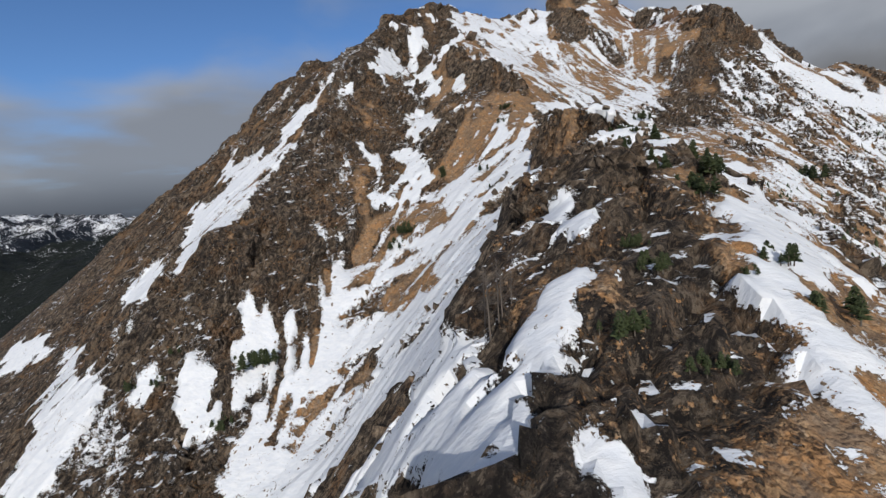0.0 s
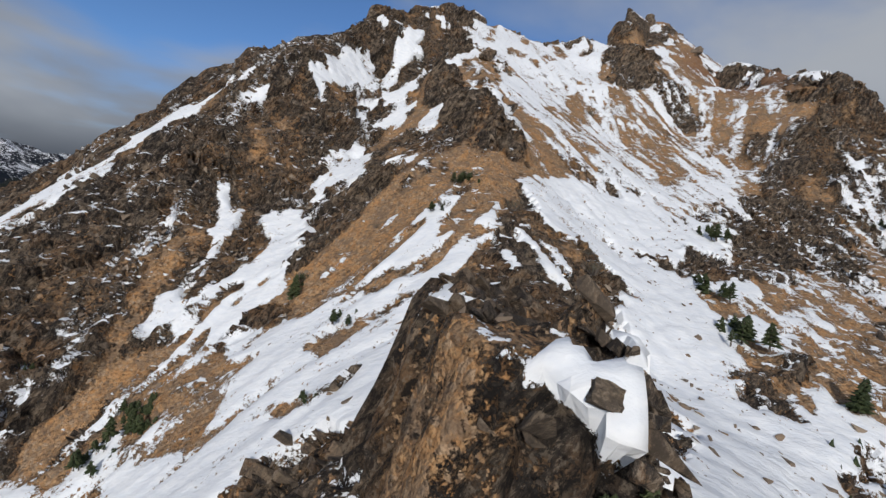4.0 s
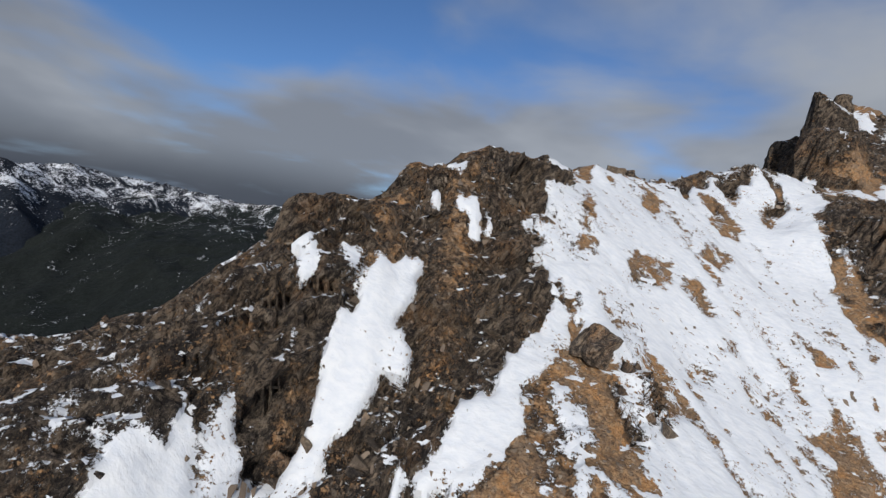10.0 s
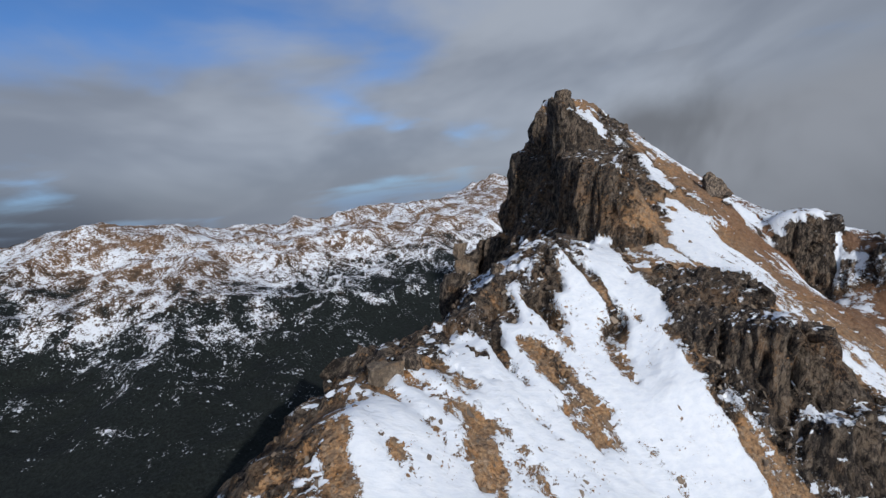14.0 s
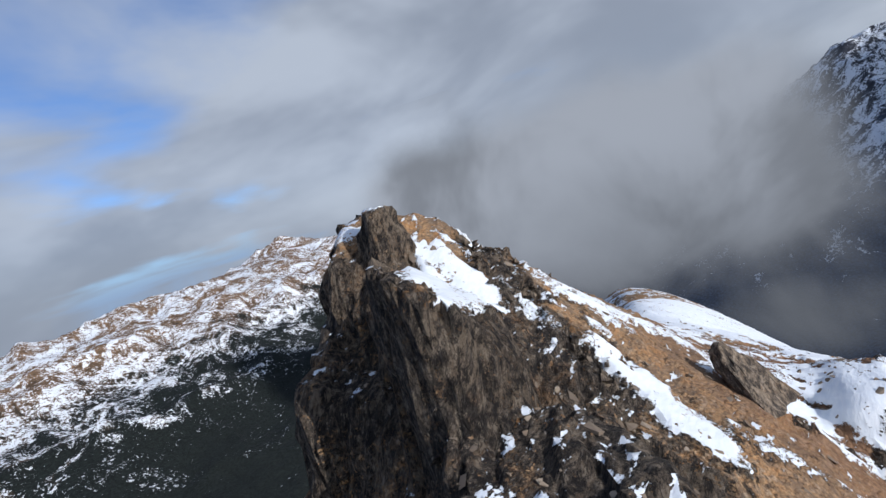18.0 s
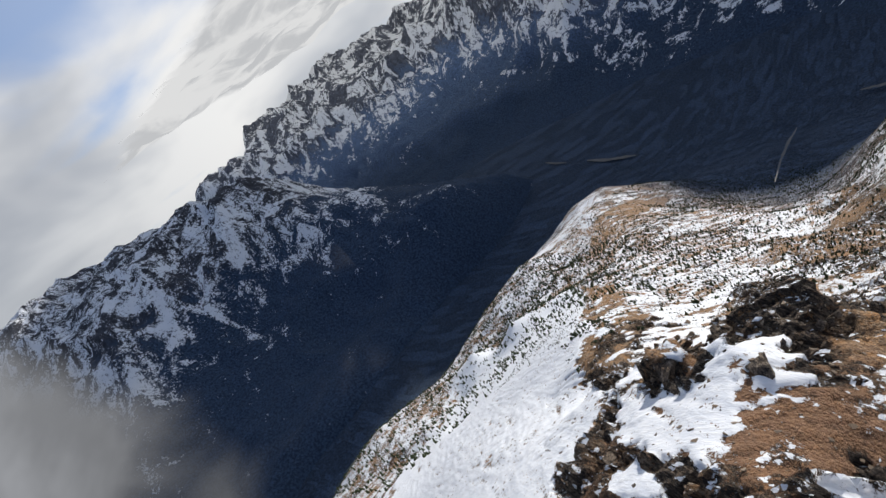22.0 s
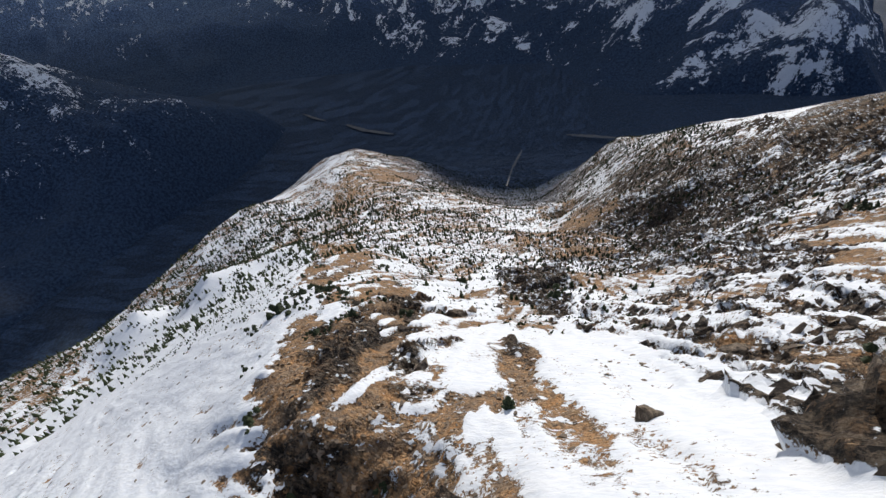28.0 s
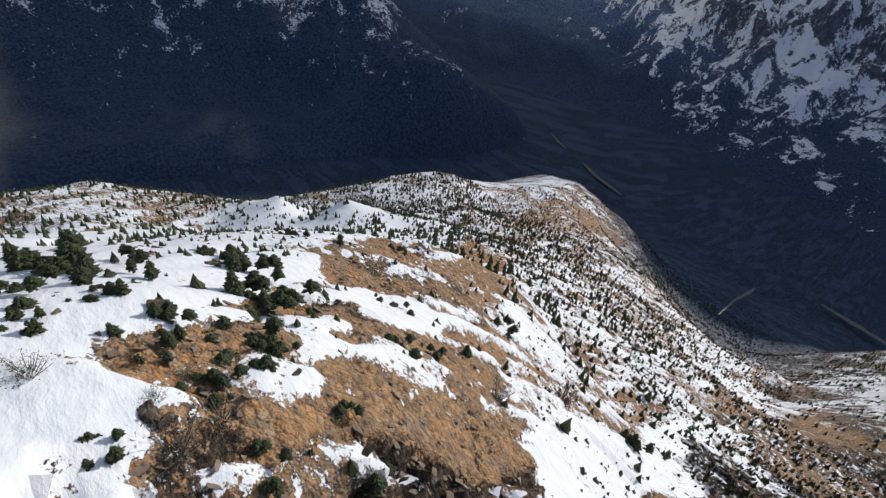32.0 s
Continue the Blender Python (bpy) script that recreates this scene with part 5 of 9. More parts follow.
cover("scree", 0.8, (35, 224.25), (39.5, 227.25), (38.5, 222.5), (34.5, 219.5))
cover("scree", 0.8, (33, 206), (37, 205.75), (41.5, 205.5), (39, 203.5), (35, 202.75))
cover("scree", 0.8, (44, 212.75), (48, 213), (47, 208.5), (44, 209))
cover("scree", 0.8, (47, 208.5), (47, 206.75), (44.75, 203.5), (42.75, 203.25))
cover("scree", 0.8, (14.5, 207.75), (18.5, 210), (19, 207.25), (14.75, 204.25))
cover("rock", 0.7, (17.25, 190.75), (23, 197.25), (24.75, 194.75), (26.25, 191), (25.75, 187.5), (21.25, 184.25), (19.75, 186.75), (17.75, 188.25))
cover("scree", 0.8, (16, 220.25), (18.75, 222.25), (17.5, 215.5), (15.25, 214.75))
cover("scree", 0.8, (15.5, 213.25), (20, 213.5), (18, 209.5), (15, 208), (15.5, 210.5))
cover("scree", 0.8, (23.5, 216.5), (28, 213.75), (31.75, 216.25), (33.5, 214.25), (33, 210), (29, 210.75), (24.25, 210.75), (22.5, 213))
cover("scree", 0.8, (35.75, 226.25), (40.5, 227), (37.5, 220.75), (34.5, 221))
cover("scree", 0.8, (45.25, 214), (51.25, 212.75), (46.25, 209.25), (44.5, 210.75))
cover("scree", 0.8, (39, 243), (44.75, 238), (42.25, 231.5), (39.25, 235))
cover("rock", 0.3, (88.75, 283.75), (71.75, 257.5), (76.25, 257.75), (73.25, 256), (93.5, 261), (69, 254.75), (69, 256.25), (70.75, 259.25), (75.25, 267.25))
cover("snow", 0.8, (84, 288.25), (84.25, 281.75), (77.75, 270.75), (73.25, 264.75), (70, 260.5), (69.25, 257.75), (69, 256.25), (69, 254.75), (68.5, 255.25), (69, 257.25), (69.25, 259.75), (71.75, 264.25), (76, 272), (77.75, 277.25), (79, 281.25))
cover("rock", 0.7, (-42.25, 178.75), (-36, 182.25), (-23.5, 176.5), (-20.25, 175.25), (-18.75, 179), (-17.25, 183.5), (-17.25, 192), (-12.25, 192.5), (-12, 188), (-13, 185), (-14, 179), (-16, 169.75), (-20.75, 163))
cover("rock", 0.8, (-7, 201.25), (-5.25, 203.75), (-1.25, 212.25), (7.75, 214.75), (7.75, 206.25), (9, 202.25), (7, 196.75), (10, 196.25), (8.5, 192.5), (-0.5, 189.25), (-2, 193.75), (-6, 193.25), (-7, 190.25), (-7.75, 191.75), (-7.5, 196.25))
cover("rock", 0.8, (73.25, 277), (86.25, 288), (67.5, 256.75), (69.25, 252.75), (73.25, 251.5), (60.5, 260.75))
cover("snow", 0.8, (-6.5, 203.25), (-4.25, 204.5), (-3.25, 204.5), (-3.25, 203.5), (-1.75, 203.25), (-1.75, 202.25), (-4.25, 201.5), (-5.25, 203.25))
cover("snow", 0.9, (-6, 192.25), (-2, 194.25), (-2.25, 193.25), (-2.75, 188.5), (-5.5, 187.75))
cover("rock", 0.9, (128, 208.25), (130.75, 143.5), (120.25, 216.5), (116.25, 218), (110.25, 215.25), (111.25, 220.5), (117.25, 224), (120, 230.5), (122.75, 225.75), (126.75, 230), (129, 226.5), (129.75, 221.75))
cover("rock", 0.8, (143, 200.75), (134.25, 223), (131.75, 224.75), (132, 228), (133.75, 231.25), (136.25, 232.75), (141.5, 232.25), (144, 228.75), (139.75, 226.25))
cover("snow", 0.8, (131.5, 229), (126.75, 230), (123, 231.5), (121, 234.25), (120.5, 238.25), (121.75, 242.25), (128, 238.25), (131.25, 235.75), (137.25, 236.75), (139.25, 238.75), (140.5, 232.75), (133.75, 232.25))
cover("mixed", 0.5, (101, -296.75), (46, -137.75), (33.25, 13.5), (68.25, 105.75), (86.25, 77.75), (103.25, 28.5), (125.5, -146.75))
cover("mixed", 0.5, (103.25, 28.5), (87.75, 82.75), (71.25, 112.5), (89.25, 175), (116.75, 217.5), (120, 214.5))
cover("snow", 0.62, (204.25, 177.75), (208.75, 173.75), (202.25, 172.5), (197.5, 170.5), (192.5, 169.75), (190, 171), (188, 171.75), (186, 170.75), (182.5, 170.25), (184, 171.5), (184, 173), (185, 173.25))
cover("scree", 0.7, (188, 171.75), (188, 171), (186, 170), (184.5, 169.75), (185, 170.75), (186.5, 170.75))
cover("mixed", 0.60, (23.25, 64.5), (29, 62.5), (103, 149), (24.25, 40.25), (22.5, 40.25), (22.75, 45), (20.5, 47), (18.5, 48.75))
cover("rock", 0.9, (178, 195.5), (183.75, 192.75), (187.25, 187.25), (184.25, 182.25), (180.5, 175.25), (176, 177.75), (173.5, 182.5), (171.5, 182.75), (169.25, 189), (167.75, 193.75), (167.25, 196.25), (167.5, 197.25))
cover("snow", 0.85, (166.25, 194.25), (167, 192.25), (167.25, 189.25), (169.75, 182.75), (172, 176.25), (173.75, 169.25), (171.25, 168.75), (169.75, 162.5), (167.5, 173), (167, 182.5), (166, 187.75), (165.5, 192))
cover("snow", 0.85, (127, 227.5), (122.75, 228), (121.75, 233.25), (123.75, 236.5), (130.25, 235.75), (129.75, 230))
cover("snow", 0.8, (121.25, 223.25), (119.5, 223), (119.25, 227.25), (118.5, 230.5), (120, 232), (121.5, 226))
cover("rock", 1.0, (112.75, 209.25), (124, 206.25), (131.25, 211.75), (136.5, 219.25), (131, 223), (123.75, 224.25), (116.25, 222.75), (111.25, 216.25))
cover("snow", 0.7, (120, 221.25), (125.5, 223.25), (126.75, 226.75), (121, 226.5))
cover("snow", 0.85, (-24.25, 150.25), (-29.75, 144), (-40.25, 126.75), (-48.5, 122.5), (-58.75, 130.75), (-59.5, 112.25), (-51.75, 93.5), (-47.5, 92.75), (-48.75, 108.5), (-42, 120.75), (-28, 132.25))
cover("snow", 0.6, (-65.5, 154.25), (-70, 147.5), (-57.25, 142))
cover("snow", 0.8, (-70, 116.25), (-80.5, 122.5), (-80.75, 114.5), (-60, 95.5))
cover("snow", 0.8, (-119.75, 122.75), (-110, 122), (-99.75, 117.5), (-102.25, 112.25), (-112.5, 115))
cover("snow", 0.8, (-92.75, 112.25), (-81.5, 103.75), (-67.5, 85.25), (-65.75, 76.25), (-61.75, 68.25), (-63.75, 66.25), (-68.75, 75.25), (-87, 94.5), (-84.5, 99.75))
cover("snow", 0.8, (-49.75, 76), (-43, 75), (-38.75, 76.75), (-39.5, 72), (-36, 66.25), (-38, 63.75), (-40, 69.5), (-42.5, 73.25), (-48.75, 71.75))
cover("snow", 0.8, (-35, 82.5), (-29, 83), (-29, 77.25), (-34.75, 70.5), (-36, 67.25), (-36.75, 71.25), (-33.75, 77.5))
cover("mixed", 0.72, (142.75, 75.75), (117, 76.25), (81.75, 114.75), (108.75, 174.75), (125.5, 181.5), (136.5, 176.25), (143.75, 159.75))
cover("snow", 0.72, (148.75, 165.75), (136.5, 176.25), (130.25, 185.25), (128.75, 192.25), (130.75, 193.5), (139, 193.25), (145.75, 186.75))
cover("rock", 0.9, (28, -43.5), (22.75, -22.5), (45.25, 29.75), (47.5, -5.75), (56.5, -4.5), (47.25, -50))
cover("rock", 0.8, (52.75, -46.25), (64.5, -57.5), (87.5, -68.75), (103.75, -91), (93.5, -44.75), (73.25, -26.5), (58.75, -23))
cover("mixed", 0.45, (95.5, -27), (65.25, -4.75), (51, 45.75), (74.75, 100.25), (94.25, 61.5), (108, 21))
cover("rock", 0.9, (-44.25, 189.75), (-19.75, 192), (-19, 176.75), (-42.75, 173.75))
cover("rock", 0.95, (109.5, 142.25), (137.5, 144), (107.25, 119.5), (99, 119.5), (102.75, 133))
cover("rock", 0.95, (82.5, 133.25), (92.75, 138.25), (28.25, 38.5), (23.75, 30.75), (23.25, 32.75), (26.75, 41))
cover("rock", 0.95, (86.75, 107.25), (98, 110.5), (26.75, 30.25), (25.25, 30.25))
cover("rock", 0.9, (122, 201.5), (146.5, 192.5), (108, 175.75))
cover("rock", 0.8, (127.75, 152.75), (112.25, 148.5), (115, 168.75), (128, 175))
cover("rock", 0.8, (102, 84.75), (95.25, 130.25), (109.75, 153.5), (111.75, 135))
cover("rock", 0.8, (5, -84.75), (49.75, -51.75), (48, 10.5), (25.75, -3), (5.5, -35.5))
cover("mixed", 0.5, (108.5, 252.75), (110, 246.5), (89.5, 234.5), (88.75, 241.25), (89, 249.25), (90.25, 259))
cover("snow", 0.85, (5.5, 52.75), (8.25, 50.25), (10.5, 49.5), (12, 48.75), (13, 49), (13, 48.5), (12, 48), (11, 47.75), (10.25, 47.75))
cover("snow", 0.8, (13.5, 47.5), (14, 47.5), (13.75, 46.75), (13.25, 46.25), (12.5, 46.5), (13, 47.25))
cover("snow", 0.75, (17.75, 50), (22, 56.25), (19.5, 48), (19.5, 47), (18.5, 46.5), (18.25, 47.5), (17.5, 48.5))
cover("snow", 0.75, (20.5, 46.75), (21.75, 47.75), (21, 45.5), (20.5, 43.75), (19.5, 44))


# stones and small scree tongues that show through the snow
SPOTS = smooth(streaks(0.9, 1.6, 15), 0.62, 1.0) * smooth(fractal(X, Y, 16.0, 3, 63), -0.25, 0.25) * (1 - smooth(-Z, 60, 120))
SNOW = SNOW - 0.85 * SPOTS * smooth(SNOW, 0.0, 0.3) * CORE
# patches placed to fit the camera's views, west slope to spur
cover("rock", 0.7, (9.5, 46), (7.5, 42.5), (3.5, 32.5), (2, 34.5), (4.5, 26), (5.5, 25.5), (7.5, 26.5), (8.5, 29), (10.5, 31), (10, 38.5))
cover("rock", 0.6, (42, 154), (60.5, 176.5), (28.5, 54.5), (18.5, 28.5), (16, 21), (13, 15), (7.5, 15), (6.5, 19.5), (8, 24), (11, 30.5), (10.5, 46), (27.5, 119))
cover("rock", 0.6, (-29.5, 157.5), (-23, 137), (-24.5, 125), (-24.5, 107.5), (-26.5, 93), (-34.5, 83.5), (-36.5, 84), (-36.5, 94.5), (-36.5, 114))
cover("rock", 0.6, (-81.5, 157.5), (-48, 89), (-35.5, 83), (-36, 76.5), (-50, 76.5), (-111, 112))
cover("snow", 0.85, (-31, 157), (-34, 142.5), (-38.5, 132.5), (-44.5, 117), (-44, 98.5), (-48, 89), (-50.5, 91), (-66.5, 126.5), (-73.5, 140), (-57.5, 130), (-67, 151), (-46, 135), (-39, 147.5))
cover("snow", 0.85, (19.5, 106.5), (24.5, 113), (17.5, 89.5), (9.5, 47.5), (7.5, 53), (5, 50), (2, 36), (-0.5, 41.5), (-5, 50), (-11, 54), (-15.5, 54.5), (-34.5, 62), (-31, 68), (-26.5, 75), (-22, 81.5), (-20, 85.5), (-22, 93), (-21.5, 101.5), (-11.5, 103), (-1.5, 108), (8, 107), (13.5, 108))
cover("scree", 0.8, (-19, 85.5), (-12.5, 88.5), (-1.5, 82), (-3.5, 78), (-10, 82.5), (-16.5, 82.5))
cover("scree", 0.8, (-17, 75.5), (-9, 74), (-10.5, 69), (-14.5, 70))
cover("scree", 0.8, (-26.5, 69), (-20.5, 73), (-16.5, 73), (-21.5, 70), (-26.5, 66), (-28.5, 65))
cover("scree", 0.7, (-8.5, 89.5), (1.5, 84), (-0.5, 80), (-8, 87))
cover("snow", 0.95, (10.5, 31), (10.5, 29.5), (7.5, 24), (7, 22.5), (5.5, 24), (5, 25.5), (6.5, 25.5), (8, 27.5))
cover("snow", 0.9, (10, 38.5), (12.5, 45), (12, 39.5), (10.5, 35))
cover("snow", 0.9, (6, 28), (7.5, 33.5), (7.5, 31.5), (7, 27.5))
cover("snow", 1, (-6, 40), (-2.5, 35.5), (4, 24.5), (3.5, 19.5), (3, 18), (1.5, 19.5), (-1.5, 25), (-10.5, 46.5))
cover("snow", 1, (6.5, 17.5), (7.5, 17.5), (8, 16.5), (7.5, 15), (6, 15.5))
cover("snow", 0.9, (4.5, 17.5), (6, 17), (5.5, 16.5), (5, 17))
cover("snow", 0.9, (-67.5, 75), (-81, 94.5), (-93.5, 113.5), (-79, 100.5), (-69.5, 85.5), (-62, 80.5), (-55.5, 73), (-59, 69.5), (-61, 66), (-63.5, 66), (-64.5, 70.5))
cover("snow", 0.9, (-122, 124), (-120, 127.5), (-102.5, 119.5), (-102, 116), (-111.5, 116.5))
cover("snow", 0.85, (-82.5, 122.5), (-71, 117.5), (-54.5, 88), (-78.5, 114.5))
cover("snow", 0.9, (-35.5, 84), (-27.5, 83), (-28, 78.5), (-36, 77), (-33.5, 80.5))
cover("snow", 0.85, (-42, 75), (-37.5, 76), (-37, 71.5), (-36, 66.5), (-37, 63.5), (-39.5, 62.5), (-38, 68), (-42, 73))
cover("snow", 0.8, (62, 94), (66.5, 86), (26, 30.5), (19.5, 25.5), (18, 22.5), (18, 20.5), (17, 18), (16, 16.5), (16.5, 18.5), (16.5, 20.5), (18.5, 24), (16, 24), (18, 27), (21, 29))
cover("rock", 0.9, (26, 127), (35, 139.5), (46, 140.5), (50.5, 122.5), (46, 115), (27.5, 74), (27, 72.5), (24, 74.5), (24.5, 69.5), (29.5, 71), (27.5, 64), (17.5, 71), (19.5, 72), (21.5, 67.5), (22.5, 74), (21, 78), (20, 102.5), (24, 110.5))
cover("rock", 0.7, (19.5, 104.5), (24, 110.5), (22, 74.5), (22, 73.5), (19, 78.5), (15.5, 74.5), (12, 75.5), (13.5, 79), (16.5, 86), (19.5, 82))
cover("snow", 0.85, (18.5, 116.5), (24, 115), (21.5, 107.5), (18.5, 100), (17.5, 92), (16.5, 86), (13, 87.5), (11, 83), (7, 80.5), (-8, 88.5), (-5.5, 91), (0, 93.5), (2.5, 97), (9, 96.5), (13, 98.5), (12, 103.5), (16.5, 104))
cover("snow", 0.9, (24, 74.5), (26, 73.5), (26.5, 72.5), (28.5, 72.5), (42.5, 101.5), (28.5, 72), (28, 71), (26, 72), (25, 73.5))
cover("snow", 0.9, (48, 116), (51.5, 118.5), (49, 103), (41.5, 92), (43.5, 101), (27.5, 73.5))
cover("snow", 0.9, (26, 74.5), (36, 115), (38, 114.5), (26.5, 74))
cover("snow", 0.95, (30.5, 71), (42.5, 89), (39.5, 83), (54, 95.5), (49, 88), (51.5, 86.5), (50, 84.5), (27.5, 64), (28.5, 67))
cover("rock", 0.9, (48.5, 102), (57.5, 102.5), (54.5, 97), (45.5, 88.5), (38.5, 85.5), (46, 99.5))
cover("rock", 0.9, (24, 122.5), (33, 138.5), (45, 141), (50, 126), (46.5, 112.5), (28.5, 73), (25, 74), (24, 74), (24.5, 70), (27, 70), (30, 71), (27.5, 64), (21.5, 65), (22, 74.5), (20.5, 81))
cover("snow", 1, (24, 74.5), (26.5, 73), (27.5, 72), (27.5, 70.5), (26, 71.5), (25.5, 73), (24.5, 73.5))
cover("snow", 1, (27.5, 74.5), (49.5, 120.5), (51, 103.5), (47.5, 96.5), (37.5, 87), (43, 100.5), (27.5, 72), (26.5, 73))
cover("snow", 1, (36.5, 85.5), (52, 92), (62, 100.5), (50, 84.5), (27.5, 64))
cover("snow", 0.9, (26.5, 68.5), (27, 68), (26, 64), (25.5, 64))
cover("rock", 0.8, (47, 101), (57, 102.5), (55, 97.5), (43.5, 87), (38.5, 85.5))
cover("scree", 0.9, (-25.5, 94.5), (-25, 97.5), (-20, 102), (-15, 106.5), (-7, 108), (2.5, 101), (1, 98), (4, 93.5), (1.5, 92.5), (-9.5, 97.5), (-11.5, 95), (-21.5, 97), (-22, 95), (-24.5, 93.5))
cover("scree", 0.9, (-18, 91), (-13.5, 93.5), (-6.5, 93.5), (-3, 90.5), (-10, 91), (-13, 89.5), (-17.5, 90))
cover("rock", 0.7, (7, 85.5), (9.5, 87.5), (13.5, 88.5), (19.5, 82), (21, 77), (20, 77.5), (17, 79.5), (15, 75), (12, 75.5), (8, 83))
cover("scree", 0.8, (-1.5, 86.5), (4, 86), (7.5, 85.5), (8.5, 81), (5, 81), (-0.5, 85))
cover("snow", 0.95, (3, 95.5), (11, 96), (18, 99.5), (20.5, 81.5), (19.5, 81), (14, 89.5), (9, 88.5), (7.5, 85.5), (-1.5, 86.5), (-12.5, 89.5), (-2.5, 89.5), (3.5, 90))
cover("scree", 0.8, (7.5, 92.5), (11, 93.5), (14, 93), (12.5, 89.5))
cover("scree", 0.8, (6.5, 100.5), (12.5, 100.5), (17, 103), (17.5, 100.5), (13, 98.5), (10, 97))
cover("rock", 0.9, (11.5, 72), (16.5, 67.5), (20.5, 64.5), (22.5, 62.5), (22, 60), (20, 58), (10.5, 67.5))
cover("snow", 1, (24, 75), (26, 74), (27.5, 73), (28, 71.5), (26, 72), (24.5, 74))
cover("snow", 1, (44.5, 130.5), (49, 116), (59.5, 115), (49, 106.5), (46, 108), (27.5, 73))
cover("snow", 1, (22.5, 68.5), (23, 67), (25, 65), (26.5, 63), (27, 61.5), (27, 60), (25.5, 57), (21.5, 57.5), (22, 59), (23.5, 61), (23, 62.5), (22, 64), (23, 64.5), (23, 65.5))
cover("snow", 1, (43.5, 101), (47.5, 100), (56.5, 103), (51, 94), (48.5, 87), (46, 79.5), (30, 60), (28.5, 59.5), (28.5, 61.5), (27.5, 63))
cover("snow", 1, (28.5, 59), (31, 61), (44.5, 73.5), (42.5, 71), (27, 57))
cover("snow", 1, (56.5, 102.5), (67, 106.5), (69.5, 104), (65.5, 98.5), (59.5, 99))
cover("rock", 0.9, (47.5, 86.5), (57, 97), (62, 95), (53, 84), (46, 79.5), (31.5, 63))
cover("rock", 0.8, (47.5, 105.5), (62.5, 114.5), (57.5, 106), (50, 101), (45.5, 100))
cover("rock", 0.8, (27, 60.5), (28, 59), (27, 57), (25.5, 57))
cover("rock", 0.8, (23.5, 59.5), (24.5, 59.5), (23.5, 57), (23, 58.5))
cover("snow", 1, (20.5, 74), (22, 64.5), (21, 58), (20, 51.5), (19, 48.5), (19, 52.5), (21, 62.5))
cover("snow", 1, (26, 74.5), (28, 73.5), (54, 120.5), (28, 63.5), (25.5, 64.5))
cover("snow", 1, (25, 64.5), (28.5, 63), (26.5, 59), (57.5, 107), (28.5, 56), (24.5, 51.5), (24, 52.5), (25, 56), (22.5, 53), (21, 51), (23, 59.5))
cover("snow", 1, (23, 51), (23, 48.5), (21.5, 45), (22, 44), (21, 42.5), (20, 42), (19.5, 40), (19, 40), (20, 42), (19.5, 43))
cover("snow", 0.9, (19, 47), (19, 45), (18.5, 44.5), (18.5, 45.5))
cover("snow", 1, (62, 98.5), (69, 98.5), (92.5, 120.5), (78, 102), (68, 97))
cover("snow", 1, (59.5, 85), (63.5, 85), (27.5, 45), (27, 45.5))
cover("snow", 0.9, (22, 42.5), (22, 41), (21.5, 40.5))
cover("rock", 1, (104, 176.5), (122, 199), (147, 186.5), (126, 158), (111.5, 162))
cover("rock", 0.9, (22, 74), (16, 40), (19, 40), (17, 31.5), (17, 28.5), (13.5, 21), (7.5, 22), (9, 25.5), (11, 29.5), (12.5, 40))
cover("rock", 0.8, (3.5, 37.5), (8.5, 41.5), (11, 35), (10, 30.5), (7, 27), (4.5, 28.5))
cover("snow", 1, (60, 92.5), (63, 87.5), (27, 36), (21, 28), (20.5, 25.5), (19, 24), (17.5, 24), (18, 26), (20.5, 31), (24, 37.5))
cover("snow", 1, (6, 25), (9, 27.5), (11.5, 33), (10, 28.5), (8, 24.5), (7, 24))
cover("snow", 0.9, (10, 40.5), (13, 45), (11.5, 36))
cover("scree", 0.8, (-18, 86), (-11.5, 90), (0, 84), (-0.5, 74.5), (-10.5, 83), (-14.5, 83))
cover("scree", 0.8, (-27, 68), (-24.5, 73.5), (-9, 73.5), (-11.5, 69.5), (-17.5, 70.5), (-22.5, 65.5))
cover("rock", 1, (112, 194), (125.5, 201.5), (141.5, 181), (124, 158.5), (113, 160), (102.5, 170), (105, 181))
cover("rock", 0.6, (-33, 147), (-14.5, 151), (-4.5, 132.5), (-7.5, 129.5), (-10, 118.5), (-12.5, 112))
cover("scree", 0.9, (-11, 110.5), (-7, 115.5), (-2, 118), (-3, 124), (-3, 138), (0.5, 143), (7.5, 145), (9, 155), (22.5, 131), (28, 136.5), (28.5, 134), (26, 124), (26.5, 119), (25, 118), (23.5, 110.5), (22, 107.5), (18.5, 103.5), (-7, 108))
cover("rock", 0.9, (1.5, 114.5), (-2.5, 113.5), (-3, 118.5), (-4.5, 124), (-5.5, 132.5), (-3.5, 136.5), (1, 136), (-2, 152), (0, 151.5), (9.5, 128.5), (8, 122.5), (7, 117.5), (4, 116))
cover("rock", 0.9, (9, 161.5), (12.5, 164.5), (18, 146.5), (24, 135.5), (28, 138), (22.5, 131), (15, 131), (8, 132), (3, 147), (7, 150.5), (15, 144.5), (9.5, 159.5))
cover("snow", 0.9, (-11.5, 111), (-13.5, 115), (-15, 119), (-16.5, 121.5), (-17, 125.5), (-19.5, 130.5), (-17.5, 128.5), (-14.5, 123), (-12, 120), (-11, 114.5), (-12, 112))
cover("snow", 0.9, (-5.5, 114), (-7, 116.5), (-9, 124), (-10, 128.5), (-6.5, 129.5), (-5, 126), (-2, 118.5), (-3, 116))
cover("snow", 0.9, (-8, 108.5), (-6.5, 111.5), (-5.5, 114.5), (2, 112), (6.5, 112.5), (5.5, 110.5), (1, 110.5), (-4, 110), (-5, 108))
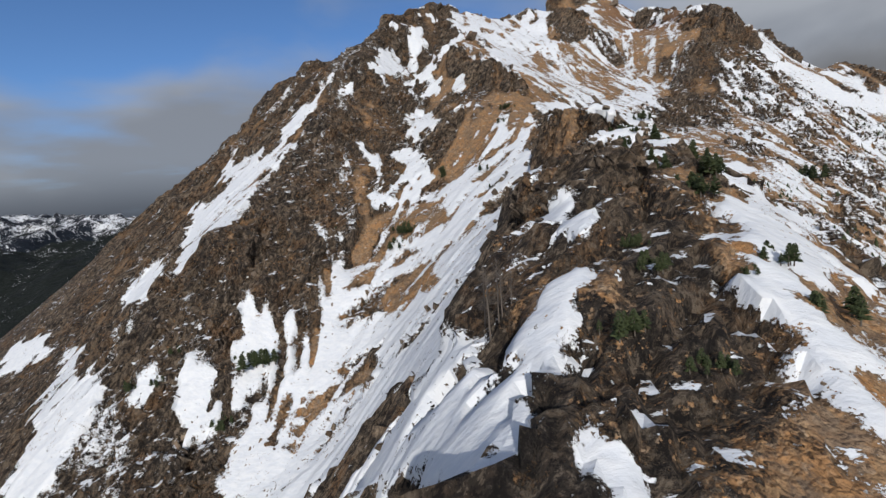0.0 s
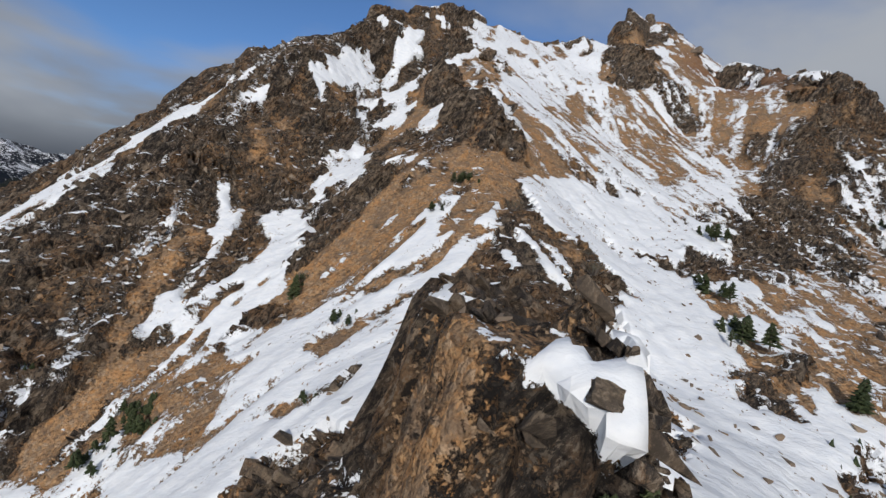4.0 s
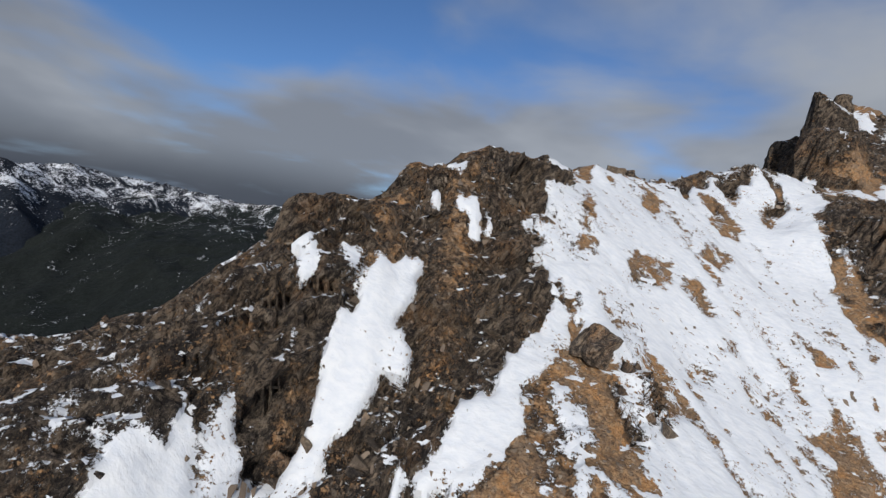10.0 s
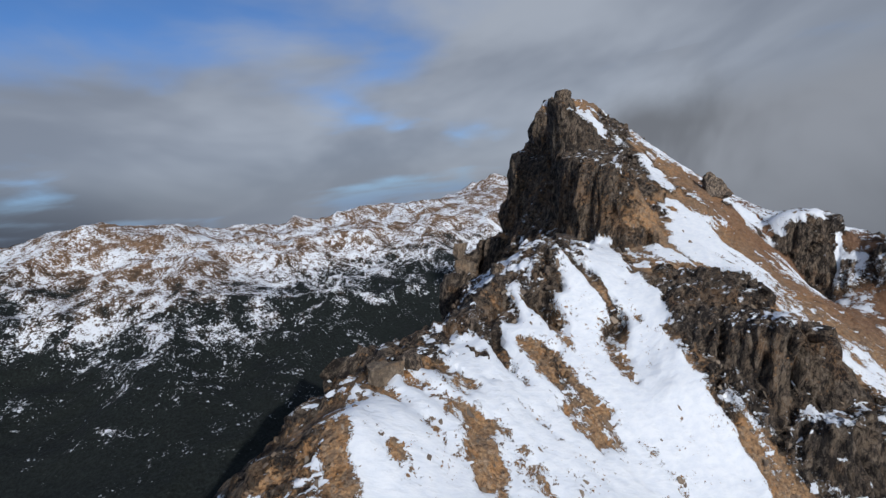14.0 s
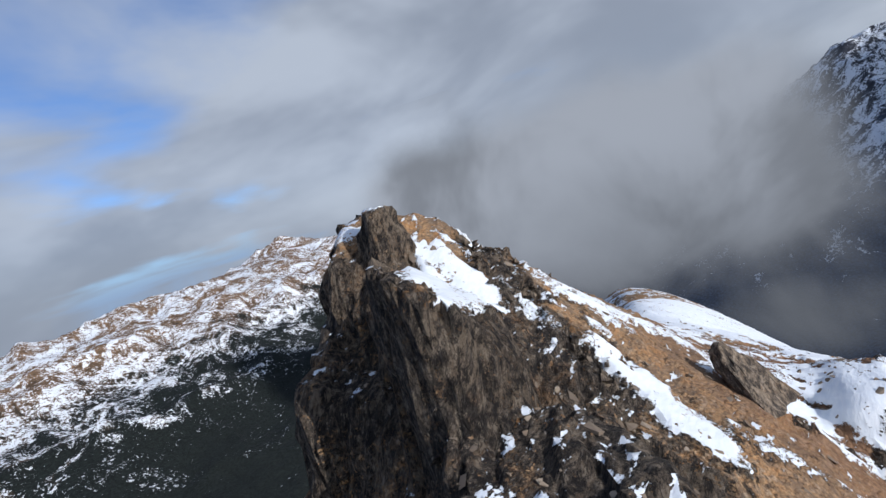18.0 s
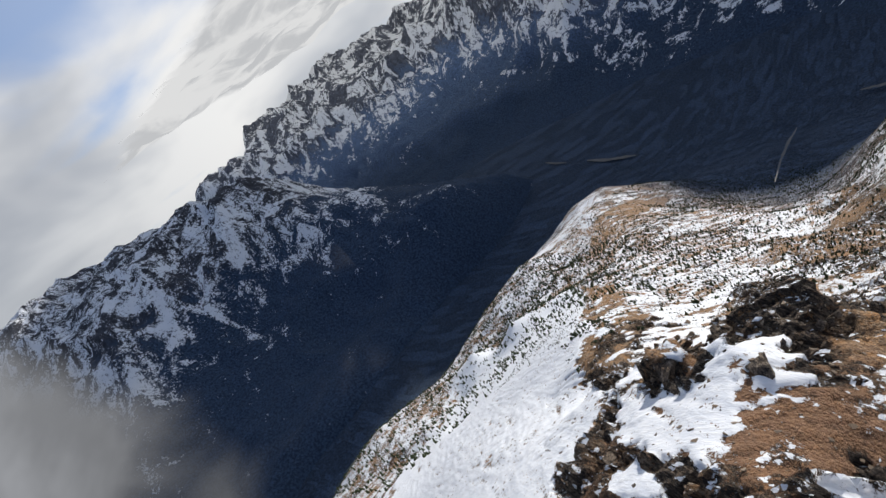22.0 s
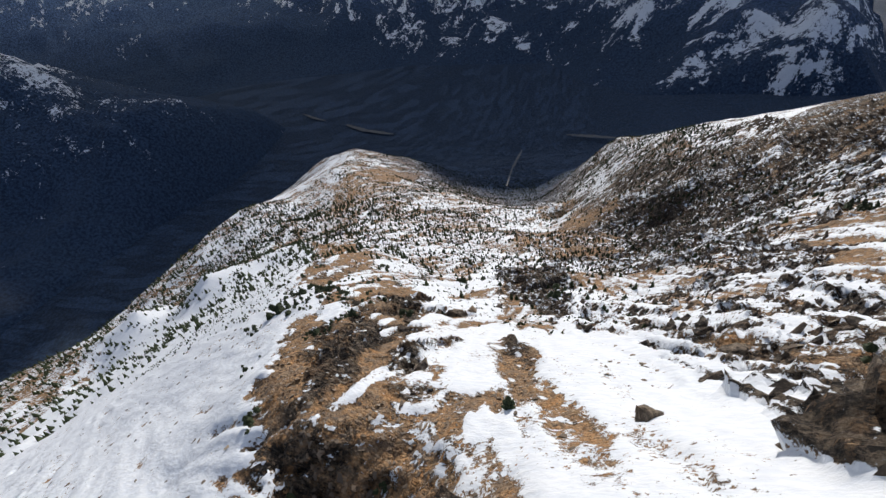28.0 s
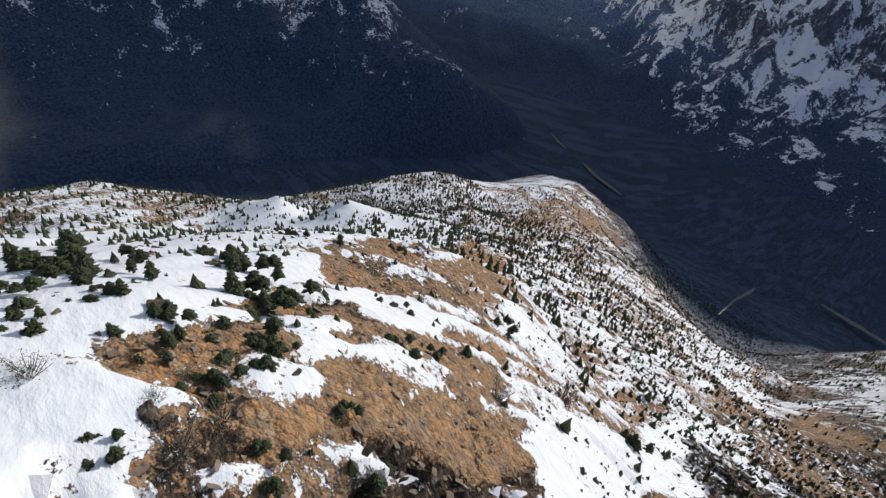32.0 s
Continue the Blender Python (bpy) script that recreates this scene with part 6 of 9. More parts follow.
cover("snow", 0.9, (-4, 137), (-4, 132), (-5, 132), (-6.5, 138), (-7.5, 144.5), (-5, 148.5), (-0.5, 146), (1, 136), (0.5, 134.5))
cover("snow", 0.9, (7.5, 131), (11.5, 129.5), (10.5, 127.5), (9, 128))
cover("snow", 0.85, (10, 114), (11, 116.5), (13, 115.5), (12.5, 113.5))
cover("snow", 0.85, (14, 107.5), (15, 109.5), (16, 113), (19.5, 114), (18, 110.5), (17, 108.5))
cover("snow", 0.8, (14.5, 114.5), (16.5, 115), (20.5, 118.5), (20.5, 117), (18.5, 115))
cover("snow", 0.85, (16, 108), (21.5, 112), (25, 118), (25, 116), (23, 111), (20.5, 110.5), (19, 109))
cover("snow", 0.9, (16.5, 103.5), (18.5, 106), (21.5, 109), (24, 110), (23, 107.5), (21, 104), (19.5, 103.5))
cover("snow", 0.9, (-0.5, 156), (0, 165), (-6, 168.5), (8, 161.5), (9.5, 161), (3.5, 161.5), (3, 155))
cover("snow", 0.9, (8, 148.5), (8.5, 157), (11, 148.5))
cover("rock", 0.9, (24.5, 118.5), (27, 119), (30, 120), (35, 119), (35, 115.5), (32.5, 108.5), (23, 103.5), (23, 106), (24, 110.5), (25, 114.5))
cover("snow", 0.9, (27, 111), (28.5, 112.5), (31.5, 113), (32, 112), (30, 111))
cover("snow", 0.9, (26.5, 105), (28.5, 108), (30, 111), (32.5, 110.5), (31, 107.5))
cover("snow", 0.9, (30, 117), (32.5, 120), (31.5, 118))
cover("snow", 0.8, (30, 120), (33, 121), (31.5, 119.5))
cover("snow", 0.95, (26, 127), (29.5, 135.5), (33, 137.5), (37, 142), (40, 141), (44.5, 149), (52.5, 143.5), (57, 133), (63.5, 129), (60, 123), (41, 114.5), (37, 117), (35, 119.5), (33, 121.5), (28.5, 121), (26.5, 122.5))
cover("scree", 0.7, (27, 152.5), (35.5, 160), (40, 152.5), (41, 148.5), (37, 142), (29.5, 136), (27.5, 135.5))
cover("scree", 0.6, (45.5, 200), (55, 188.5), (63.5, 183.5), (60.5, 162.5), (53, 152.5), (50.5, 164), (47, 176.5))
cover("scree", 0.6, (64, 173.5), (71.5, 176.5), (72, 166.5), (66.5, 157), (61.5, 159.5))
cover("rock", 0.7, (-43.5, 179), (-20, 180.5), (-7, 205.5), (6, 213.5), (9.5, 207.5), (14, 198), (8.5, 186), (5.5, 181), (3, 176), (-0.5, 172), (-2.5, 167.5), (-4, 163), (-18.5, 151.5))
cover("snow", 0.72, (8, 213.5), (21.5, 230.5), (33, 238.5), (41.5, 243), (60, 248), (44.5, 189), (19.5, 167.5), (22, 178.5), (19, 193), (15.5, 199))
cover("snow", 0.95, (-19.5, 155.5), (-18.5, 158.5), (-18, 161.5), (-18.5, 162.5), (-18, 167), (-16.5, 169.5), (-15.5, 173.5), (-13.5, 178.5), (-12.5, 183), (-11.5, 183.5), (-11.5, 182), (-8.5, 182.5), (-7, 184.5), (-6, 188), (-6, 192), (-2, 194.5), (-3, 190), (-3.5, 187), (1, 189), (2, 188), (-2, 185), (-4, 182.5), (-7, 181), (-6, 178.5), (-5, 173.5), (-6.5, 172), (-5.5, 170), (-6, 169.5), (-7, 172.5), (-9, 170), (-9.5, 172.5), (-11.5, 169.5), (-13, 165.5), (-14.5, 161.5), (-15, 159), (-15, 156.5), (-15, 154.5), (-15, 154), (-16, 155), (-17, 154), (-18, 154), (-17, 155.5), (-18.5, 155))
cover("snow", 0.95, (-7.5, 161.5), (-6, 165), (-5, 167.5), (-5.5, 170), (-2.5, 173), (1.5, 176), (2, 178), (5, 184.5), (9, 185.5), (10.5, 187), (11, 184), (7, 180.5), (3.5, 178.5), (4, 175.5), (2, 173.5), (2.5, 171.5), (1, 170), (0.5, 167), (1.5, 164), (0, 163.5), (-2.5, 165.5), (-5, 165.5), (-6.5, 163.5))
cover("snow", 0.9, (9, 186.5), (10.5, 191), (14, 198.5), (14, 196.5), (12, 191.5), (10, 186.5))
cover("scree", 0.9, (1.5, 163.5), (0.5, 167), (2.5, 171.5), (4, 174.5), (4, 178), (7.5, 179.5), (11, 183.5), (10.5, 188), (14.5, 193), (19, 193), (21, 184), (21.5, 178), (20, 171), (20, 168))
cover("rock", 0.8, (9, 160.5), (8, 163), (9, 166), (10.5, 165), (11, 162.5), (11.5, 161.5))
cover("snow", 0.85, (-6, 203.5), (-4, 204.5), (-1.5, 201), (-3.5, 200.5))
cover("snow", 0.8, (-15, 190.5), (-12.5, 188.5), (-14, 187.5))
cover("snow", 0.8, (-9, 192), (-7, 196.5), (-7, 194.5), (-8, 192))
cover("scree", 0.8, (15, 215.5), (18, 221), (19, 214), (16, 211.5))
cover("scree", 0.8, (16.5, 207), (19.5, 209.5), (19.5, 207))
cover("scree", 0.8, (22, 210), (27, 215.5), (30.5, 213), (24, 206.5), (22.5, 208))
cover("scree", 0.8, (29, 212.5), (32.5, 215), (34, 210), (31.5, 207))
cover("scree", 0.8, (27.5, 201.5), (30.5, 202), (29, 199.5))
cover("scree", 0.8, (33, 205.5), (37, 207), (41, 204.5), (38, 203.5), (34.5, 203.5))
cover("scree", 0.8, (34.5, 222.5), (41, 229.5), (41.5, 226), (36, 218.5))
cover("scree", 0.8, (38.5, 201.5), (42.5, 200.5), (43, 198.5), (40, 198.5))
cover("rock", 0.6, (20, 194), (23.5, 196), (27.5, 193.5), (24, 189), (21.5, 189.5))
cover("rock", 0.7, (49.5, 241.5), (56, 243.5), (51.5, 231.5), (48.5, 232))
cover("rock", 0.6, (41.5, 242), (48, 245), (46.5, 240), (42, 238.5))
cover("rock", 0.8, (-1, 212.5), (4.5, 212.5), (8.5, 214.5), (8.5, 212.5), (7.5, 208.5), (9, 204), (9.5, 200.5), (-6.5, 204.5), (-3.5, 208))
cover("snow", 0.85, (9, 215), (18, 228.5), (25.5, 231.5), (38.5, 242.5), (45, 240), (50, 234.5), (51.5, 227), (55, 221), (51, 212.5), (46, 211.5), (45.5, 208.5), (47.5, 204.5), (11, 200.5), (8.5, 204), (8, 209))
cover("snow", 0.95, (-4.5, 207.5), (-3, 205.5), (-3.5, 204), (-3, 203.5), (-3, 202), (-1, 201.5), (-3.5, 200.5), (-3, 200), (-4, 200), (-4.5, 201.5), (-5, 202), (-5, 203.5), (-6, 203), (-5, 204.5))
cover("snow", 0.9, (-2.5, 206.5), (-1, 207.5), (-2, 205.5))
cover("snow", 0.9, (0, 201.5), (1.5, 203.5), (2.5, 202), (2.5, 201), (1, 202))
cover("scree", 0.8, (17.5, 227.5), (16.5, 224), (15, 226.5))
cover("scree", 0.8, (16, 220.5), (17.5, 220.5), (18, 216.5), (16.5, 212), (15, 214.5))
cover("scree", 0.8, (16, 211), (17, 209), (14.5, 203.5), (14.5, 206.5))
cover("scree", 0.8, (18.5, 211), (19, 208.5), (17, 207), (17, 208))
cover("scree", 0.8, (23, 213), (28, 214), (27.5, 210.5), (22.5, 208), (22, 210))
cover("scree", 0.8, (36, 224.5), (39.5, 222.5), (36, 219), (34, 220))
cover("scree", 0.8, (31.5, 214.5), (33, 213), (33.5, 209), (31.5, 208), (29.5, 211))
cover("scree", 0.8, (28, 233), (30, 230), (28, 226), (26.5, 230))
cover("scree", 0.8, (40, 239.5), (44.5, 237.5), (42.5, 230.5), (40.5, 234))
cover("scree", 0.8, (33.5, 206.5), (37.5, 207), (36, 205.5), (32, 204.5))
cover("scree", 0.8, (44, 212), (48.5, 210.5), (48, 208), (44.5, 208.5))
cover("rock", 0.7, (8.5, 203.5), (10, 204.5), (10, 202.5), (8, 200.5))
cover("rock", 0.8, (57, 234), (70, 242), (80, 243.5), (66, 226), (63.5, 221), (57.5, 222.5), (55.5, 229))
cover("rock", 0.8, (56.5, 222), (60.5, 221), (59, 215.5), (55.5, 212), (54, 215))
cover("rock", 0.6, (50.5, 240), (52, 235.5), (50, 230.5), (48, 234))
cover("mixed", 0.45, (45, 252.5), (52.5, 249.5), (66.5, 253), (73, 249), (89, 251.5), (107.5, 253.5), (113.5, 242.5), (64.5, 220), (52, 224), (57, 236), (51, 242))
cover("snow", 0.8, (17.5, 233), (22.5, 233.5), (21.5, 229), (25.5, 232), (25.5, 226), (11, 229), (15, 229))
cover("snow", 0.8, (38, 245), (45.5, 242.5), (44, 239.5), (45, 233.5), (46, 229.5), (44.5, 225.5), (29, 226.5), (31.5, 231), (34.5, 238.5))
cover("scree", 0.8, (28, 233), (31, 232), (28.5, 226.5), (25.5, 226), (25.5, 229))
cover("scree", 0.8, (39, 240.5), (42.5, 239), (43.5, 234), (42.5, 229.5), (39, 228.5), (39, 233))
cover("scree", 0.8, (16, 233), (17.5, 230.5), (16.5, 226), (15.5, 226))
cover("scree", 0.8, (50, 241), (53, 238.5), (51, 232), (49.5, 232.5), (48.5, 235.5))
cover("scree", 0.8, (53, 230), (58, 228), (57.5, 223), (54.5, 224.5), (52.5, 227.5))
cover("snow", 0.85, (49.5, 246), (52, 242.5), (50, 241), (47, 243.5))
cover("snow", 0.85, (54, 240), (56.5, 237), (54.5, 231), (54, 227), (52, 224), (46, 225.5), (47.5, 231.5))
cover("snow", 0.85, (67, 252), (73, 249), (76, 252.5), (75, 243.5), (68, 246.5))
cover("snow", 0.85, (72.5, 253.5), (84.5, 258.5), (82, 248.5), (73, 246))
cover("rock", 0.9, (66.5, 245.5), (73.5, 242), (78.5, 241), (65, 228), (63.5, 227.5), (62, 224), (61, 222), (59, 225), (58, 229.5), (56, 235), (60.5, 243))
cover("rock", 0.9, (61.5, 281), (70.5, 293.5), (84, 292), (94, 285), (95.5, 275), (97.5, 266), (82.5, 258.5))
cover("scree", 0.8, (92.5, 268), (99, 266), (96.5, 260.5), (90, 260), (89, 262.5), (89, 265))
cover("snow", 0.95, (87.5, 290), (91, 290.5), (91, 282.5), (77.5, 273), (73.5, 273.5), (76.5, 278.5))
cover("snow", 0.8, (72.5, 275), (73.5, 273.5), (72.5, 274.5))
cover("snow", 0.9, (92.5, 273), (92.5, 271), (93, 268.5), (89.5, 265), (88.5, 266), (87.5, 269))
cover("snow", 0.95, (85, 264), (86.5, 263.5), (84.5, 261.5), (85.5, 260), (85, 257.5), (81, 258), (80, 259.5), (83.5, 260.5))
cover("snow", 0.85, (92.5, 278), (93.5, 276.5), (91, 275.5))
cover("snow", 0.95, (294.5, 180.5), (338, 135), (307.5, 101.5), (204, 169.5), (171.5, 206), (157, 222.5), (147, 223.5), (146, 235.5), (299.5, 186.5))
cover("scree", 0.7, (252.5, 76), (193.5, 116.5), (163.5, 193), (165, 203.5), (169, 206), (185, 179.5))
cover("rock", 0.9, (137.5, 223), (134.5, 222), (134, 226), (134.5, 228.5), (136, 233), (138.5, 229.5), (141, 225.5), (146, 223.5), (146, 235.5), (142.5, 232), (141, 230))
cover("snow", 0.95, (140.5, 230), (134.5, 231.5), (134, 236.5), (134.5, 239), (144, 236))
cover("snow", 1, (133, 226.5), (127, 229.5), (125, 232), (122.5, 230.5), (122.5, 234.5), (122, 236.5), (124, 239), (128, 237.5), (131.5, 235), (128.5, 233.5), (134, 229))
cover("scree", 1, (122.5, 232.5), (119.5, 231), (117, 229.5), (123.5, 241.5), (125, 241.5), (122, 236), (122.5, 234.5))
cover("scree", 1, (134, 239), (132, 237), (129, 239.5), (129.5, 240))
cover("scree", 0.9, (134, 230), (130, 232.5), (129, 235.5), (132, 233.5))
cover("rock", 1, (106.5, 115), (100.5, 159), (115, 212), (112, 220), (114, 225), (117, 224), (121.5, 225.5), (122, 229), (124, 227.5), (123.5, 223.5), (126, 228.5), (129, 227), (131.5, 224.5), (130, 210), (124.5, 205.5))
cover("snow", 0.9, (152.5, 159.5), (134.5, 209.5), (138.5, 220.5), (142, 217.5), (146.5, 198.5))
cover("mixed", 0.5, (130.5, 210), (132.5, 212), (135, 203.5), (120.5, 158.5))
cover("scree", 0.6, (187, 175.5), (174, 183), (165.5, 193), (166, 200.5), (167.5, 205), (171.5, 203), (185, 184))
cover("scree", 0.6, (166.5, 202), (157, 203.5), (156.5, 207), (162.5, 206))
cover("scree", 0.5, (157.5, 177), (146.5, 196.5), (138.5, 212.5), (138.5, 215), (143, 210.5), (150.5, 195.5))
cover("snow", 0.9, (366, 196), (154, 242), (126.5, 250.5), (134, 266.5), (136.5, 284.5), (163.5, 305.5))
cover("scree", 0.5, (144, 274.5), (135, 262), (128, 253.5), (118.5, 259.5), (132.5, 267))
cover("mixed", 0.45, (137, 275), (117.5, 259), (115, 262.5), (107.5, 261), (115, 277))
cover("rock", 1, (330.5, 185), (250.5, 195.5), (124, 241.5), (117, 240), (115, 243), (123.5, 250.5))
cover("snow", 1, (115.5, 256.5), (114, 245), (109, 254.5), (108.5, 256.5), (114, 261.5))
cover("rock", 1, (78.5, 129.5), (75.5, 135.5), (53, 124), (36.5, 127), (129.5, 223), (132, 222.5), (133.5, 220.5), (132, 213), (130, 209.5))
cover("rock", 1, (132.5, 213), (133.5, 220.5), (133, 223.5), (131, 225.5), (132.5, 227.5), (134.5, 226), (135, 224.5), (135, 223.5), (136, 224.5), (138.5, 222.5), (138.5, 221), (134.5, 212))
cover("snow", 1, (139.5, 221), (138, 224.5), (137.5, 227.5), (142.5, 225.5), (140, 223.5))
cover("snow", 1, (155, 207.5), (143, 218), (142.5, 222), (145, 224), (151.5, 221.5))
cover("rock", 1, (142, 218), (139, 221.5), (139.5, 222.5), (142, 224), (145, 223.5), (143, 222))
cover("rock", 0.9, (167, 206), (163, 208.5), (154, 205.5), (142, 218), (145.5, 218.5), (148.5, 223), (167.5, 211.5))
cover("snow", 0.9, (137.5, 224.5), (137, 225.5), (137.5, 227), (138, 226))
cover("snow", 0.9, (135, 223), (135, 224.5), (135, 225), (135.5, 224.5))
cover("snow", 1, (251.5, 202), (321, 165.5), (382.5, 100.5), (342, 83), (280, 62), (260.5, 77), (206.5, 154.5), (197.5, 174.5), (188, 181), (181, 191.5), (177.5, 196.5), (178.5, 199.5), (173.5, 204.5), (170, 207.5), (190, 211.5))
cover("snow", 0.95, (169, 183), (170, 165.5), (174.5, 117.5), (175, 63), (143.5, 119), (129, 156), (135, 177), (130.5, 189), (131.5, 191), (154.5, 201), (156.5, 199), (162, 198.5), (161.5, 191))
cover("mixed", 0.28, (196.5, -44), (46, -18), (106.5, 142.5), (129, 156), (143.5, 119), (174.5, 36))
cover("scree", 0.8, (249, 98.5), (248, 59.5), (193, 147.5), (184, 169), (185, 177.5), (190, 179), (199, 162.5))
cover("rock", 0.9, (188, 179), (184, 169), (182, 162.5), (178, 158.5), (168, 177.5), (169, 183), (166, 189), (165, 196.5), (166, 201.5), (167.5, 204), (163, 200), (160, 203), (169.5, 207), (172.5, 205), (171, 201.5), (173, 196), (179, 192.5))
cover("scree", 0.9, (172.5, 205), (168.5, 202.5), (165.5, 196), (166, 189), (168, 185.5), (168.5, 188.5), (166.5, 196), (167.5, 199.5), (169.5, 203))
cover("snow", 1, (166.5, 193.5), (165.5, 188.5), (164, 186.5), (164.5, 195), (164.5, 197.5), (166, 201), (166.5, 201), (165.5, 198))
cover("scree", 0.9, (158, 196.5), (153, 193.5), (150, 188.5), (147.5, 194), (147.5, 197.5), (149.5, 199.5), (154.5, 201.5))
cover("scree", 0.9, (161, 200.5), (156.5, 197), (154.5, 200), (155, 201.5), (159, 202.5))
cover("snow", 1, (154.5, 200), (154, 197.5), (151, 197), (149.5, 199.5), (154, 201))
cover("rock", 0.7, (158.5, 173), (153, 179.5), (149.5, 188), (152, 190), (155.5, 184))
cover("scree", 0.8, (162.5, 171), (161, 136), (157.5, 160.5), (161, 173))
cover("scree", 0.8, (168, 177.5), (167, 162), (163, 172))
cover("scree", 0.8, (138, 185), (135.5, 185), (137.5, 189), (139, 188))
cover("rock", 0.9, (134.5, 175.5), (108.5, 136.5), (107, 142.5), (128.5, 183), (131, 183.5), (133.5, 180))
cover("snow", 1, (132, 179.5), (118.5, 153), (115.5, 154), (128, 181), (130, 183.5))
cover("rock", 0.7, (165, 196.5), (162, 195.5), (159, 194.5), (160, 197.5), (162.5, 198))
cover("snow", 1, (262, 196.5), (310.5, 170.5), (396, 96.5), (332, 84), (312, 39.5), (284.5, 42), (205, 157), (198, 158.5), (185, 175), (189.5, 175.5), (185.5, 183), (182, 188.5), (178.5, 193.5), (177, 195.5))
cover("rock", 1, (177.5, 193.5), (182, 188.5), (181.5, 184.5), (178, 182.5), (176, 181), (172.5, 181.5), (171, 180), (168.5, 182.5), (168.5, 186), (167.5, 188), (167.5, 190.5), (167, 193), (166, 195.5), (166.5, 197), (171.5, 196), (172.5, 194.5))
cover("snow", 1, (165.5, 195.5), (166.5, 191.5), (167, 187), (168, 182.5), (167, 174.5), (167, 144.5), (163.5, 154.5), (165, 174.5), (164, 177), (161, 166.5), (156, 173), (160, 182.5), (163, 181), (165.5, 184.5), (166, 188.5), (165, 191.5), (165.5, 194))
cover("scree", 0.8, (178, 193), (182.5, 187), (181.5, 184.5), (179, 186.5), (177, 190.5), (175.5, 194))
cover("scree", 1, (167, 197), (167, 195.5), (167.5, 191), (168.5, 187), (168.5, 183.5), (167.5, 184.5), (167, 189), (167, 193), (166, 196), (166.5, 197))
cover("scree", 0.8, (194.5, 165), (278.5, 30), (209, 115.5), (183.5, 156.5), (178.5, 168.5), (178.5, 175), (186.5, 168))
cover("scree", 0.8, (176, 178), (176.5, 172), (172.5, 168), (171, 177.5), (172.5, 179))
cover("rock", 0.9, (165, 191.5), (166, 188), (166, 185), (164, 183.5), (164, 184.5), (163.5, 187.5), (163.5, 190.5), (165, 194))
cover("rock", 0.8, (164.5, 182), (163.5, 178.5), (162, 180.5), (163, 183))
cover("scree", 0.8, (165, 175.5), (164, 168.5), (162.5, 160.5), (161, 169), (163.5, 176.5))
cover("scree", 0.8, (174, 149), (177.5, 107), (166.5, 96.5), (164, 130.5), (171.5, 130))
cover("scree", 0.8, (168, 173), (167, 163), (166.5, 172))
cover("rock", 0.8, (176.5, 172), (181.5, 156), (172.5, 167.5), (168.5, 177), (169, 179.5))
cover("rock", 0.8, (170, 166), (166.5, 161.5), (165, 165.5), (167, 168))
cover("snow", 0.9, (180, 152.5), (185, 129), (179, 58), (170.5, 108.5), (176, 127), (174.5, 156))
cover("snow", 0.9, (169.5, 175), (171, 170), (169.5, 165.5), (168, 171))
cover("snow", 0.9, (177, 175.5), (174, 176.5), (171, 180.5), (169, 182), (170, 182.5))
cover("snow", 0.9, (174.5, 182), (174.5, 180.5), (173, 182))
cover("mixed", 0.55, (247.5, 70), (263.5, -9.5), (217, 3.5), (188.5, 34), (178.5, 132), (181.5, 150.5), (194.5, 139))
cover("mixed", 0.5, (164.5, 145.5), (163.5, 94.5), (142.5, 115), (139, 138), (155.5, 172.5))
cover("mixed", 0.2, (187, -15), (73, -161), (111, 95.5), (139, 138), (148, 68.5), (173.5, 13))
cover("snow", 1, (247.5, 189), (329.5, 165.5), (389.5, 108), (306, 46.5), (283.5, 53.5), (267.5, 102.5), (207.5, 158.5), (199, 159), (193, 167), (189, 172.5), (189, 176.5), (189, 179), (190, 181))
cover("snow", 1, (184.5, 179.5), (188, 178), (188.5, 174), (186.5, 173), (185, 171.5), (183, 170), (182, 170.5), (180, 173), (179.5, 174), (179.5, 176.5), (177.5, 177.5), (177.5, 178.5), (177, 180), (178, 179.5), (178.5, 178.5), (179.5, 178.5), (181, 179.5))
cover("scree", 1, (188, 181), (188, 178.5), (186, 176), (184.5, 175.5), (185.5, 178), (184.5, 179.5), (182, 179.5), (179.5, 178), (176.5, 179.5), (177, 180.5))
cover("scree", 1, (187, 173), (185, 170.5), (182, 168.5), (180, 167), (179.5, 164.5), (177.5, 164.5), (176.5, 169.5), (175, 171.5), (175.5, 175.5), (177, 175), (177, 176.5), (176.5, 178), (176.5, 178.5), (177.5, 177.5), (179.5, 176.5), (179.5, 173), (180, 171), (182, 170.5), (184, 171.5), (185.5, 173.5))
cover("scree", 0.8, (203.5, 157.5), (300.5, 36), (240, 88), (204, 139), (194, 141.5), (194.5, 124.5), (189, 147.5), (190.5, 157), (192.5, 161.5))
cover("snow", 0.9, (187.5, 166.5), (190, 163), (183.5, 166.5), (183, 168.5))
cover("snow", 0.9, (198, 158), (196.5, 150), (191, 155.5), (193, 160.5))
cover("mixed", 0.6, (188, 163), (187.5, 160), (187, 156.5), (183, 161), (180, 167), (182.5, 166.5))
cover("rock", 1, (182.5, 159.5), (183, 153), (178.5, 158), (173.5, 165), (175, 171.5), (176.5, 170), (177, 166), (179.5, 162.5))
cover("snow", 1, (181, 152.5), (183.5, 134), (174.5, 96), (170, 113), (163.5, 119.5), (173, 164.5), (175, 158.5), (177.5, 157.5))
cover("scree", 0.8, (174.5, 150), (175, 128), (169, 118.5), (164.5, 122.5), (170.5, 148))
cover("scree", 0.8, (188.5, 149.5), (186.5, 143), (181.5, 152), (183, 154.5))
cover("mixed", 0.6, (255, 64), (242.5, 29), (212.5, 28), (185.5, 46), (183.5, 134), (186, 146.5), (194, 141.5))
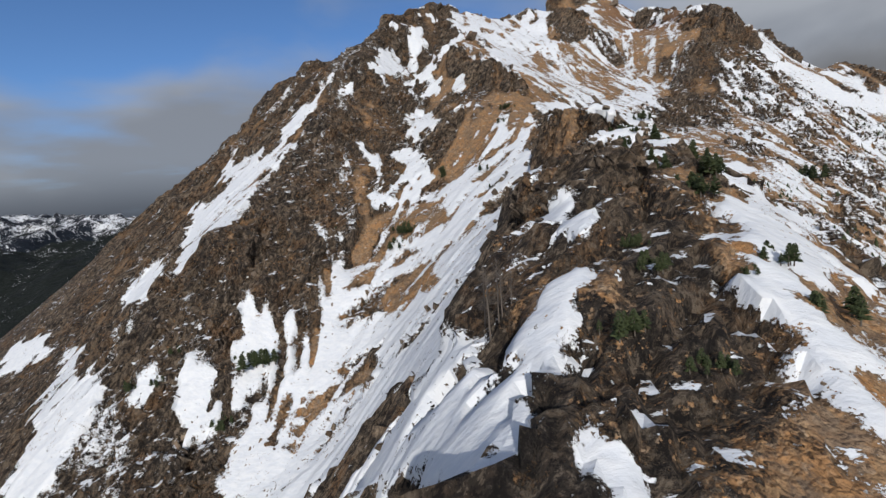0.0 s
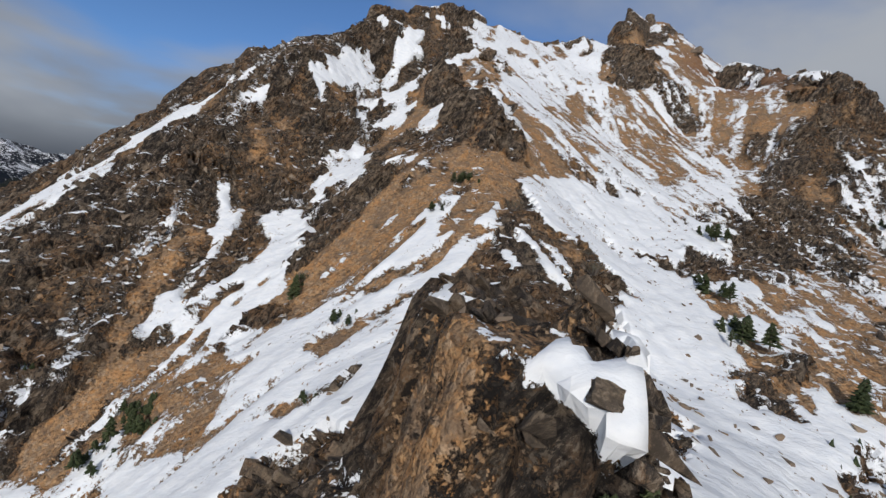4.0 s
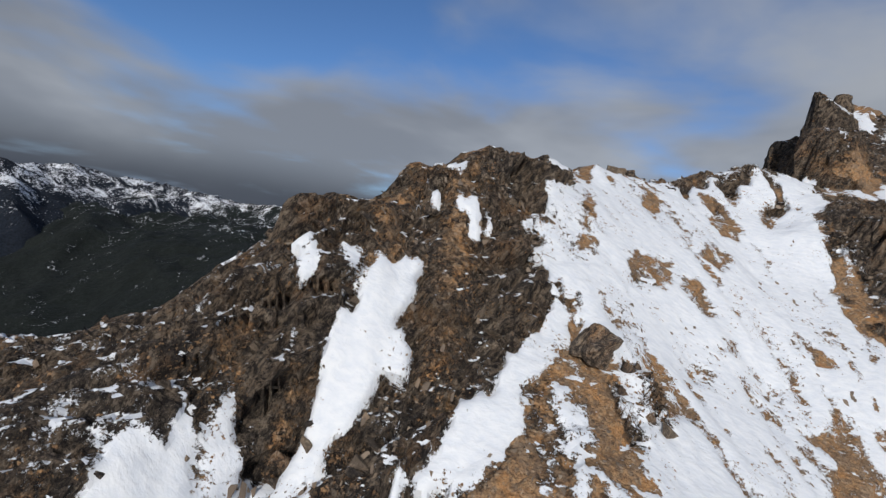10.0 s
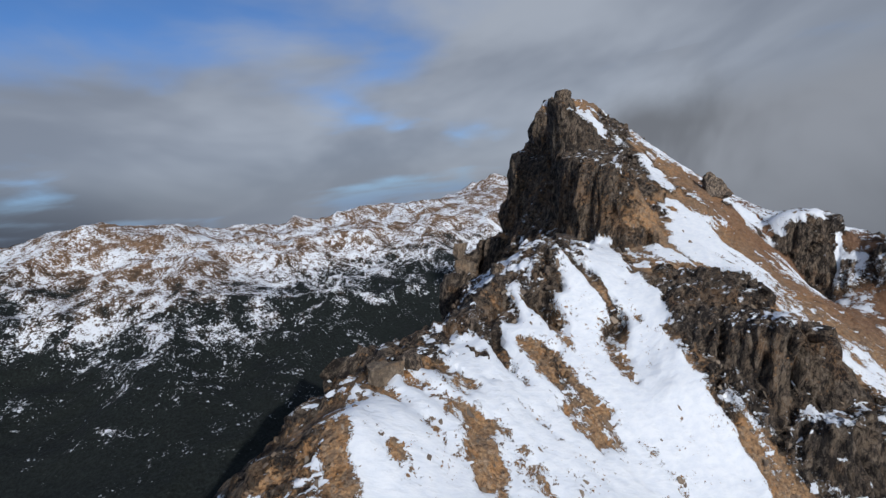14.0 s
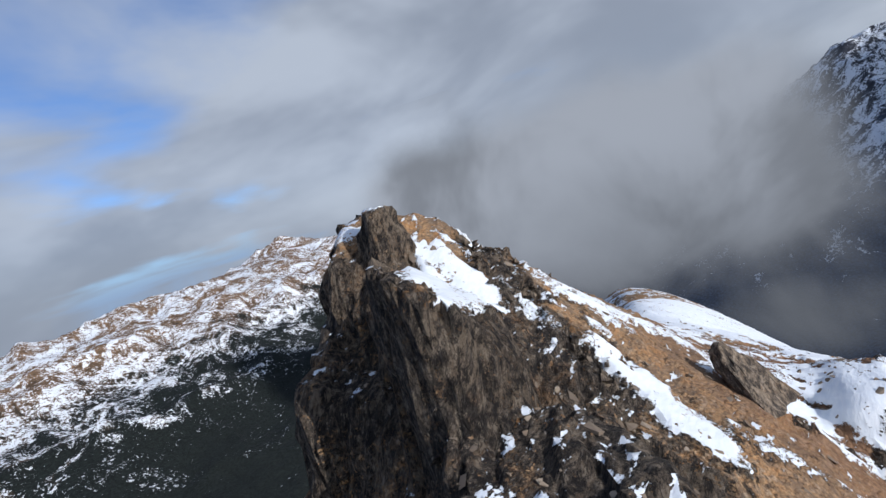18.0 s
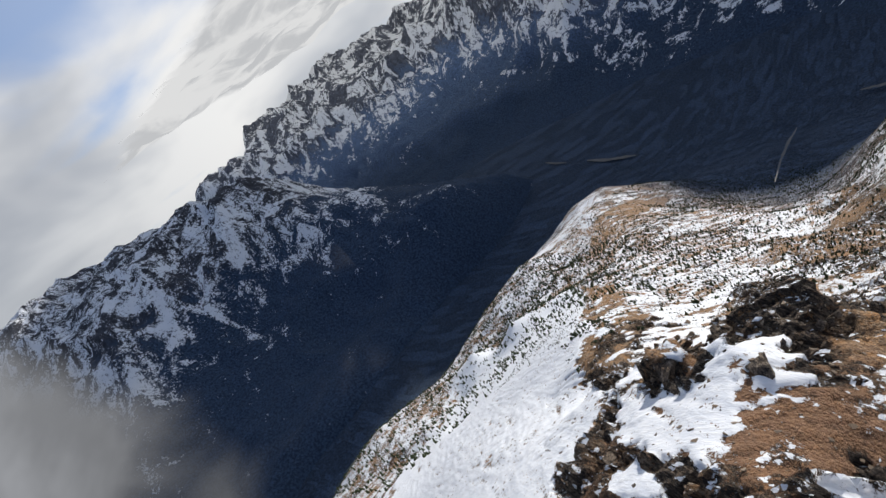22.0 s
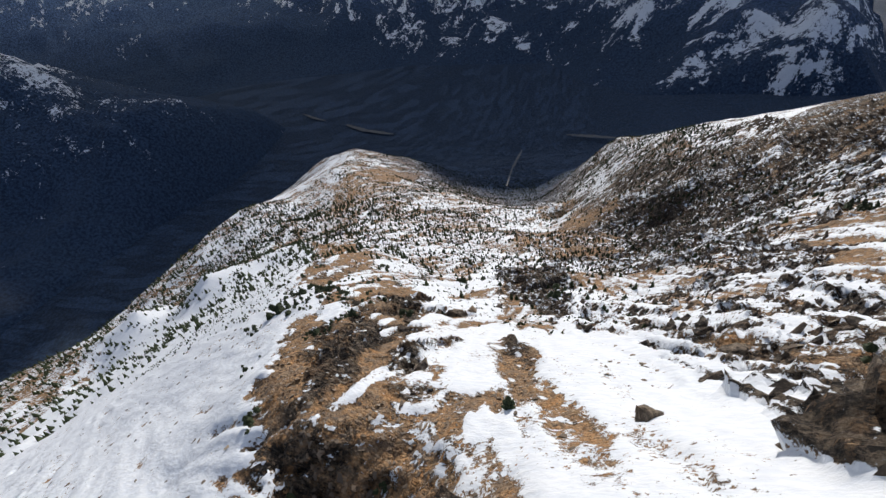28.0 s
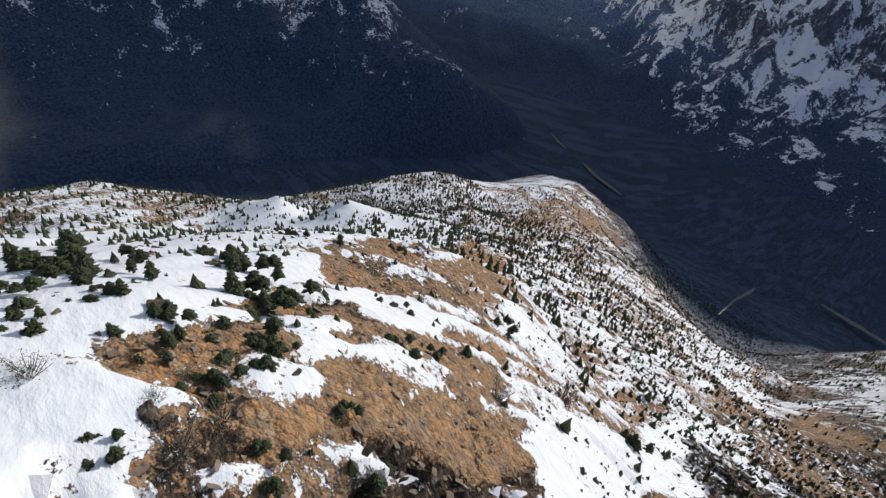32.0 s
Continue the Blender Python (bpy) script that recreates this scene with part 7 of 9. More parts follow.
cover("mixed", 0.5, (182.5, 39.5), (169, 20), (157.5, 101.5), (163.5, 119.5))
cover("snow", 1, (177, 176.5), (177.5, 175.5), (176, 175), (175.5, 176), (176.5, 176.5))
cover("rock", 0.8, (67, 271), (67, 256), (71, 252.5), (60, 247.5), (55, 251), (49, 249.5))
cover("scree", 0.9, (96, 280), (96.5, 259), (93, 255.5), (86.5, 256), (93, 270))
cover("scree", 0.9, (95, 257), (108.5, 254.5), (106.5, 251.5), (93, 249.5), (85.5, 250))
cover("scree", 0.8, (68, 255), (81.5, 262), (75, 251.5), (67, 252), (65, 256.5))
cover("scree", 0.8, (108, 250.5), (104.5, 238.5), (91.5, 232.5), (91, 237.5))
cover("snow", 0.9, (63, 257.5), (65.5, 255), (58, 245.5), (61.5, 241), (57.5, 239), (55.5, 242.5), (56, 249))
cover("snow", 0.9, (90.5, 276), (94, 273.5), (90, 263.5), (86.5, 261.5), (86, 269))
cover("scree", 0.9, (99.5, 273.5), (104.5, 272), (105, 268.5), (94, 263), (88, 261.5), (90, 265))
cover("scree", 0.9, (89.5, 262), (93, 261), (89, 258.5), (85.5, 258), (86, 260.5))
cover("scree", 0.9, (91, 282.5), (93.5, 274), (90.5, 272.5), (89, 279.5))
cover("scree", 0.7, (153.5, 187), (145.5, 196.5), (143.5, 207), (139, 212.5), (139.5, 214), (143.5, 210.5), (150.5, 198.5))
cover("scree", 0.8, (163, 198.5), (156, 197), (156, 202.5), (161.5, 203))
cover("scree", 0.7, (154, 161.5), (144, 174), (144, 184.5), (149, 184))
cover("rock", 0.9, (69, 289.5), (79.5, 298), (84.5, 295), (73, 274.5), (76, 272.5), (89, 279.5), (90.5, 272.5), (84, 264), (70, 255), (61, 279))
cover("mixed", 0.62, (30.5, 172.5), (61.5, 200.5), (85.5, 188), (70, 155.5), (51, 151.5), (39.5, 145.5), (32.5, 152))
cover("snow", 1, (26, 126), (29, 134), (39.5, 144.5), (51, 151.5), (56.5, 148), (66, 148), (60.5, 137), (30.5, 117), (27.5, 119.5))
cover("scree", 0.8, (24, 131), (27, 138.5), (31, 146), (40, 153.5), (42, 148.5), (32, 139), (26, 127), (23.5, 122.5))
cover("scree", 0.7, (55, 150), (59, 151.5), (58, 144), (59.5, 141.5), (55.5, 142.5))
cover("scree", 0.7, (52, 194.5), (60.5, 194), (68.5, 194.5), (68.5, 175), (61, 165.5), (59.5, 175), (55, 180))
cover("scree", 0.7, (37.5, 188), (45, 206), (47.5, 193), (41, 170))
cover("snow", 0.95, (198.5, 179.5), (151, 223), (144, 237), (151.5, 244.5), (292, 233), (356, 177.5))
cover("scree", 0.9, (122.5, 233), (111.5, 228), (111.5, 238.5), (119.5, 244.5), (122.5, 240.5))
cover("rock", 1, (148, 225.5), (144, 224), (138.5, 231.5), (141, 237.5))
cover("rock", 1, (139.5, 240.5), (130.5, 238.5), (124.5, 244), (126.5, 245.5), (137.5, 245))
cover("snow", 1, (144.5, 227.5), (141.5, 226), (129.5, 233), (123, 230), (122, 236), (124.5, 240.5), (130.5, 239.5))
cover("snow", 1, (135.5, 242), (129, 242.5), (128, 245.5), (134.5, 245.5))
cover("rock", 1, (179.5, 90), (158, 77), (117, 214.5), (115, 212), (114.5, 222.5), (117, 221), (119.5, 219), (127, 215.5), (130, 216.5))
cover("rock", 1, (142.5, 224.5), (133.5, 222.5), (130, 223.5), (128.5, 228.5))
cover("snow", 1, (124, 218), (120, 219.5), (118, 229.5), (120.5, 231))
cover("snow", 1, (128, 223), (127, 215.5), (122.5, 230), (127, 231))
cover("mixed", 0.5, (151.5, 58), (122, 53), (104, 87.5), (105, 137.5), (95, 152.5), (129.5, 207.5), (131.5, 208), (132.5, 209.5), (135, 212), (135.5, 195), (150.5, 154.5))
cover("mixed", 0.45, (93.5, 51.5), (68.5, 73.5), (66.5, 114), (44, 101), (125, 204.5), (129, 207.5))
cover("snow", 0.95, (150, 162.5), (135, 193), (135, 213), (136.5, 217), (139, 217.5), (142.5, 217), (145.5, 213.5), (151.5, 198.5))
cover("scree", 0.7, (153.5, 187), (145.5, 196.5), (143.5, 207), (139, 212.5), (139.5, 214), (143.5, 210.5), (150.5, 198.5))
cover("rock", 0.9, (152, 208), (148, 212.5), (143, 216.5), (144.5, 218.5), (143.5, 221.5), (150, 219))
cover("snow", 0.9, (144.5, 218.5), (143, 218.5), (143, 220.5), (144.5, 220.5))
cover("scree", 0.9, (183, 175.5), (183, 174.5), (183, 173), (182, 172), (181, 171), (180, 171), (181.5, 175.5))
cover("scree", 0.8, (186, 173.5), (187, 172), (186, 171), (184.5, 171), (184.5, 172.5))
cover("snow", 0.9, (182.5, 172), (182.5, 170.5), (181, 170.5), (181, 171.5))


WOOD = smooth(-Z, 190, 330) * (1 - smooth(SNOW, 1.2, 1.5))
FAR_OUT = 1 - CORE
SNOW = SNOW * (1 - 0.3 * WOOD) - 0.9 * smooth(-Z, 200, 420)
SNOW = SNOW - 1.4 * smooth(STEEP, 1.5, 2.0) * CORE
is_rock = smooth(ROCK, -0.15, 0.35)
is_snow = smooth(SNOW, -0.25, 0.35)

# relief: tilted blocks in rock, stones in scree, soft drifts in snow
ca, sa = math.cos(0.62), math.sin(0.62)
HX, HY = X - 0.65 * Z, Y - 0.2 * Z
U, V = (HX * ca + HY * sa) / 2.1, -HX * sa + HY * ca
WU, WV = U + 1.2 * fractal(X, Y, 9.0, 3, 51), V + 1.2 * fractal(X, Y, 9.0, 3, 57)
b0, j0 = cells(WU, WV, 13.0, 59)
b1, j1 = cells(WU, WV, 6.0, 61)
b2, j2 = cells(WU, WV, 2.6, 66)
b3, j3 = cells(U, V, 1.2, 83)
blocks = 1.1 * b0 + 1.0 * b1 - 0.9 * (1 - smooth(j1, 0, 0.22)) + 0.8 * b2 - 0.5 * (1 - smooth(j2, 0, 0.28)) + 0.42 * b3 - 0.22 * (1 - smooth(j3, 0, 0.3))
HORN = 1 - smooth(np.hypot(X - 81, Y - 277), 14, 24)
blocks += 0.5 * fractal(HX, HY, 1.5, 2, 89)
blocks += 0.8 * fractal(HX, HY, 3.0, 3, 87, ridged=True)
bare = 1 - 0.85 * is_snow
relief = (1 - 0.55 * HORN) * is_rock * bare * (blocks * (0.62 + 0.22 * smooth(STEEP, 0.5, 1.2)) + 1.6 * HORN * fractal(X + 0.25 * Z, Y, 4.5, 3, 93, ridged=True) + 1.0 * fractal(HX, HY, 10.0, 4, 91, ridged=True) * smooth(STEEP, 0.5, 1.3))
relief += (1 - is_rock) * bare * (0.20 * b3 + 0.12 * b2 + 0.3 * fractal(X, Y, 5.0, 4, 95))
relief += is_snow * (0.30 + 0.14 * fractal(X, Y, 7.0, 3, 97) + 0.10 * STREAK)
relief *= CORE
wide = fractal(X, Y, 120.0, 5, 121, ridged=True) * (9.0 - 8.0 * smooth(-Z, 230, 380)) * FAR_OUT * smooth(np.hypot(X - 60, Y - 150), 150, 500)
down = np.sqrt(1 + STEEP**2)
PX, PY, PZ = X - GX / down * relief, Y - GY / down * relief, Z + relief / down + wide


def sheet(name, x, y, z, mat, fields=(), smoothed=None):
    """A ground sheet from grids of x, y and z, with named values on its points."""
    r, c = x.shape
    mesh = bpy.data.meshes.new(name)
    idx = np.arange(r * c).reshape(r, c)
    quads = np.stack([idx[:-1, :-1], idx[:-1, 1:], idx[1:, 1:], idx[1:, :-1]], -1).reshape(-1)
    nq = len(quads) // 4
    mesh.vertices.add(r * c), mesh.loops.add(len(quads)), mesh.polygons.add(nq)
    mesh.vertices.foreach_set("co", np.stack([x, y, z], -1).astype(np.float32).ravel())
    mesh.loops.foreach_set("vertex_index", quads.astype(np.int32))
    mesh.polygons.foreach_set("loop_start", np.arange(0, len(quads), 4, dtype=np.int32))
    mesh.polygons.foreach_set("use_smooth", np.ones(nq, bool) if smoothed is None else smoothed[:-1, :-1].ravel())
    mesh.update()
    for key, values in fields:
        layer = mesh.attributes.new(key, "FLOAT", "POINT")
        layer.data.foreach_set("value", values.astype(np.float32).ravel())
    mesh.materials.append(mat)
    return new(name, mesh)


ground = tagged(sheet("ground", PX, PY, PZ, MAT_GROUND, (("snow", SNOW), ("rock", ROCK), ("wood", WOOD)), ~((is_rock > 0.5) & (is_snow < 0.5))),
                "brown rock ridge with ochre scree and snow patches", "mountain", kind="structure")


def surface(x, y):
    """Height of the finished ground at places in the middle of the sheet."""
    i, j = np.searchsorted(gx, x) - 1, np.searchsorted(gy, y) - 1
    u, v = (x - gx[i]) / (gx[i + 1] - gx[i]), (y - gy[j]) / (gy[j + 1] - gy[j])
    return (PZ[j, i] * (1 - u) + PZ[j, i + 1] * u) * (1 - v) + (PZ[j + 1, i] * (1 - u) + PZ[j + 1, i + 1] * u) * v


# ---- far mountains ----


def far_range(name, label, x0, x1, y0, y1, step, rough, mat, seed, *lines):
    global LINES
    LINES = []
    for nodes in lines:
        line(*nodes, every=250)
    height = solve_surface(LINES)
    ax, ay = np.arange(x0, x1 + 1, step), np.arange(y0, y1 + 1, step)
    x, y = np.meshgrid(ax, ay)
    z = height(x, y)
    warp_x, warp_y = x + 60 * fractal(x, y, 300, 3, seed + 7), y + 60 * fractal(x, y, 300, 3, seed + 8)
    lift = np.clip((z + 620) / 400, 0, 1)
    z = z + rough * lift * (fractal(warp_x, warp_y, 520, 7, seed, 0.52, ridged=True) - 0.1)
    border = np.minimum(np.minimum(x - x0, x1 - x), np.minimum(y - y0, y1 - y))
    z -= 260 * (1 - smooth(border, 0, 260))
    return tagged(sheet(name, x, y, z, mat), label, "mountain", kind="structure")


far_range("backdrop_north", "broad snow-dusted mountain above dark forest", -2300, 2300, 700, 3900, 15, 85, MAT_FAR_SUNNY, 301,
          ((-2300, 2300, 60), (-1400, 2500, 60), (-794, 2591, 85), (-563, 2560, 140), (-335, 2600, 110), (3, 2635, 20), (363, 3060, 40), (757, 3046, 70), (1155, 2960, 60), (1480, 3190, 150), (1619, 3135, 200), (1900, 3100, 60), (2300, 2900, -60)),
          ((-2300, 1100, -350), (-1200, 1150, -400), (-300, 1050, -420), (400, 1300, -400), (1300, 1500, -390), (2300, 1500, -390)),
          ((-563, 2100, -30), (-450, 1700, -190), (-350, 1400, -300)), ((200, 2300, -60), (500, 2000, -180), (700, 1700, -300)),
          ((-2300, 700, -560), (2300, 700, -560)), ((-2300, 3900, -200), (2300, 3900, -200)))
far_range("backdrop_west", "mountain range with snowy tops, cloud shade put into its dark colour", -3900, -1300, -900, 2700, 18, 130, MAT_FAR_SHADE, 341,
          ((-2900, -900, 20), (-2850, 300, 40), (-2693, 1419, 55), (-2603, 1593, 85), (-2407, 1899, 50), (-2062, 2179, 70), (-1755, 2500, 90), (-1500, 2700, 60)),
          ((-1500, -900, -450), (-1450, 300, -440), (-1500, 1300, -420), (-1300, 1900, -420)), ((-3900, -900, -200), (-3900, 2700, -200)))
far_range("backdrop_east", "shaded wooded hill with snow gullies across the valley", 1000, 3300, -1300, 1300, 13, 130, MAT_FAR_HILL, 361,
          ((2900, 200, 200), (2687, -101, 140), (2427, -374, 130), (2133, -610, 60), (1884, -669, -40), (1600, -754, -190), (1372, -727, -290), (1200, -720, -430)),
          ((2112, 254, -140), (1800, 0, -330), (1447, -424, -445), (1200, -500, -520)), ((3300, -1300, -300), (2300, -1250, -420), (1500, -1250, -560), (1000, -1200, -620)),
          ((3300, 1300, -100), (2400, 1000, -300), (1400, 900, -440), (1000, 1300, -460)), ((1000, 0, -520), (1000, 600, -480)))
# crest west of x 1700 is unseen, raised to throw shade into the valley
far_range("backdrop_south", "high snowy mountain wall beyond a deep valley", -700, 4300, -4300, -1000, 20, 190, MAT_FAR_HAZE, 381,
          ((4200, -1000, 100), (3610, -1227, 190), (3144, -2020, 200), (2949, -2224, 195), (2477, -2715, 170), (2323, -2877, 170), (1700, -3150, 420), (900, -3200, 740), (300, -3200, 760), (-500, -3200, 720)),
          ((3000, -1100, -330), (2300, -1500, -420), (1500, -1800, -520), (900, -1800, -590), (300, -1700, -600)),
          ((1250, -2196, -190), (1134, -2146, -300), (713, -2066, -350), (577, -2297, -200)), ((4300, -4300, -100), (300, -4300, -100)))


# drifting cloud over the eastern valley
az, up = np.meshgrid(np.radians(np.linspace(28, 116, 89)), np.linspace(-520, 330, 69))
thick = smooth(np.degrees(az), 32, 46) * (1 - smooth(np.degrees(az), 84, 103 - 8 * smooth(up, -200, 0)))
thick = thick * smooth(up, -400, 60) * (1 - smooth(up, 120, 320)) * 1.25
thick = np.maximum(thick, 0.75 * np.exp(-(((np.degrees(az) - 82) / 11) ** 2) - ((up + 250) / 125) ** 2))
tagged(sheet("backdrop_cloud", 70 + 950 * np.sin(az), 255 + 950 * np.cos(az), up, MAT_MIST, (("thick", thick),)),
       "pale grey cloud drifting over the valley", "cloud", kind="structure")


def cloud_deck(label, mat, x0, x1, y0, y1, high, soft):
    """A flat cloud bank that thins out towards its edges."""
    x, y = np.meshgrid(np.linspace(x0, x1, 60), np.linspace(y0, y1, 60))
    edge = np.minimum(np.minimum(x - x0, x1 - x), np.minimum(y - y0, y1 - y))
    z = high + 90 * fractal(x, y, 500, 4, 411)
    tagged(sheet("backdrop_cloud", x, y, z, mat, (("thick", 1.6 * smooth(edge, 0, soft)),)), label, "cloud", kind="structure")


# bank placed and sized to throw shade on the hill and valley
cloud_deck("pale cloud bank over the eastern hill", MAT_DECK, 900, 4700, -4700, -900, 680, 450)


# ---- valley floor ----


def clearing(name, label, category, seed, wide, *nodes):
    """A pale strip along a line on the valley floor, with an uneven edge."""
    rng = np.random.default_rng(seed)
    p = np.array(nodes, float)
    t = np.linspace(0, len(p) - 1, 30)
    cx, cy = np.interp(t, range(len(p)), p[:, 0]), np.interp(t, range(len(p)), p[:, 1])
    cz = np.interp(t, range(len(p)), p[:, 2])
    dx, dy = np.gradient(cx), np.gradient(cy)
    far = np.hypot(dx, dy)
    half = wide * np.sin(np.linspace(0.12, math.pi - 0.12, 30)) ** 0.7 * rng.uniform(0.6, 1.2, 30)
    side = np.linspace(-1, 1, 5)[:, None]
    tagged(sheet(name, cx - dy / far * half * side, cy + dx / far * half * side, cz + 0 * side, MAT_GRAVEL), label, category, kind="structure")


def floor_z(x, y):
    return float(np.max(surface(np.array([x, x + 30, x - 30, x, x]), np.array([y, y, y, y + 30, y - 30])))) + 3.0


for seed, wide, nodes in ((1, 10, ((965, -1165), (880, -1125), (760, -1090))), (2, 9, ((200, -985), (140, -925), (70, -850))), (3, 6, ((1060, -1190), (1110, -1205), (1180, -1240)))):
    clearing("clearing", "pale frosty clearing in the dark valley forest", "meadow", seed, wide, *((x, y, floor_z(x, y)) for x, y in nodes))
clearing("creek", "pale stony creek bed running down to the valley", "creek", 5, 2.2, *((x, y, floor_z(x, y) - 1.5) for x, y in ((250, -330), (262, -450), (268, -571), (285, -720), (305, -868))))
# ---- things: helpers ----


def mesh_of(name, verts, faces, mat, flat=True):
    mesh = bpy.data.meshes.new(name)
    mesh.from_pydata(verts, [], faces)
    mesh.materials.append(mat)
    if not flat:
        mesh.polygons.foreach_set("use_smooth", np.ones(len(mesh.polygons), bool))
    mesh.update()
    return mesh


def part(name, mesh, parent, label=""):
    ob = new(name, mesh)
    ob.parent = parent
    return tagged(ob, label)


def tube(verts, faces, a, b, ra, rb, sides=6):
    """A tapered limb from a to b."""
    a, b = Vector(a), Vector(b)
    d = (b - a).normalized()
    s = d.orthogonal().normalized()
    t = d.cross(s)
    i = len(verts)
    for p, r in ((a, ra), (b, rb)):
        for k in range(sides):
            w = 2 * math.pi * k / sides
            verts.append(p + (s * math.cos(w) + t * math.sin(w)) * r)
    for k in range(sides):
        j = (k + 1) % sides
        faces.append((i + k, i + j, i + sides + j, i + sides + k))


def stone_mesh(name, seed, size, corners=16, chips=0, taper=0.0, mat=None):
    """An angular stone: the hull of scattered corners, its edges worn, its faces chipped."""
    rng = random.Random(seed)
    bm = bmesh.new()
    for _ in range(corners):
        p = Vector([max(-0.78, min(0.78, rng.gauss(0, 0.75))) for _ in range(3)])
        p[rng.randrange(3)] = rng.choice((-0.85, 0.85)) * rng.uniform(0.75, 1.0)
        p.x, p.y = p.x * (1 - taper * p.z), p.y * (1 - taper * p.z)
        bm.verts.new((p.x * size[0], p.y * size[1], p.z * size[2]))
    hull = bmesh.ops.convex_hull(bm, input=bm.verts[:])
    loose = [v for v in bm.verts if not v.link_faces]
    bmesh.ops.delete(bm, geom=loose, context="VERTS")
    if chips:
        bmesh.ops.subdivide_edges(bm, edges=bm.edges[:], cuts=chips, use_grid_fill=True)
        span = min(size)
        for v in bm.verts:
            q = v.co / span
            step = math.floor(3.0 * noise.noise(q * 1.6 + Vector((seed, 0, 0)))) * 0.07
            v.co += v.co.normalized() * span * (step + 0.07 * noise.noise(q * 4.5 + Vector((0, seed, 0))))
        bmesh.ops.triangulate(bm, faces=bm.faces[:])
    mesh = bpy.data.meshes.new(name)
    bm.to_mesh(mesh)
    bm.free()
    mesh.materials.append(mat or MAT_STONE)
    return mesh


def ground_at(x, y):
    return float(surface(np.array([x]), np.array([y]))[0])


# ---- named rocks ----


def slab(name, label, seed, size, at, turn, taper=0.0):
    ob = new(name, stone_mesh(name, seed, size, 18, 7, taper))
    ob.matrix_world = pose(*at, *turn)
    return tagged(ob, label, "rock")


slab("leaning_boulder", "dark pointed slab leaning on the snowy crest", 5, (2.7, 2.0, 4.8), (100.2, 264.0, 103.4), (-38, 0, -20), 0.8)
slab("balanced_boulder", "dark angular boulder perched on the ridge", 12, (2.9, 2.5, 2.3), (16.9, 193.4, ground_at(16.9, 193.4) + 1.3), (10, 18, 35))
slab("rock_pinnacle", "tall thin rock pinnacle beside the notch", 21, (3.3, 2.7, 10.0), (50.6, 281.5, 88.0), (2, -3, 10), 0.22)
slab("capstone", "rounded dark stone balanced on the thin pinnacle", 33, (1.6, 1.4, 2.0), (50.8, 281.6, 96.9), (4, 6, 30))
slab("crest_block", "square dark block on the crest", 24, (2.2, 1.7, 1.5), (22.2, 237.4, ground_at(22.2, 237.4) + 0.4), (0, 6, 15))
slab("crest_block", "low brown block on the crest beside the snow", 26, (1.6, 1.4, 1.2), (25.6, 238.2, ground_at(25.6, 238.2) + 0.3), (0, -8, 40))
slab("crest_block", "low dark block on the crest beside the notch", 28, (2.0, 1.4, 1.2), (44.3, 253.8, ground_at(44.3, 253.8) + 0.3), (6, 0, 60))

BOULDERS = [stone_mesh("boulder", 100 + k, (1.0, 0.6 + 0.08 * k, 0.38 + 0.07 * k), 15, 4) for k in range(7)]


def place_boulder(x, y, high):
    k = int(x * 3 + y * 7) % 7
    ob = new("boulder", BOULDERS[k])
    s = 0.62 * high
    ob.matrix_world = pose(x, y, ground_at(x, y) + 0.18 * s, 11 * k - 20, 7 * k - 12, 53 * x) @ Matrix.Diagonal((s, s, s, 1))
    tagged(ob, "weathered brown boulder half sunk in scree and snow", "boulder", "boulders on the slopes")


# ---- trees ----


def fir_parts(seed, low=False):
    """Meshes of a storm-bent fir 1 m high: trunk and crown of many short sprays."""
    rng = random.Random(seed)
    tv, tf, cv, cf = [], [], [], []
    lean = Vector((rng.uniform(-0.12, 0.12), rng.uniform(-0.12, 0.12), 1.0))
    stems = [(Vector((0, 0, 0)), 1.0)]
    if low:
        stems = [(Vector((rng.uniform(-0.9, 0.9), rng.uniform(-0.6, 0.6), 0)), rng.uniform(0.35, 0.8)) for _ in range(9)]
    trunks = []
    for foot, tall in stems:
        tv, tf = [], []
        trunks.append((tv, tf))
        tube(tv, tf, foot - Vector((0, 0, 0.15)), foot + lean * tall * 0.97, 0.035 * (0.6 + tall * 0.4), 0.006)
        count = int((120 if low else 170) * (0.5 + 0.5 * tall))
        for k in range(count):
            h = 0.04 + 0.96 * (k / count) ** 0.9
            reach = (0.40 if low else 0.33) * (1.06 - h) ** 0.7 * rng.uniform(0.55, 1.25) + 0.03
            w = rng.uniform(0, 2 * math.pi)
            root = foot + lean * tall * h
            out = Vector((math.cos(w), math.sin(w), rng.uniform(-0.25, 0.35)))
            tip = root + out * reach * tall
            side = Vector((-math.sin(w), math.cos(w), rng.uniform(-0.3, 0.3))) * reach * tall * 0.30
            mid = root.lerp(tip, 0.55) + Vector((0, 0, 0.02))
            i = len(cv)
            cv += [root, mid + side, tip, mid - side, mid + Vector((0, 0, 0.05 * tall)), mid - Vector((0, 0, 0.035 * tall))]
            cf += [(i, i + 1, i + 4), (i + 1, i + 2, i + 4), (i + 2, i + 3, i + 4), (i + 3, i, i + 4), (i, i + 5, i + 1), (i + 2, i + 5, i + 3)]
    return [mesh_of("trunk", v, f, MAT_BARK, False) for v, f in trunks], mesh_of("crown", cv, cf, MAT_FIR)


def tree_thing(name, label, category, group, trunks, crown):
    root = tagged(new(name), label, category, group)
    for trunk in trunks:
        part("trunk", trunk, root)
    part("crown", crown, root)
    return root


FIRS = [tree_thing("fir_tree", "small dark green subalpine fir on snowy scree", "tree", "firs on the slope", *fir_parts(s)) for s in (1, 2, 3)]
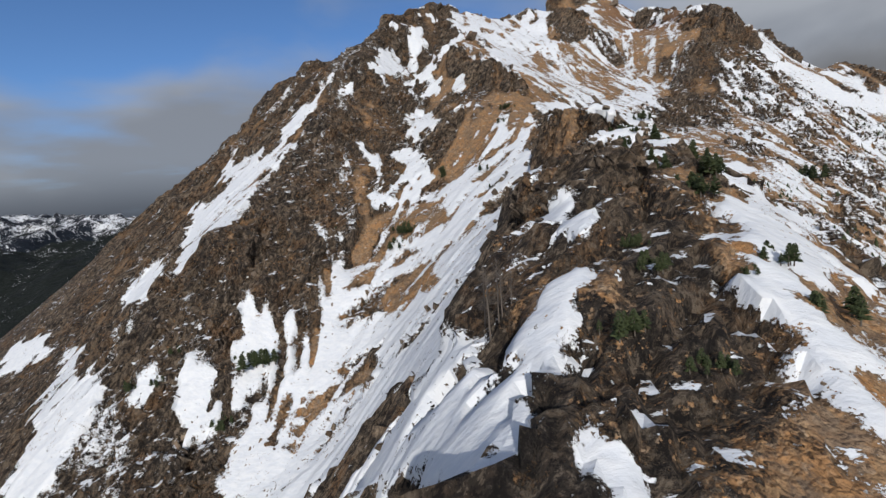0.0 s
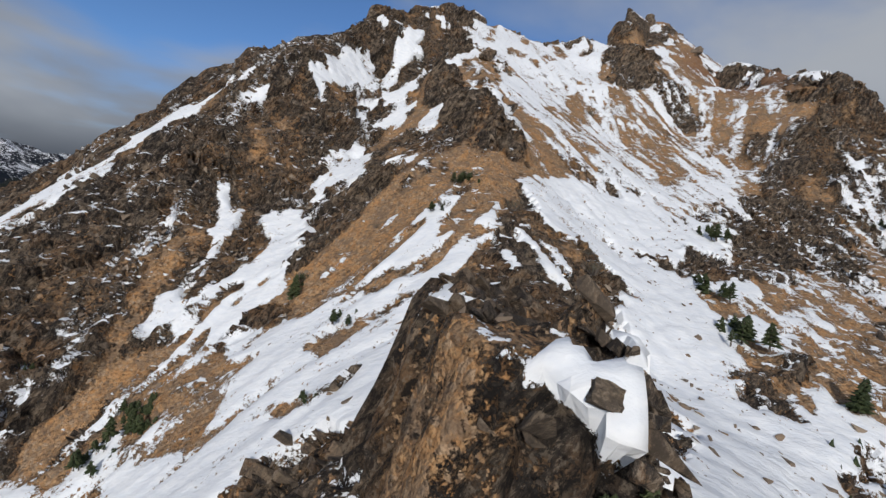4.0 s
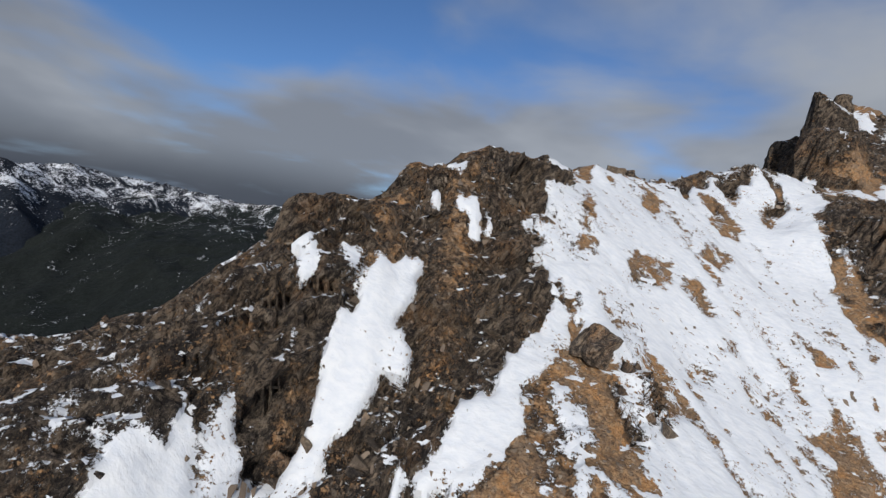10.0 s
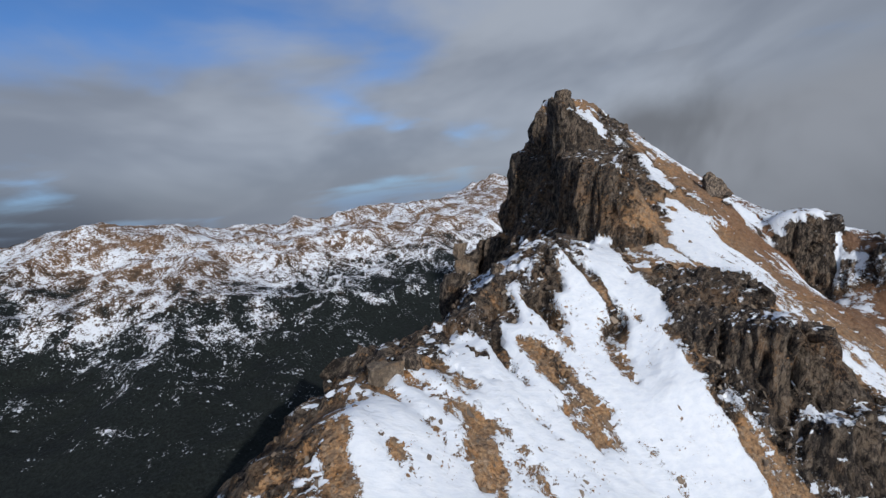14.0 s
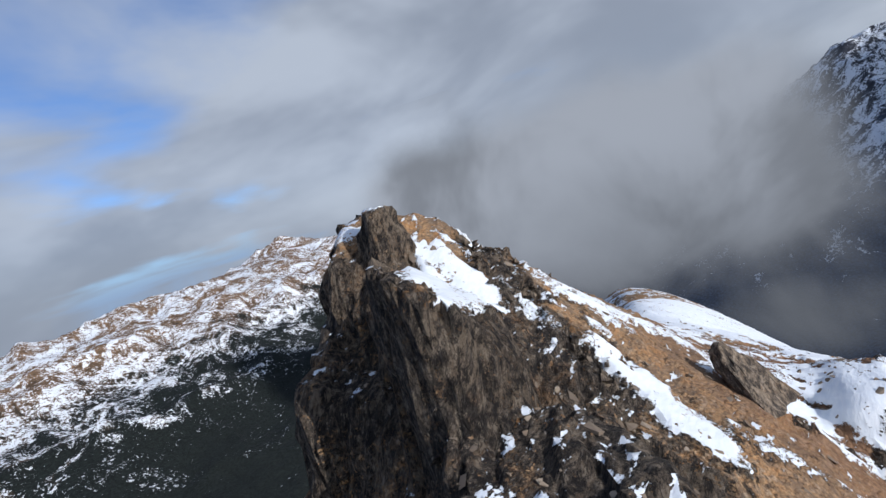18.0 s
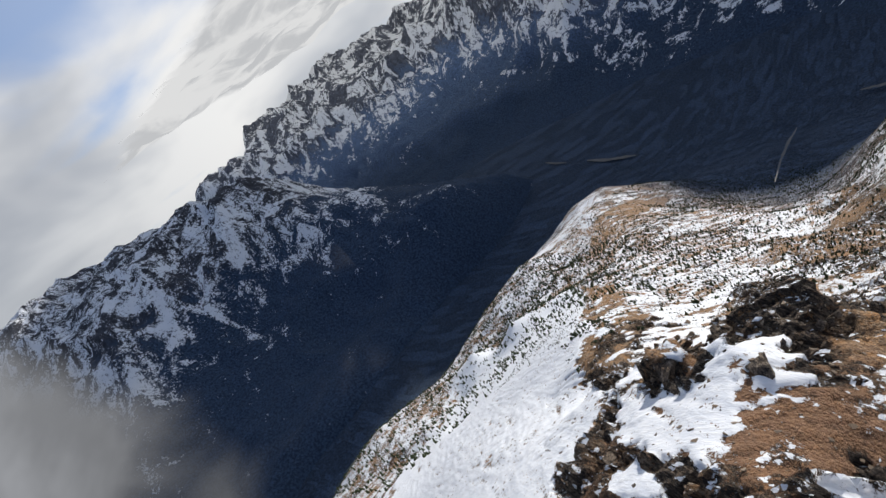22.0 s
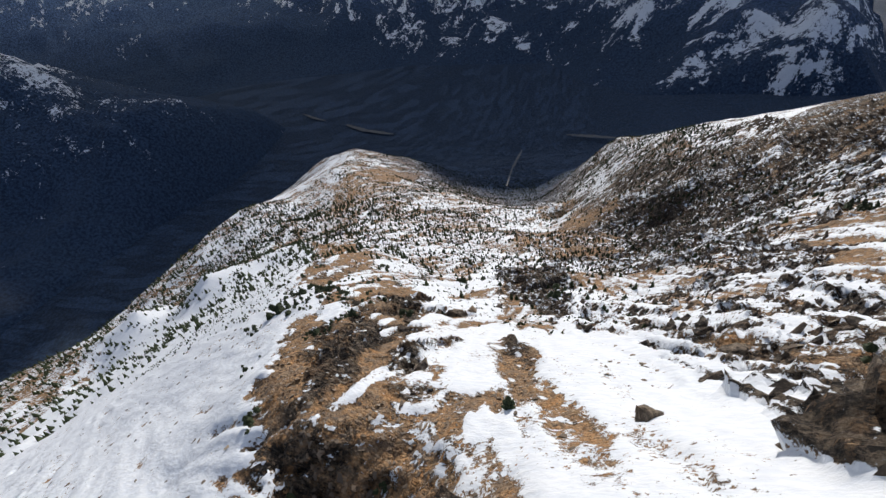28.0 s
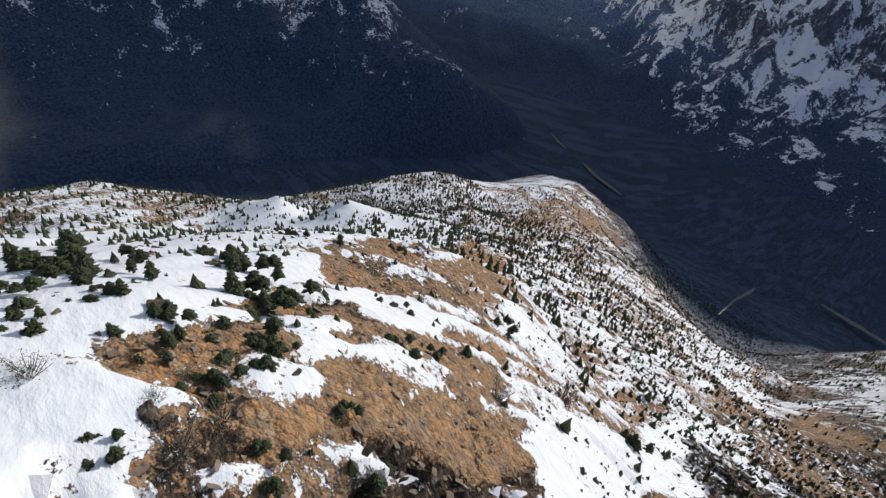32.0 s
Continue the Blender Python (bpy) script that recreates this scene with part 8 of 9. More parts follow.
CLUMPS = [tree_thing("fir_clump", "low wind-bent clump of dark green fir on snow", "shrub", "fir clumps on the slope", *fir_parts(s, True)) for s in (11, 12, 13)]


def brush_parts(seed):
    rng = random.Random(seed)
    sv, sf, cv, cf = [], [], [], []
    for _ in range(26):
        w, r = rng.uniform(0, 6.28), rng.uniform(0.2, 0.95)
        tip = Vector((math.cos(w) * r, math.sin(w) * r, rng.uniform(0.35, 0.9)))
        tube(sv, sf, Vector((tip.x * 0.2, tip.y * 0.2, -0.1)), tip, 0.02, 0.006, 4)
        for _ in range(14):
            p = tip * rng.uniform(0.35, 1.05) + Vector((rng.gauss(0, 0.09), rng.gauss(0, 0.09), rng.gauss(0, 0.07)))
            a, b = (Vector((rng.gauss(0, 1), rng.gauss(0, 1), rng.gauss(0, 1))).normalized() * 0.075 for _ in range(2))
            i = len(cv)
            cv += [p, p + a, p + a * 0.6 + b * 0.5, p + b * 0.5]
            cf.append((i, i + 1, i + 2, i + 3))
    return mesh_of("stem", sv, sf, MAT_GREY_WOOD, False), mesh_of("crown", cv, cf, MAT_BRUSH)


BRUSH = []
for s in (31, 32):
    bush = tagged(new("bush"), "grey-green leafless bush on scree", "shrub", "bushes on the slope")
    stems, twigs = brush_parts(s)
    part("stem", stems, bush)
    part("crown", twigs, bush)
    BRUSH.append(bush)


def larch_parts(seed):
    rng = random.Random(seed)
    tv, tf, bv, bf = [], [], [], []
    tube(tv, tf, (0, 0, -0.1), (0.03, 0.02, 1.0), 0.022, 0.004)
    for k in range(60):
        h = rng.uniform(0.18, 0.98)
        w, r = rng.uniform(0, 6.28), 0.20 * (1.1 - h) + 0.03
        a = Vector((0.03 * h, 0.02 * h, h))
        b = a + Vector((math.cos(w) * r, math.sin(w) * r, rng.uniform(-0.02, 0.10)))
        tube(bv, bf, a, b, 0.005, 0.0018, 3)
        for _ in range(3):
            c = a.lerp(b, rng.uniform(0.3, 1.0))
            tube(bv, bf, c, c + Vector((rng.gauss(0, 0.03), rng.gauss(0, 0.03), rng.uniform(-0.02, 0.05))), 0.003, 0.001, 3)
    return mesh_of("trunk", tv, tf, MAT_GREY_WOOD, False), mesh_of("crown", bv, bf, MAT_GREY_WOOD, False)


LARCHES = []
for s in (41, 42):
    larch = tagged(new("bare_larch"), "bare grey leafless larch beside the snow", "tree", "bare larches on the ridge")
    trunk, branches = larch_parts(s)
    part("trunk", trunk, larch)
    part("crown", branches, larch, "bare grey twigs")
    LARCHES.append(larch)

USED = set()


def plant(kinds, x, y, s, wide=1.0):
    k = int(x * 5 + y * 3) % len(kinds)
    m = pose(x, y, ground_at(x, y) - 0.05, 0, 0, 77 * x + 31 * y) @ Matrix.Diagonal((s * wide, s * wide, s, 1))
    ob = kinds[k]
    if ob.name in USED:
        ob = copy_thing(ob, Matrix.Identity(4))
    USED.add(ob.name)
    ob.matrix_world = m


def plant_fir(x, y, high):
    if y < 128:
        plant(CLUMPS, x, y, 0.75 * high, 1.0)
        return
    if high > 1.15 and (int(x * 7 + y) % 5 < 4):
        plant(CLUMPS, x, y, high * 0.52, 1.7)
        if high > 2.2:
            plant(FIRS, x + 0.8, y + 0.5, high * 0.6, 1.15)
    else:
        plant(FIRS, x, y, high * 0.72, 1.25)


def plant_shrub(x, y, high):
    plant(BRUSH, x, y, high * 1.1, 1.2)


def plant_larch(x, y, high):
    plant(LARCHES, x, y, high * 1.1)


plant_fir(194.5, 173.2, 1.9)
plant_fir(197, 171.7, 1.7)
plant_fir(196.1, 174.6, 1.6)
plant_fir(198.5, 166.6, 2.0)
plant_fir(195.8, 165.8, 2.5)
plant_fir(191.3, 167, 2.6)
plant_fir(191.7, 165, 2.1)
plant_fir(186.9, 168.8, 2.2)
plant_fir(186.4, 167.9, 1.8)
plant_fir(190.3, 172.1, 1.1)
plant_fir(188.6, 171.2, 1.2)
plant_fir(187.6, 170.8, 0.9)
plant_fir(190.7, 173.3, 1.2)
plant_fir(187.7, 172.7, 0.9)
plant_fir(184.7, 170.5, 1.2)
plant_fir(184.9, 171.4, 0.7)
plant_fir(181, 170.1, 1.4)
plant_fir(182.1, 166.6, 1.4)
plant_fir(188.2, 159, 1.9)
plant_fir(188.6, 156.2, 1.6)
plant_fir(194.9, 154.1, 1.6)
plant_fir(196.8, 156.1, 1.3)
plant_fir(211.2, 157.6, 1.8)
plant_fir(208.8, 156.9, 1.5)
plant_fir(206.1, 153.9, 1.5)
plant_fir(208.6, 145.4, 1.8)
plant_fir(275.1, 116.6, 3.2)
plant_fir(196.5, 136.7, 2.5)
plant_fir(179.7, 166.4, 1.6)
plant_fir(189.9, 150.4, 1.6)
plant_shrub(183.1, 170.7, 0.9)
plant_shrub(184, 172.3, 0.5)
plant_shrub(308.2, 131.6, 1.4)
plant_shrub(185.4, 171.1, 0.5)
plant_shrub(185.1, 151.4, 1.5)
plant_shrub(186.3, 136, 2.2)
plant_fir(197.6, 178.1, 1.4)
plant_fir(191, 175.5, 1.9)
plant_fir(195.4, 173.7, 1.7)
plant_fir(199.4, 166.4, 2.1)
plant_fir(190.5, 166.9, 1.7)
plant_fir(187.1, 167.9, 1.4)
plant_fir(188.7, 171.3, 1.1)
plant_fir(178.9, 177.3, 1.9)
plant_fir(180.4, 184.2, 1.1)
plant_fir(179.1, 182.8, 0.8)
plant_fir(190.9, 188.4, 1.0)
plant_fir(187.7, 187.7, 0.8)
plant_fir(172.5, 173.5, 2.1)
plant_fir(184, 170.6, 1.0)
plant_fir(179.7, 179.6, 0.9)
plant_fir(160.5, 204.9, 1.2)
plant_fir(159, 208, 1.4)
plant_fir(166.9, 207, 1.1)
plant_fir(172.9, 201.9, 2.0)
plant_fir(196.1, 174.8, 3.1)
plant_fir(192.3, 174.2, 1.9)
plant_fir(199.1, 178.3, 1.9)
plant_fir(151.8, 197, 2.0)
plant_fir(151.3, 137.4, 3.9)
plant_fir(125.5, 189.8, 1.8)
plant_fir(124.6, 192.1, 1.6)
plant_fir(106.5, 167.2, 2.9)
plant_fir(186, 191.7, 1.4)
plant_fir(179.8, 122.9, 3.3)
plant_fir(-7.7, 99.4, 2.0)
plant_fir(-9.9, 96.5, 1.5)
plant_fir(-33, 77.4, 3.2)
plant_fir(-34.2, 69.7, 2.9)
plant_fir(-45.3, 73.6, 2.3)
plant_fir(-49.6, 73.6, 2.3)
plant_fir(10, 22.7, 1.7)
plant_fir(25.1, 43.6, 2.9)
plant_fir(21.5, 36.7, 2.8)
plant_fir(13.3, 26.8, 1.7)
plant_fir(20.1, 27.2, 1.8)
plant_fir(81.1, 105.3, 5.1)
plant_fir(20.4, 23.8, 2.3)
plant_fir(12.6, 20.2, 1.3)
plant_fir(26.9, 63.2, 1.3)
plant_fir(-20, 96.9, 0.9)
plant_fir(13.8, 30.4, 1.3)
plant_fir(17.6, 25.6, 0.8)
plant_fir(-44.6, 77.2, 1.9)
plant_fir(29.7, 68.7, 2.1)
plant_fir(26, 64.6, 1.1)
plant_fir(25.2, 65.5, 0.6)
plant_fir(24.5, 65.5, 0.5)
plant_fir(29.6, 62.2, 1.4)
plant_fir(11.4, 91.7, 1.2)
plant_fir(1.9, 112.3, 1.2)
plant_fir(-6.2, 99.1, 2.2)
plant_fir(-8.2, 96.8, 1.8)
plant_fir(-22.2, 101.7, 1.2)
plant_fir(28.6, 62.3, 0.8)
plant_shrub(19.1, 122.8, 1.4)
plant_shrub(18.1, 121.2, 0.7)
plant_shrub(17.2, 115.4, 1.1)
plant_shrub(9.4, 115.8, 0.7)
plant_shrub(26, 118.2, 1.6)
plant_shrub(1.8, 112.1, 1.3)
plant_shrub(47.2, 192, 1.9)
plant_shrub(35.8, 113.8, 1.6)
plant_shrub(35.5, 117.5, 1.1)
plant_larch(4.5, 32.6, 3.4)
plant_larch(4.6, 30, 3.6)
plant_larch(5.2, 30.2, 3.3)
plant_larch(5.3, 28.9, 2.5)
plant_larch(6, 30, 1.9)
plant_larch(7.2, 22.1, 0.9)
place_boulder(127.3, 193.2, 2.4)
place_boulder(133.2, 204, 1.6)
place_boulder(119.1, 187, 3.2)
place_boulder(133.6, 203.2, 0.9)
place_boulder(129.6, 195.2, 1.4)
place_boulder(113.3, 181.9, 3.1)
place_boulder(120.3, 191.5, 2.0)
place_boulder(122.5, 181.5, 1.8)
place_boulder(142, 198.1, 1.8)
place_boulder(132.6, 185.2, 2.3)
place_boulder(28.4, 70.7, 1.2)
place_boulder(28.3, 72.5, 1.2)
place_boulder(29.1, 65.5, 1.0)
place_boulder(28.4, 63.4, 1.0)
place_boulder(27.5, 63.5, 0.8)
place_boulder(29, 63.5, 0.6)
place_boulder(27.1, 73.1, 1.2)
place_boulder(30.5, 73.7, 0.9)
place_boulder(35.2, 245.3, 2.2)
place_boulder(57.7, 256.4, 3.7)
place_boulder(-6.8, 180.6, 1.3)
place_boulder(167.3, 165.9, 3.1)
place_boulder(170, 179.3, 1.8)
place_boulder(166.5, 159, 2.3)
place_boulder(172.7, 190.6, 1.7)
place_boulder(170.8, 174.1, 2.5)
place_boulder(189.1, 171.3, 1.0)
place_boulder(183.4, 172.6, 0.9)
place_boulder(184.8, 167.3, 0.5)
place_boulder(183, 172.2, 0.7)
place_boulder(191.3, 172.7, 0.6)
place_boulder(121, 227.5, 3.3)
place_boulder(134, 224.9, 4.1)
place_boulder(137.2, 239.3, 2.3)
place_boulder(17.2, 55.2, 1.5)
place_boulder(17.9, 56.1, 1.6)
place_boulder(18.5, 59.4, 1.3)
place_boulder(19.7, 61, 1.2)
place_boulder(20.6, 60.2, 1.4)
place_boulder(21.3, 58.8, 1.2)
place_boulder(19.3, 56, 1.5)
place_boulder(20.2, 55.7, 1.2)
place_boulder(22, 63.9, 1.4)
place_boulder(22.7, 62.9, 1.2)
place_boulder(21, 63.4, 1.5)
place_boulder(23.5, 62.2, 1)
place_boulder(29.8, 60.4, 1.3)
place_boulder(31.1, 60.4, 1.2)
place_boulder(84.1, 125.1, 1.2)
place_boulder(29.1, 60, 1)
place_boulder(28.2, 62.4, 1)
place_boulder(28.6, 61.9, 0.9)
place_boulder(23.1, 57.7, 1)
place_boulder(25.6, 58.1, 1.2)
place_boulder(26.1, 57.6, 1)
place_boulder(16.6, 54.4, 1.4)
place_boulder(17.9, 54.5, 1.3)
place_boulder(23.5, 60.3, 0.8)
place_boulder(25.9, 62.1, 0.8)
plant(CLUMPS, 181.3, 184, 0.75, 1.7)
plant(CLUMPS, 180.4, 183.7, 0.675, 1.7)
plant(CLUMPS, 180.8, 184.6, 0.75, 1.7)
plant(CLUMPS, 179.5, 182.7, 0.6, 1.7)
plant(CLUMPS, 179.5, 182.5, 0.525, 1.7)
plant(CLUMPS, 180.1, 179.6, 0.6, 1.7)
plant(CLUMPS, 179.5, 179.1, 0.6, 1.7)
plant(CLUMPS, 180.5, 176.8, 0.675, 1.7)
plant(CLUMPS, 179.2, 176.8, 0.675, 1.7)
plant(CLUMPS, 173.1, 172.5, 0.825, 1.7)
plant(CLUMPS, 180.6, 179.7, 0.525, 1.7)
# firs on the near rock tower, the slope behind it and the end of the spur
plant(FIRS, 28.2, 59.4, 2.0, 1.0)
plant(FIRS, 27.7, 61.4, 0.8, 1.0)
plant(CLUMPS, 28.9, 72.1, 1.7, 1.1)
plant(CLUMPS, 52.9, 121.1, 3.2, 1.1)
plant(CLUMPS, 10.7, 101.0, 1.6, 1.1)
plant(CLUMPS, -6.2, 97.7, 2.1, 1.1)
plant(CLUMPS, -8.3, 95.5, 2.0, 1.1)
plant(CLUMPS, 1.9, 111.6, 0.9, 1.1)
plant(FIRS, 58.4, 103.5, 3.2, 1.0)
plant_larch(62.7, 104.9, 3.2)
plant(CLUMPS, -30.9, 77.9, 3.2, 1.1)
plant(FIRS, 19.1, 45.6, 1.4, 1.0)
plant(FIRS, 21.1, 44.6, 1.2, 1.0)
plant(FIRS, 26.9, 49.0, 1.6, 1.0)
plant(FIRS, 25.6, 46.3, 1.9, 1.0)
plant(CLUMPS, 25.4, 61.2, 1.6, 1.1)
plant(CLUMPS, 60.7, 140.7, 3.2, 1.1)
plant(FIRS, 21.5, 42.5, 1.4, 1.0)
plant(FIRS, 19.9, 41.3, 1.1, 1.0)
plant(CLUMPS, 19.3, 121.2, 2.1, 1.1)
plant(CLUMPS, 16.7, 115.1, 1.3, 1.1)
plant(FIRS, 2.1, 109.7, 2.6, 1.0)
plant(FIRS, 55.3, 93.8, 3.2, 1.0)
plant_larch(45.8, 85.6, 2.6)
plant(CLUMPS, 50.3, 110.6, 3.2, 1.1)
plant(CLUMPS, 193.3, 171.5, 1.2, 1.1)
plant(CLUMPS, 186.7, 171.8, 0.9, 1.1)
plant(CLUMPS, 188.8, 175.0, 0.8, 1.1)
plant_shrub(186.0, 175.0, 0.7)
plant_shrub(182.0, 172.2, 1.2)
plant(CLUMPS, 182.4, 173.7, 0.7, 1.1)


# ---- forest and loose stones that nobody could count ----


def scatter(count, box, seed, keep):
    rng = np.random.default_rng(seed)
    x, y = rng.uniform(box[0], box[1], count), rng.uniform(box[2], box[3], count)
    i, j = np.searchsorted(gx, x) - 1, np.searchsorted(gy, y) - 1
    ok = keep(x, y, SNOW[j, i], ROCK[j, i], Z[j, i], STEEP[j, i], rng.uniform(0, 1, count))
    return x[ok], y[ok], surface(x[ok], y[ok]), rng


def stuff(name, label, category, verts, faces, mat, flat=True):
    mesh = bpy.data.meshes.new(name)
    v, f = np.concatenate(verts), np.concatenate(faces)
    mesh.vertices.add(len(v)), mesh.loops.add(f.size), mesh.polygons.add(len(f))
    mesh.vertices.foreach_set("co", v.astype(np.float32).ravel())
    mesh.loops.foreach_set("vertex_index", f.astype(np.int32).ravel())
    mesh.polygons.foreach_set("loop_start", np.arange(0, f.size, f.shape[1], dtype=np.int32))
    mesh.polygons.foreach_set("use_smooth", np.zeros(len(f), bool))
    mesh.update()
    mesh.materials.append(mat)
    return tagged(new(name, mesh), label, category, kind="stuff")


def cone_trees(x, y, z, rng, low, high, wide=1.15):
    """Ragged little conifers of three skirts."""
    m = len(x)
    tall = rng.uniform(low, high, m) * rng.uniform(0.7, 1.0, m)
    verts, faces, base = [], [], 0
    for skirt, (h0, h1, r) in enumerate(((0.0, 0.55, 0.30), (0.25, 0.8, 0.22), (0.5, 1.0, 0.14))):
        turn = rng.uniform(0, 6.28, m)
        ring = []
        for k in range(5):
            w = turn + k * 1.2566
            rr = wide * r * tall * rng.uniform(0.6, 1.35, m)
            ring.append(np.stack([x + np.cos(w) * rr, y + np.sin(w) * rr, z - 0.25 + (h0 + rng.uniform(-0.08, 0.06, m)) * tall], -1))
        ring.append(np.stack([x + rng.normal(0, 0.05, m), y + rng.normal(0, 0.05, m), z + h1 * tall], -1))
        v = np.stack(ring, 1).reshape(-1, 3)
        idx = base + 6 * np.arange(m)[:, None]
        for k in range(5):
            faces.append(np.concatenate([idx + k, idx + (k + 1) % 5, idx + 5], 1))
        verts.append(v)
        base += len(v)
    return verts, faces


def clumped(x, y, size, seed, cut):
    return fractal(x, y, size, 4, seed) > cut


x, y, z, rng = scatter(34000, (60, 440, -420, 150), 7, lambda x, y, s, r, z, st, u: (z < 22) & ((y < 100) | (x > 112)) & (u < 0.22 + 0.5 * clumped(x, y, 45, 201, 0.05)) & (s < 0.45 + 0.5 * clumped(x, y, 60, 207, 0.1)) & (u < 0.75 * smooth(-z, -10, 60)))
stuff("fir_forest", "scattered dark firs on the snowy lower slopes", "trees", *cone_trees(x, y, z, rng, 1.0, 3.0), MAT_FIR)
x, y, z, rng = scatter(5200, (205, 560, -90, 230), 9, lambda x, y, s, r, z, st, u: (z < -28) & (u < 0.5 + 0.4 * clumped(x, y, 60, 203, 0.0)) & (s < 0.9))
stuff("fir_forest", "dark firs on the edge of the snow slope", "trees", *cone_trees(x, y, z, rng, 1.8, 4.2), MAT_FIR)


x, y, z, rng = scatter(16000, (50, 270, -40, 172), 11, lambda x, y, s, r, z, st, u: (z < 30) & ((y < 100) | (x > 112)) & (s > -0.2) & (u < 0.16 + 0.16 * (x > 135) + 0.2 * (x < 115) + 0.6 * clumped(x, y, 16, 221, 0.12)))
stuff("low_shrubs", "low dark fir scrub on the snowy spur", "shrubs", *cone_trees(x, y, z, rng, 0.35, 1.0, 1.9), MAT_FIR)


CHIPS = []
for s in range(6):
    chip = stone_mesh("chip", 500 + s, (1.0, 0.85, 0.8), 10)
    co = np.array([v.co for v in chip.vertices])
    CHIPS.append((co, np.array([(p.vertices[0], p.vertices[k], p.vertices[k + 1]) for p in chip.polygons for k in range(1, len(p.vertices) - 1)])))
    bpy.data.meshes.remove(chip)


def pebbles(x, y, z, rng, low, high):
    """Angular loose stones, flat side to the slope."""
    m = len(x)
    s = low + (high - low) * rng.uniform(0, 1, m) ** 3
    wide, thin, turn, roll = s * rng.uniform(0.5, 1, m), s * rng.uniform(0.22, 0.6, m), rng.uniform(0, 6.28, m), rng.normal(0, 0.3, m)
    i, j = np.searchsorted(gx, x) - 1, np.searchsorted(gy, y) - 1
    tx, ty = np.clip(GX[j, i], -1.2, 1.2), np.clip(GY[j, i], -1.2, 1.2)
    verts, faces, base = [], [], 0
    for k, (co, tri) in enumerate(CHIPS):
        w = np.arange(m) % len(CHIPS) == k
        c = lambda a: a[w][:, None]
        vx, vy, vz = co[:, 0] * c(s), co[:, 1] * c(wide), co[:, 2] * c(thin)
        vx, vz = vx * np.cos(c(roll)) - vz * np.sin(c(roll)), vx * np.sin(c(roll)) + vz * np.cos(c(roll))
        dx, dy = vx * np.cos(c(turn)) - vy * np.sin(c(turn)), vx * np.sin(c(turn)) + vy * np.cos(c(turn))
        v = np.stack([dx + c(x), dy + c(y), vz + c(tx) * dx + c(ty) * dy + c(z) + 0.1 * c(s)], -1)
        verts.append(v.reshape(-1, 3))
        faces.append((base + len(co) * np.arange(w.sum())[:, None, None] + tri[None]).reshape(-1, 3))
        base += v.shape[0] * v.shape[1]
    return verts, faces


x, y, z, rng = scatter(42000, (-50, 215, 40, 285), 13, lambda x, y, s, r, z, st, u: (r < 0.35) & (s < 0.12) & (st < 1.6) & (u < 0.5))
stuff("loose_stones", "loose ochre and brown stones on the scree", "stones", *pebbles(x, y, z, rng, 0.08, 0.45), MAT_LOOSE)
x, y, z, rng = scatter(70000, (-40, 260, 60, 290), 17, lambda x, y, s, r, z, st, u: (s > 0.05) & (s < 1.4) & (st < 1.6) & (u < 0.12 + 0.5 * clumped(x, y, 11, 211, 0.1)))
stuff("snow_stones", "dark stones sticking out of the snow", "stones", *pebbles(x, y, z, rng, 0.10, 0.55), MAT_LOOSE)
x, y, z, rng = scatter(20000, (-60, 150, 40, 290), 19, lambda x, y, s, r, z, st, u: (r > 0.1) & (s < 0.2) & (st < 1.4) & (u < 0.45))
stuff("rock_rubble", "broken dark rock rubble on the outcrops", "stones", *pebbles(x, y, z, rng, 0.12, 0.65), MAT_LOOSE)
x, y, z, rng = scatter(30000, (150, 206, 150, 226), 23, lambda x, y, s, r, z, st, u: (s < 0.15) & (u < 0.25 + 0.6 * clumped(x, y, 9, 217, 0.0)))
stuff("spur_rubble", "dense broken grey-brown rock plates on the spur", "stones", *pebbles(x, y, z, rng, 0.06, 0.34), MAT_LOOSE)


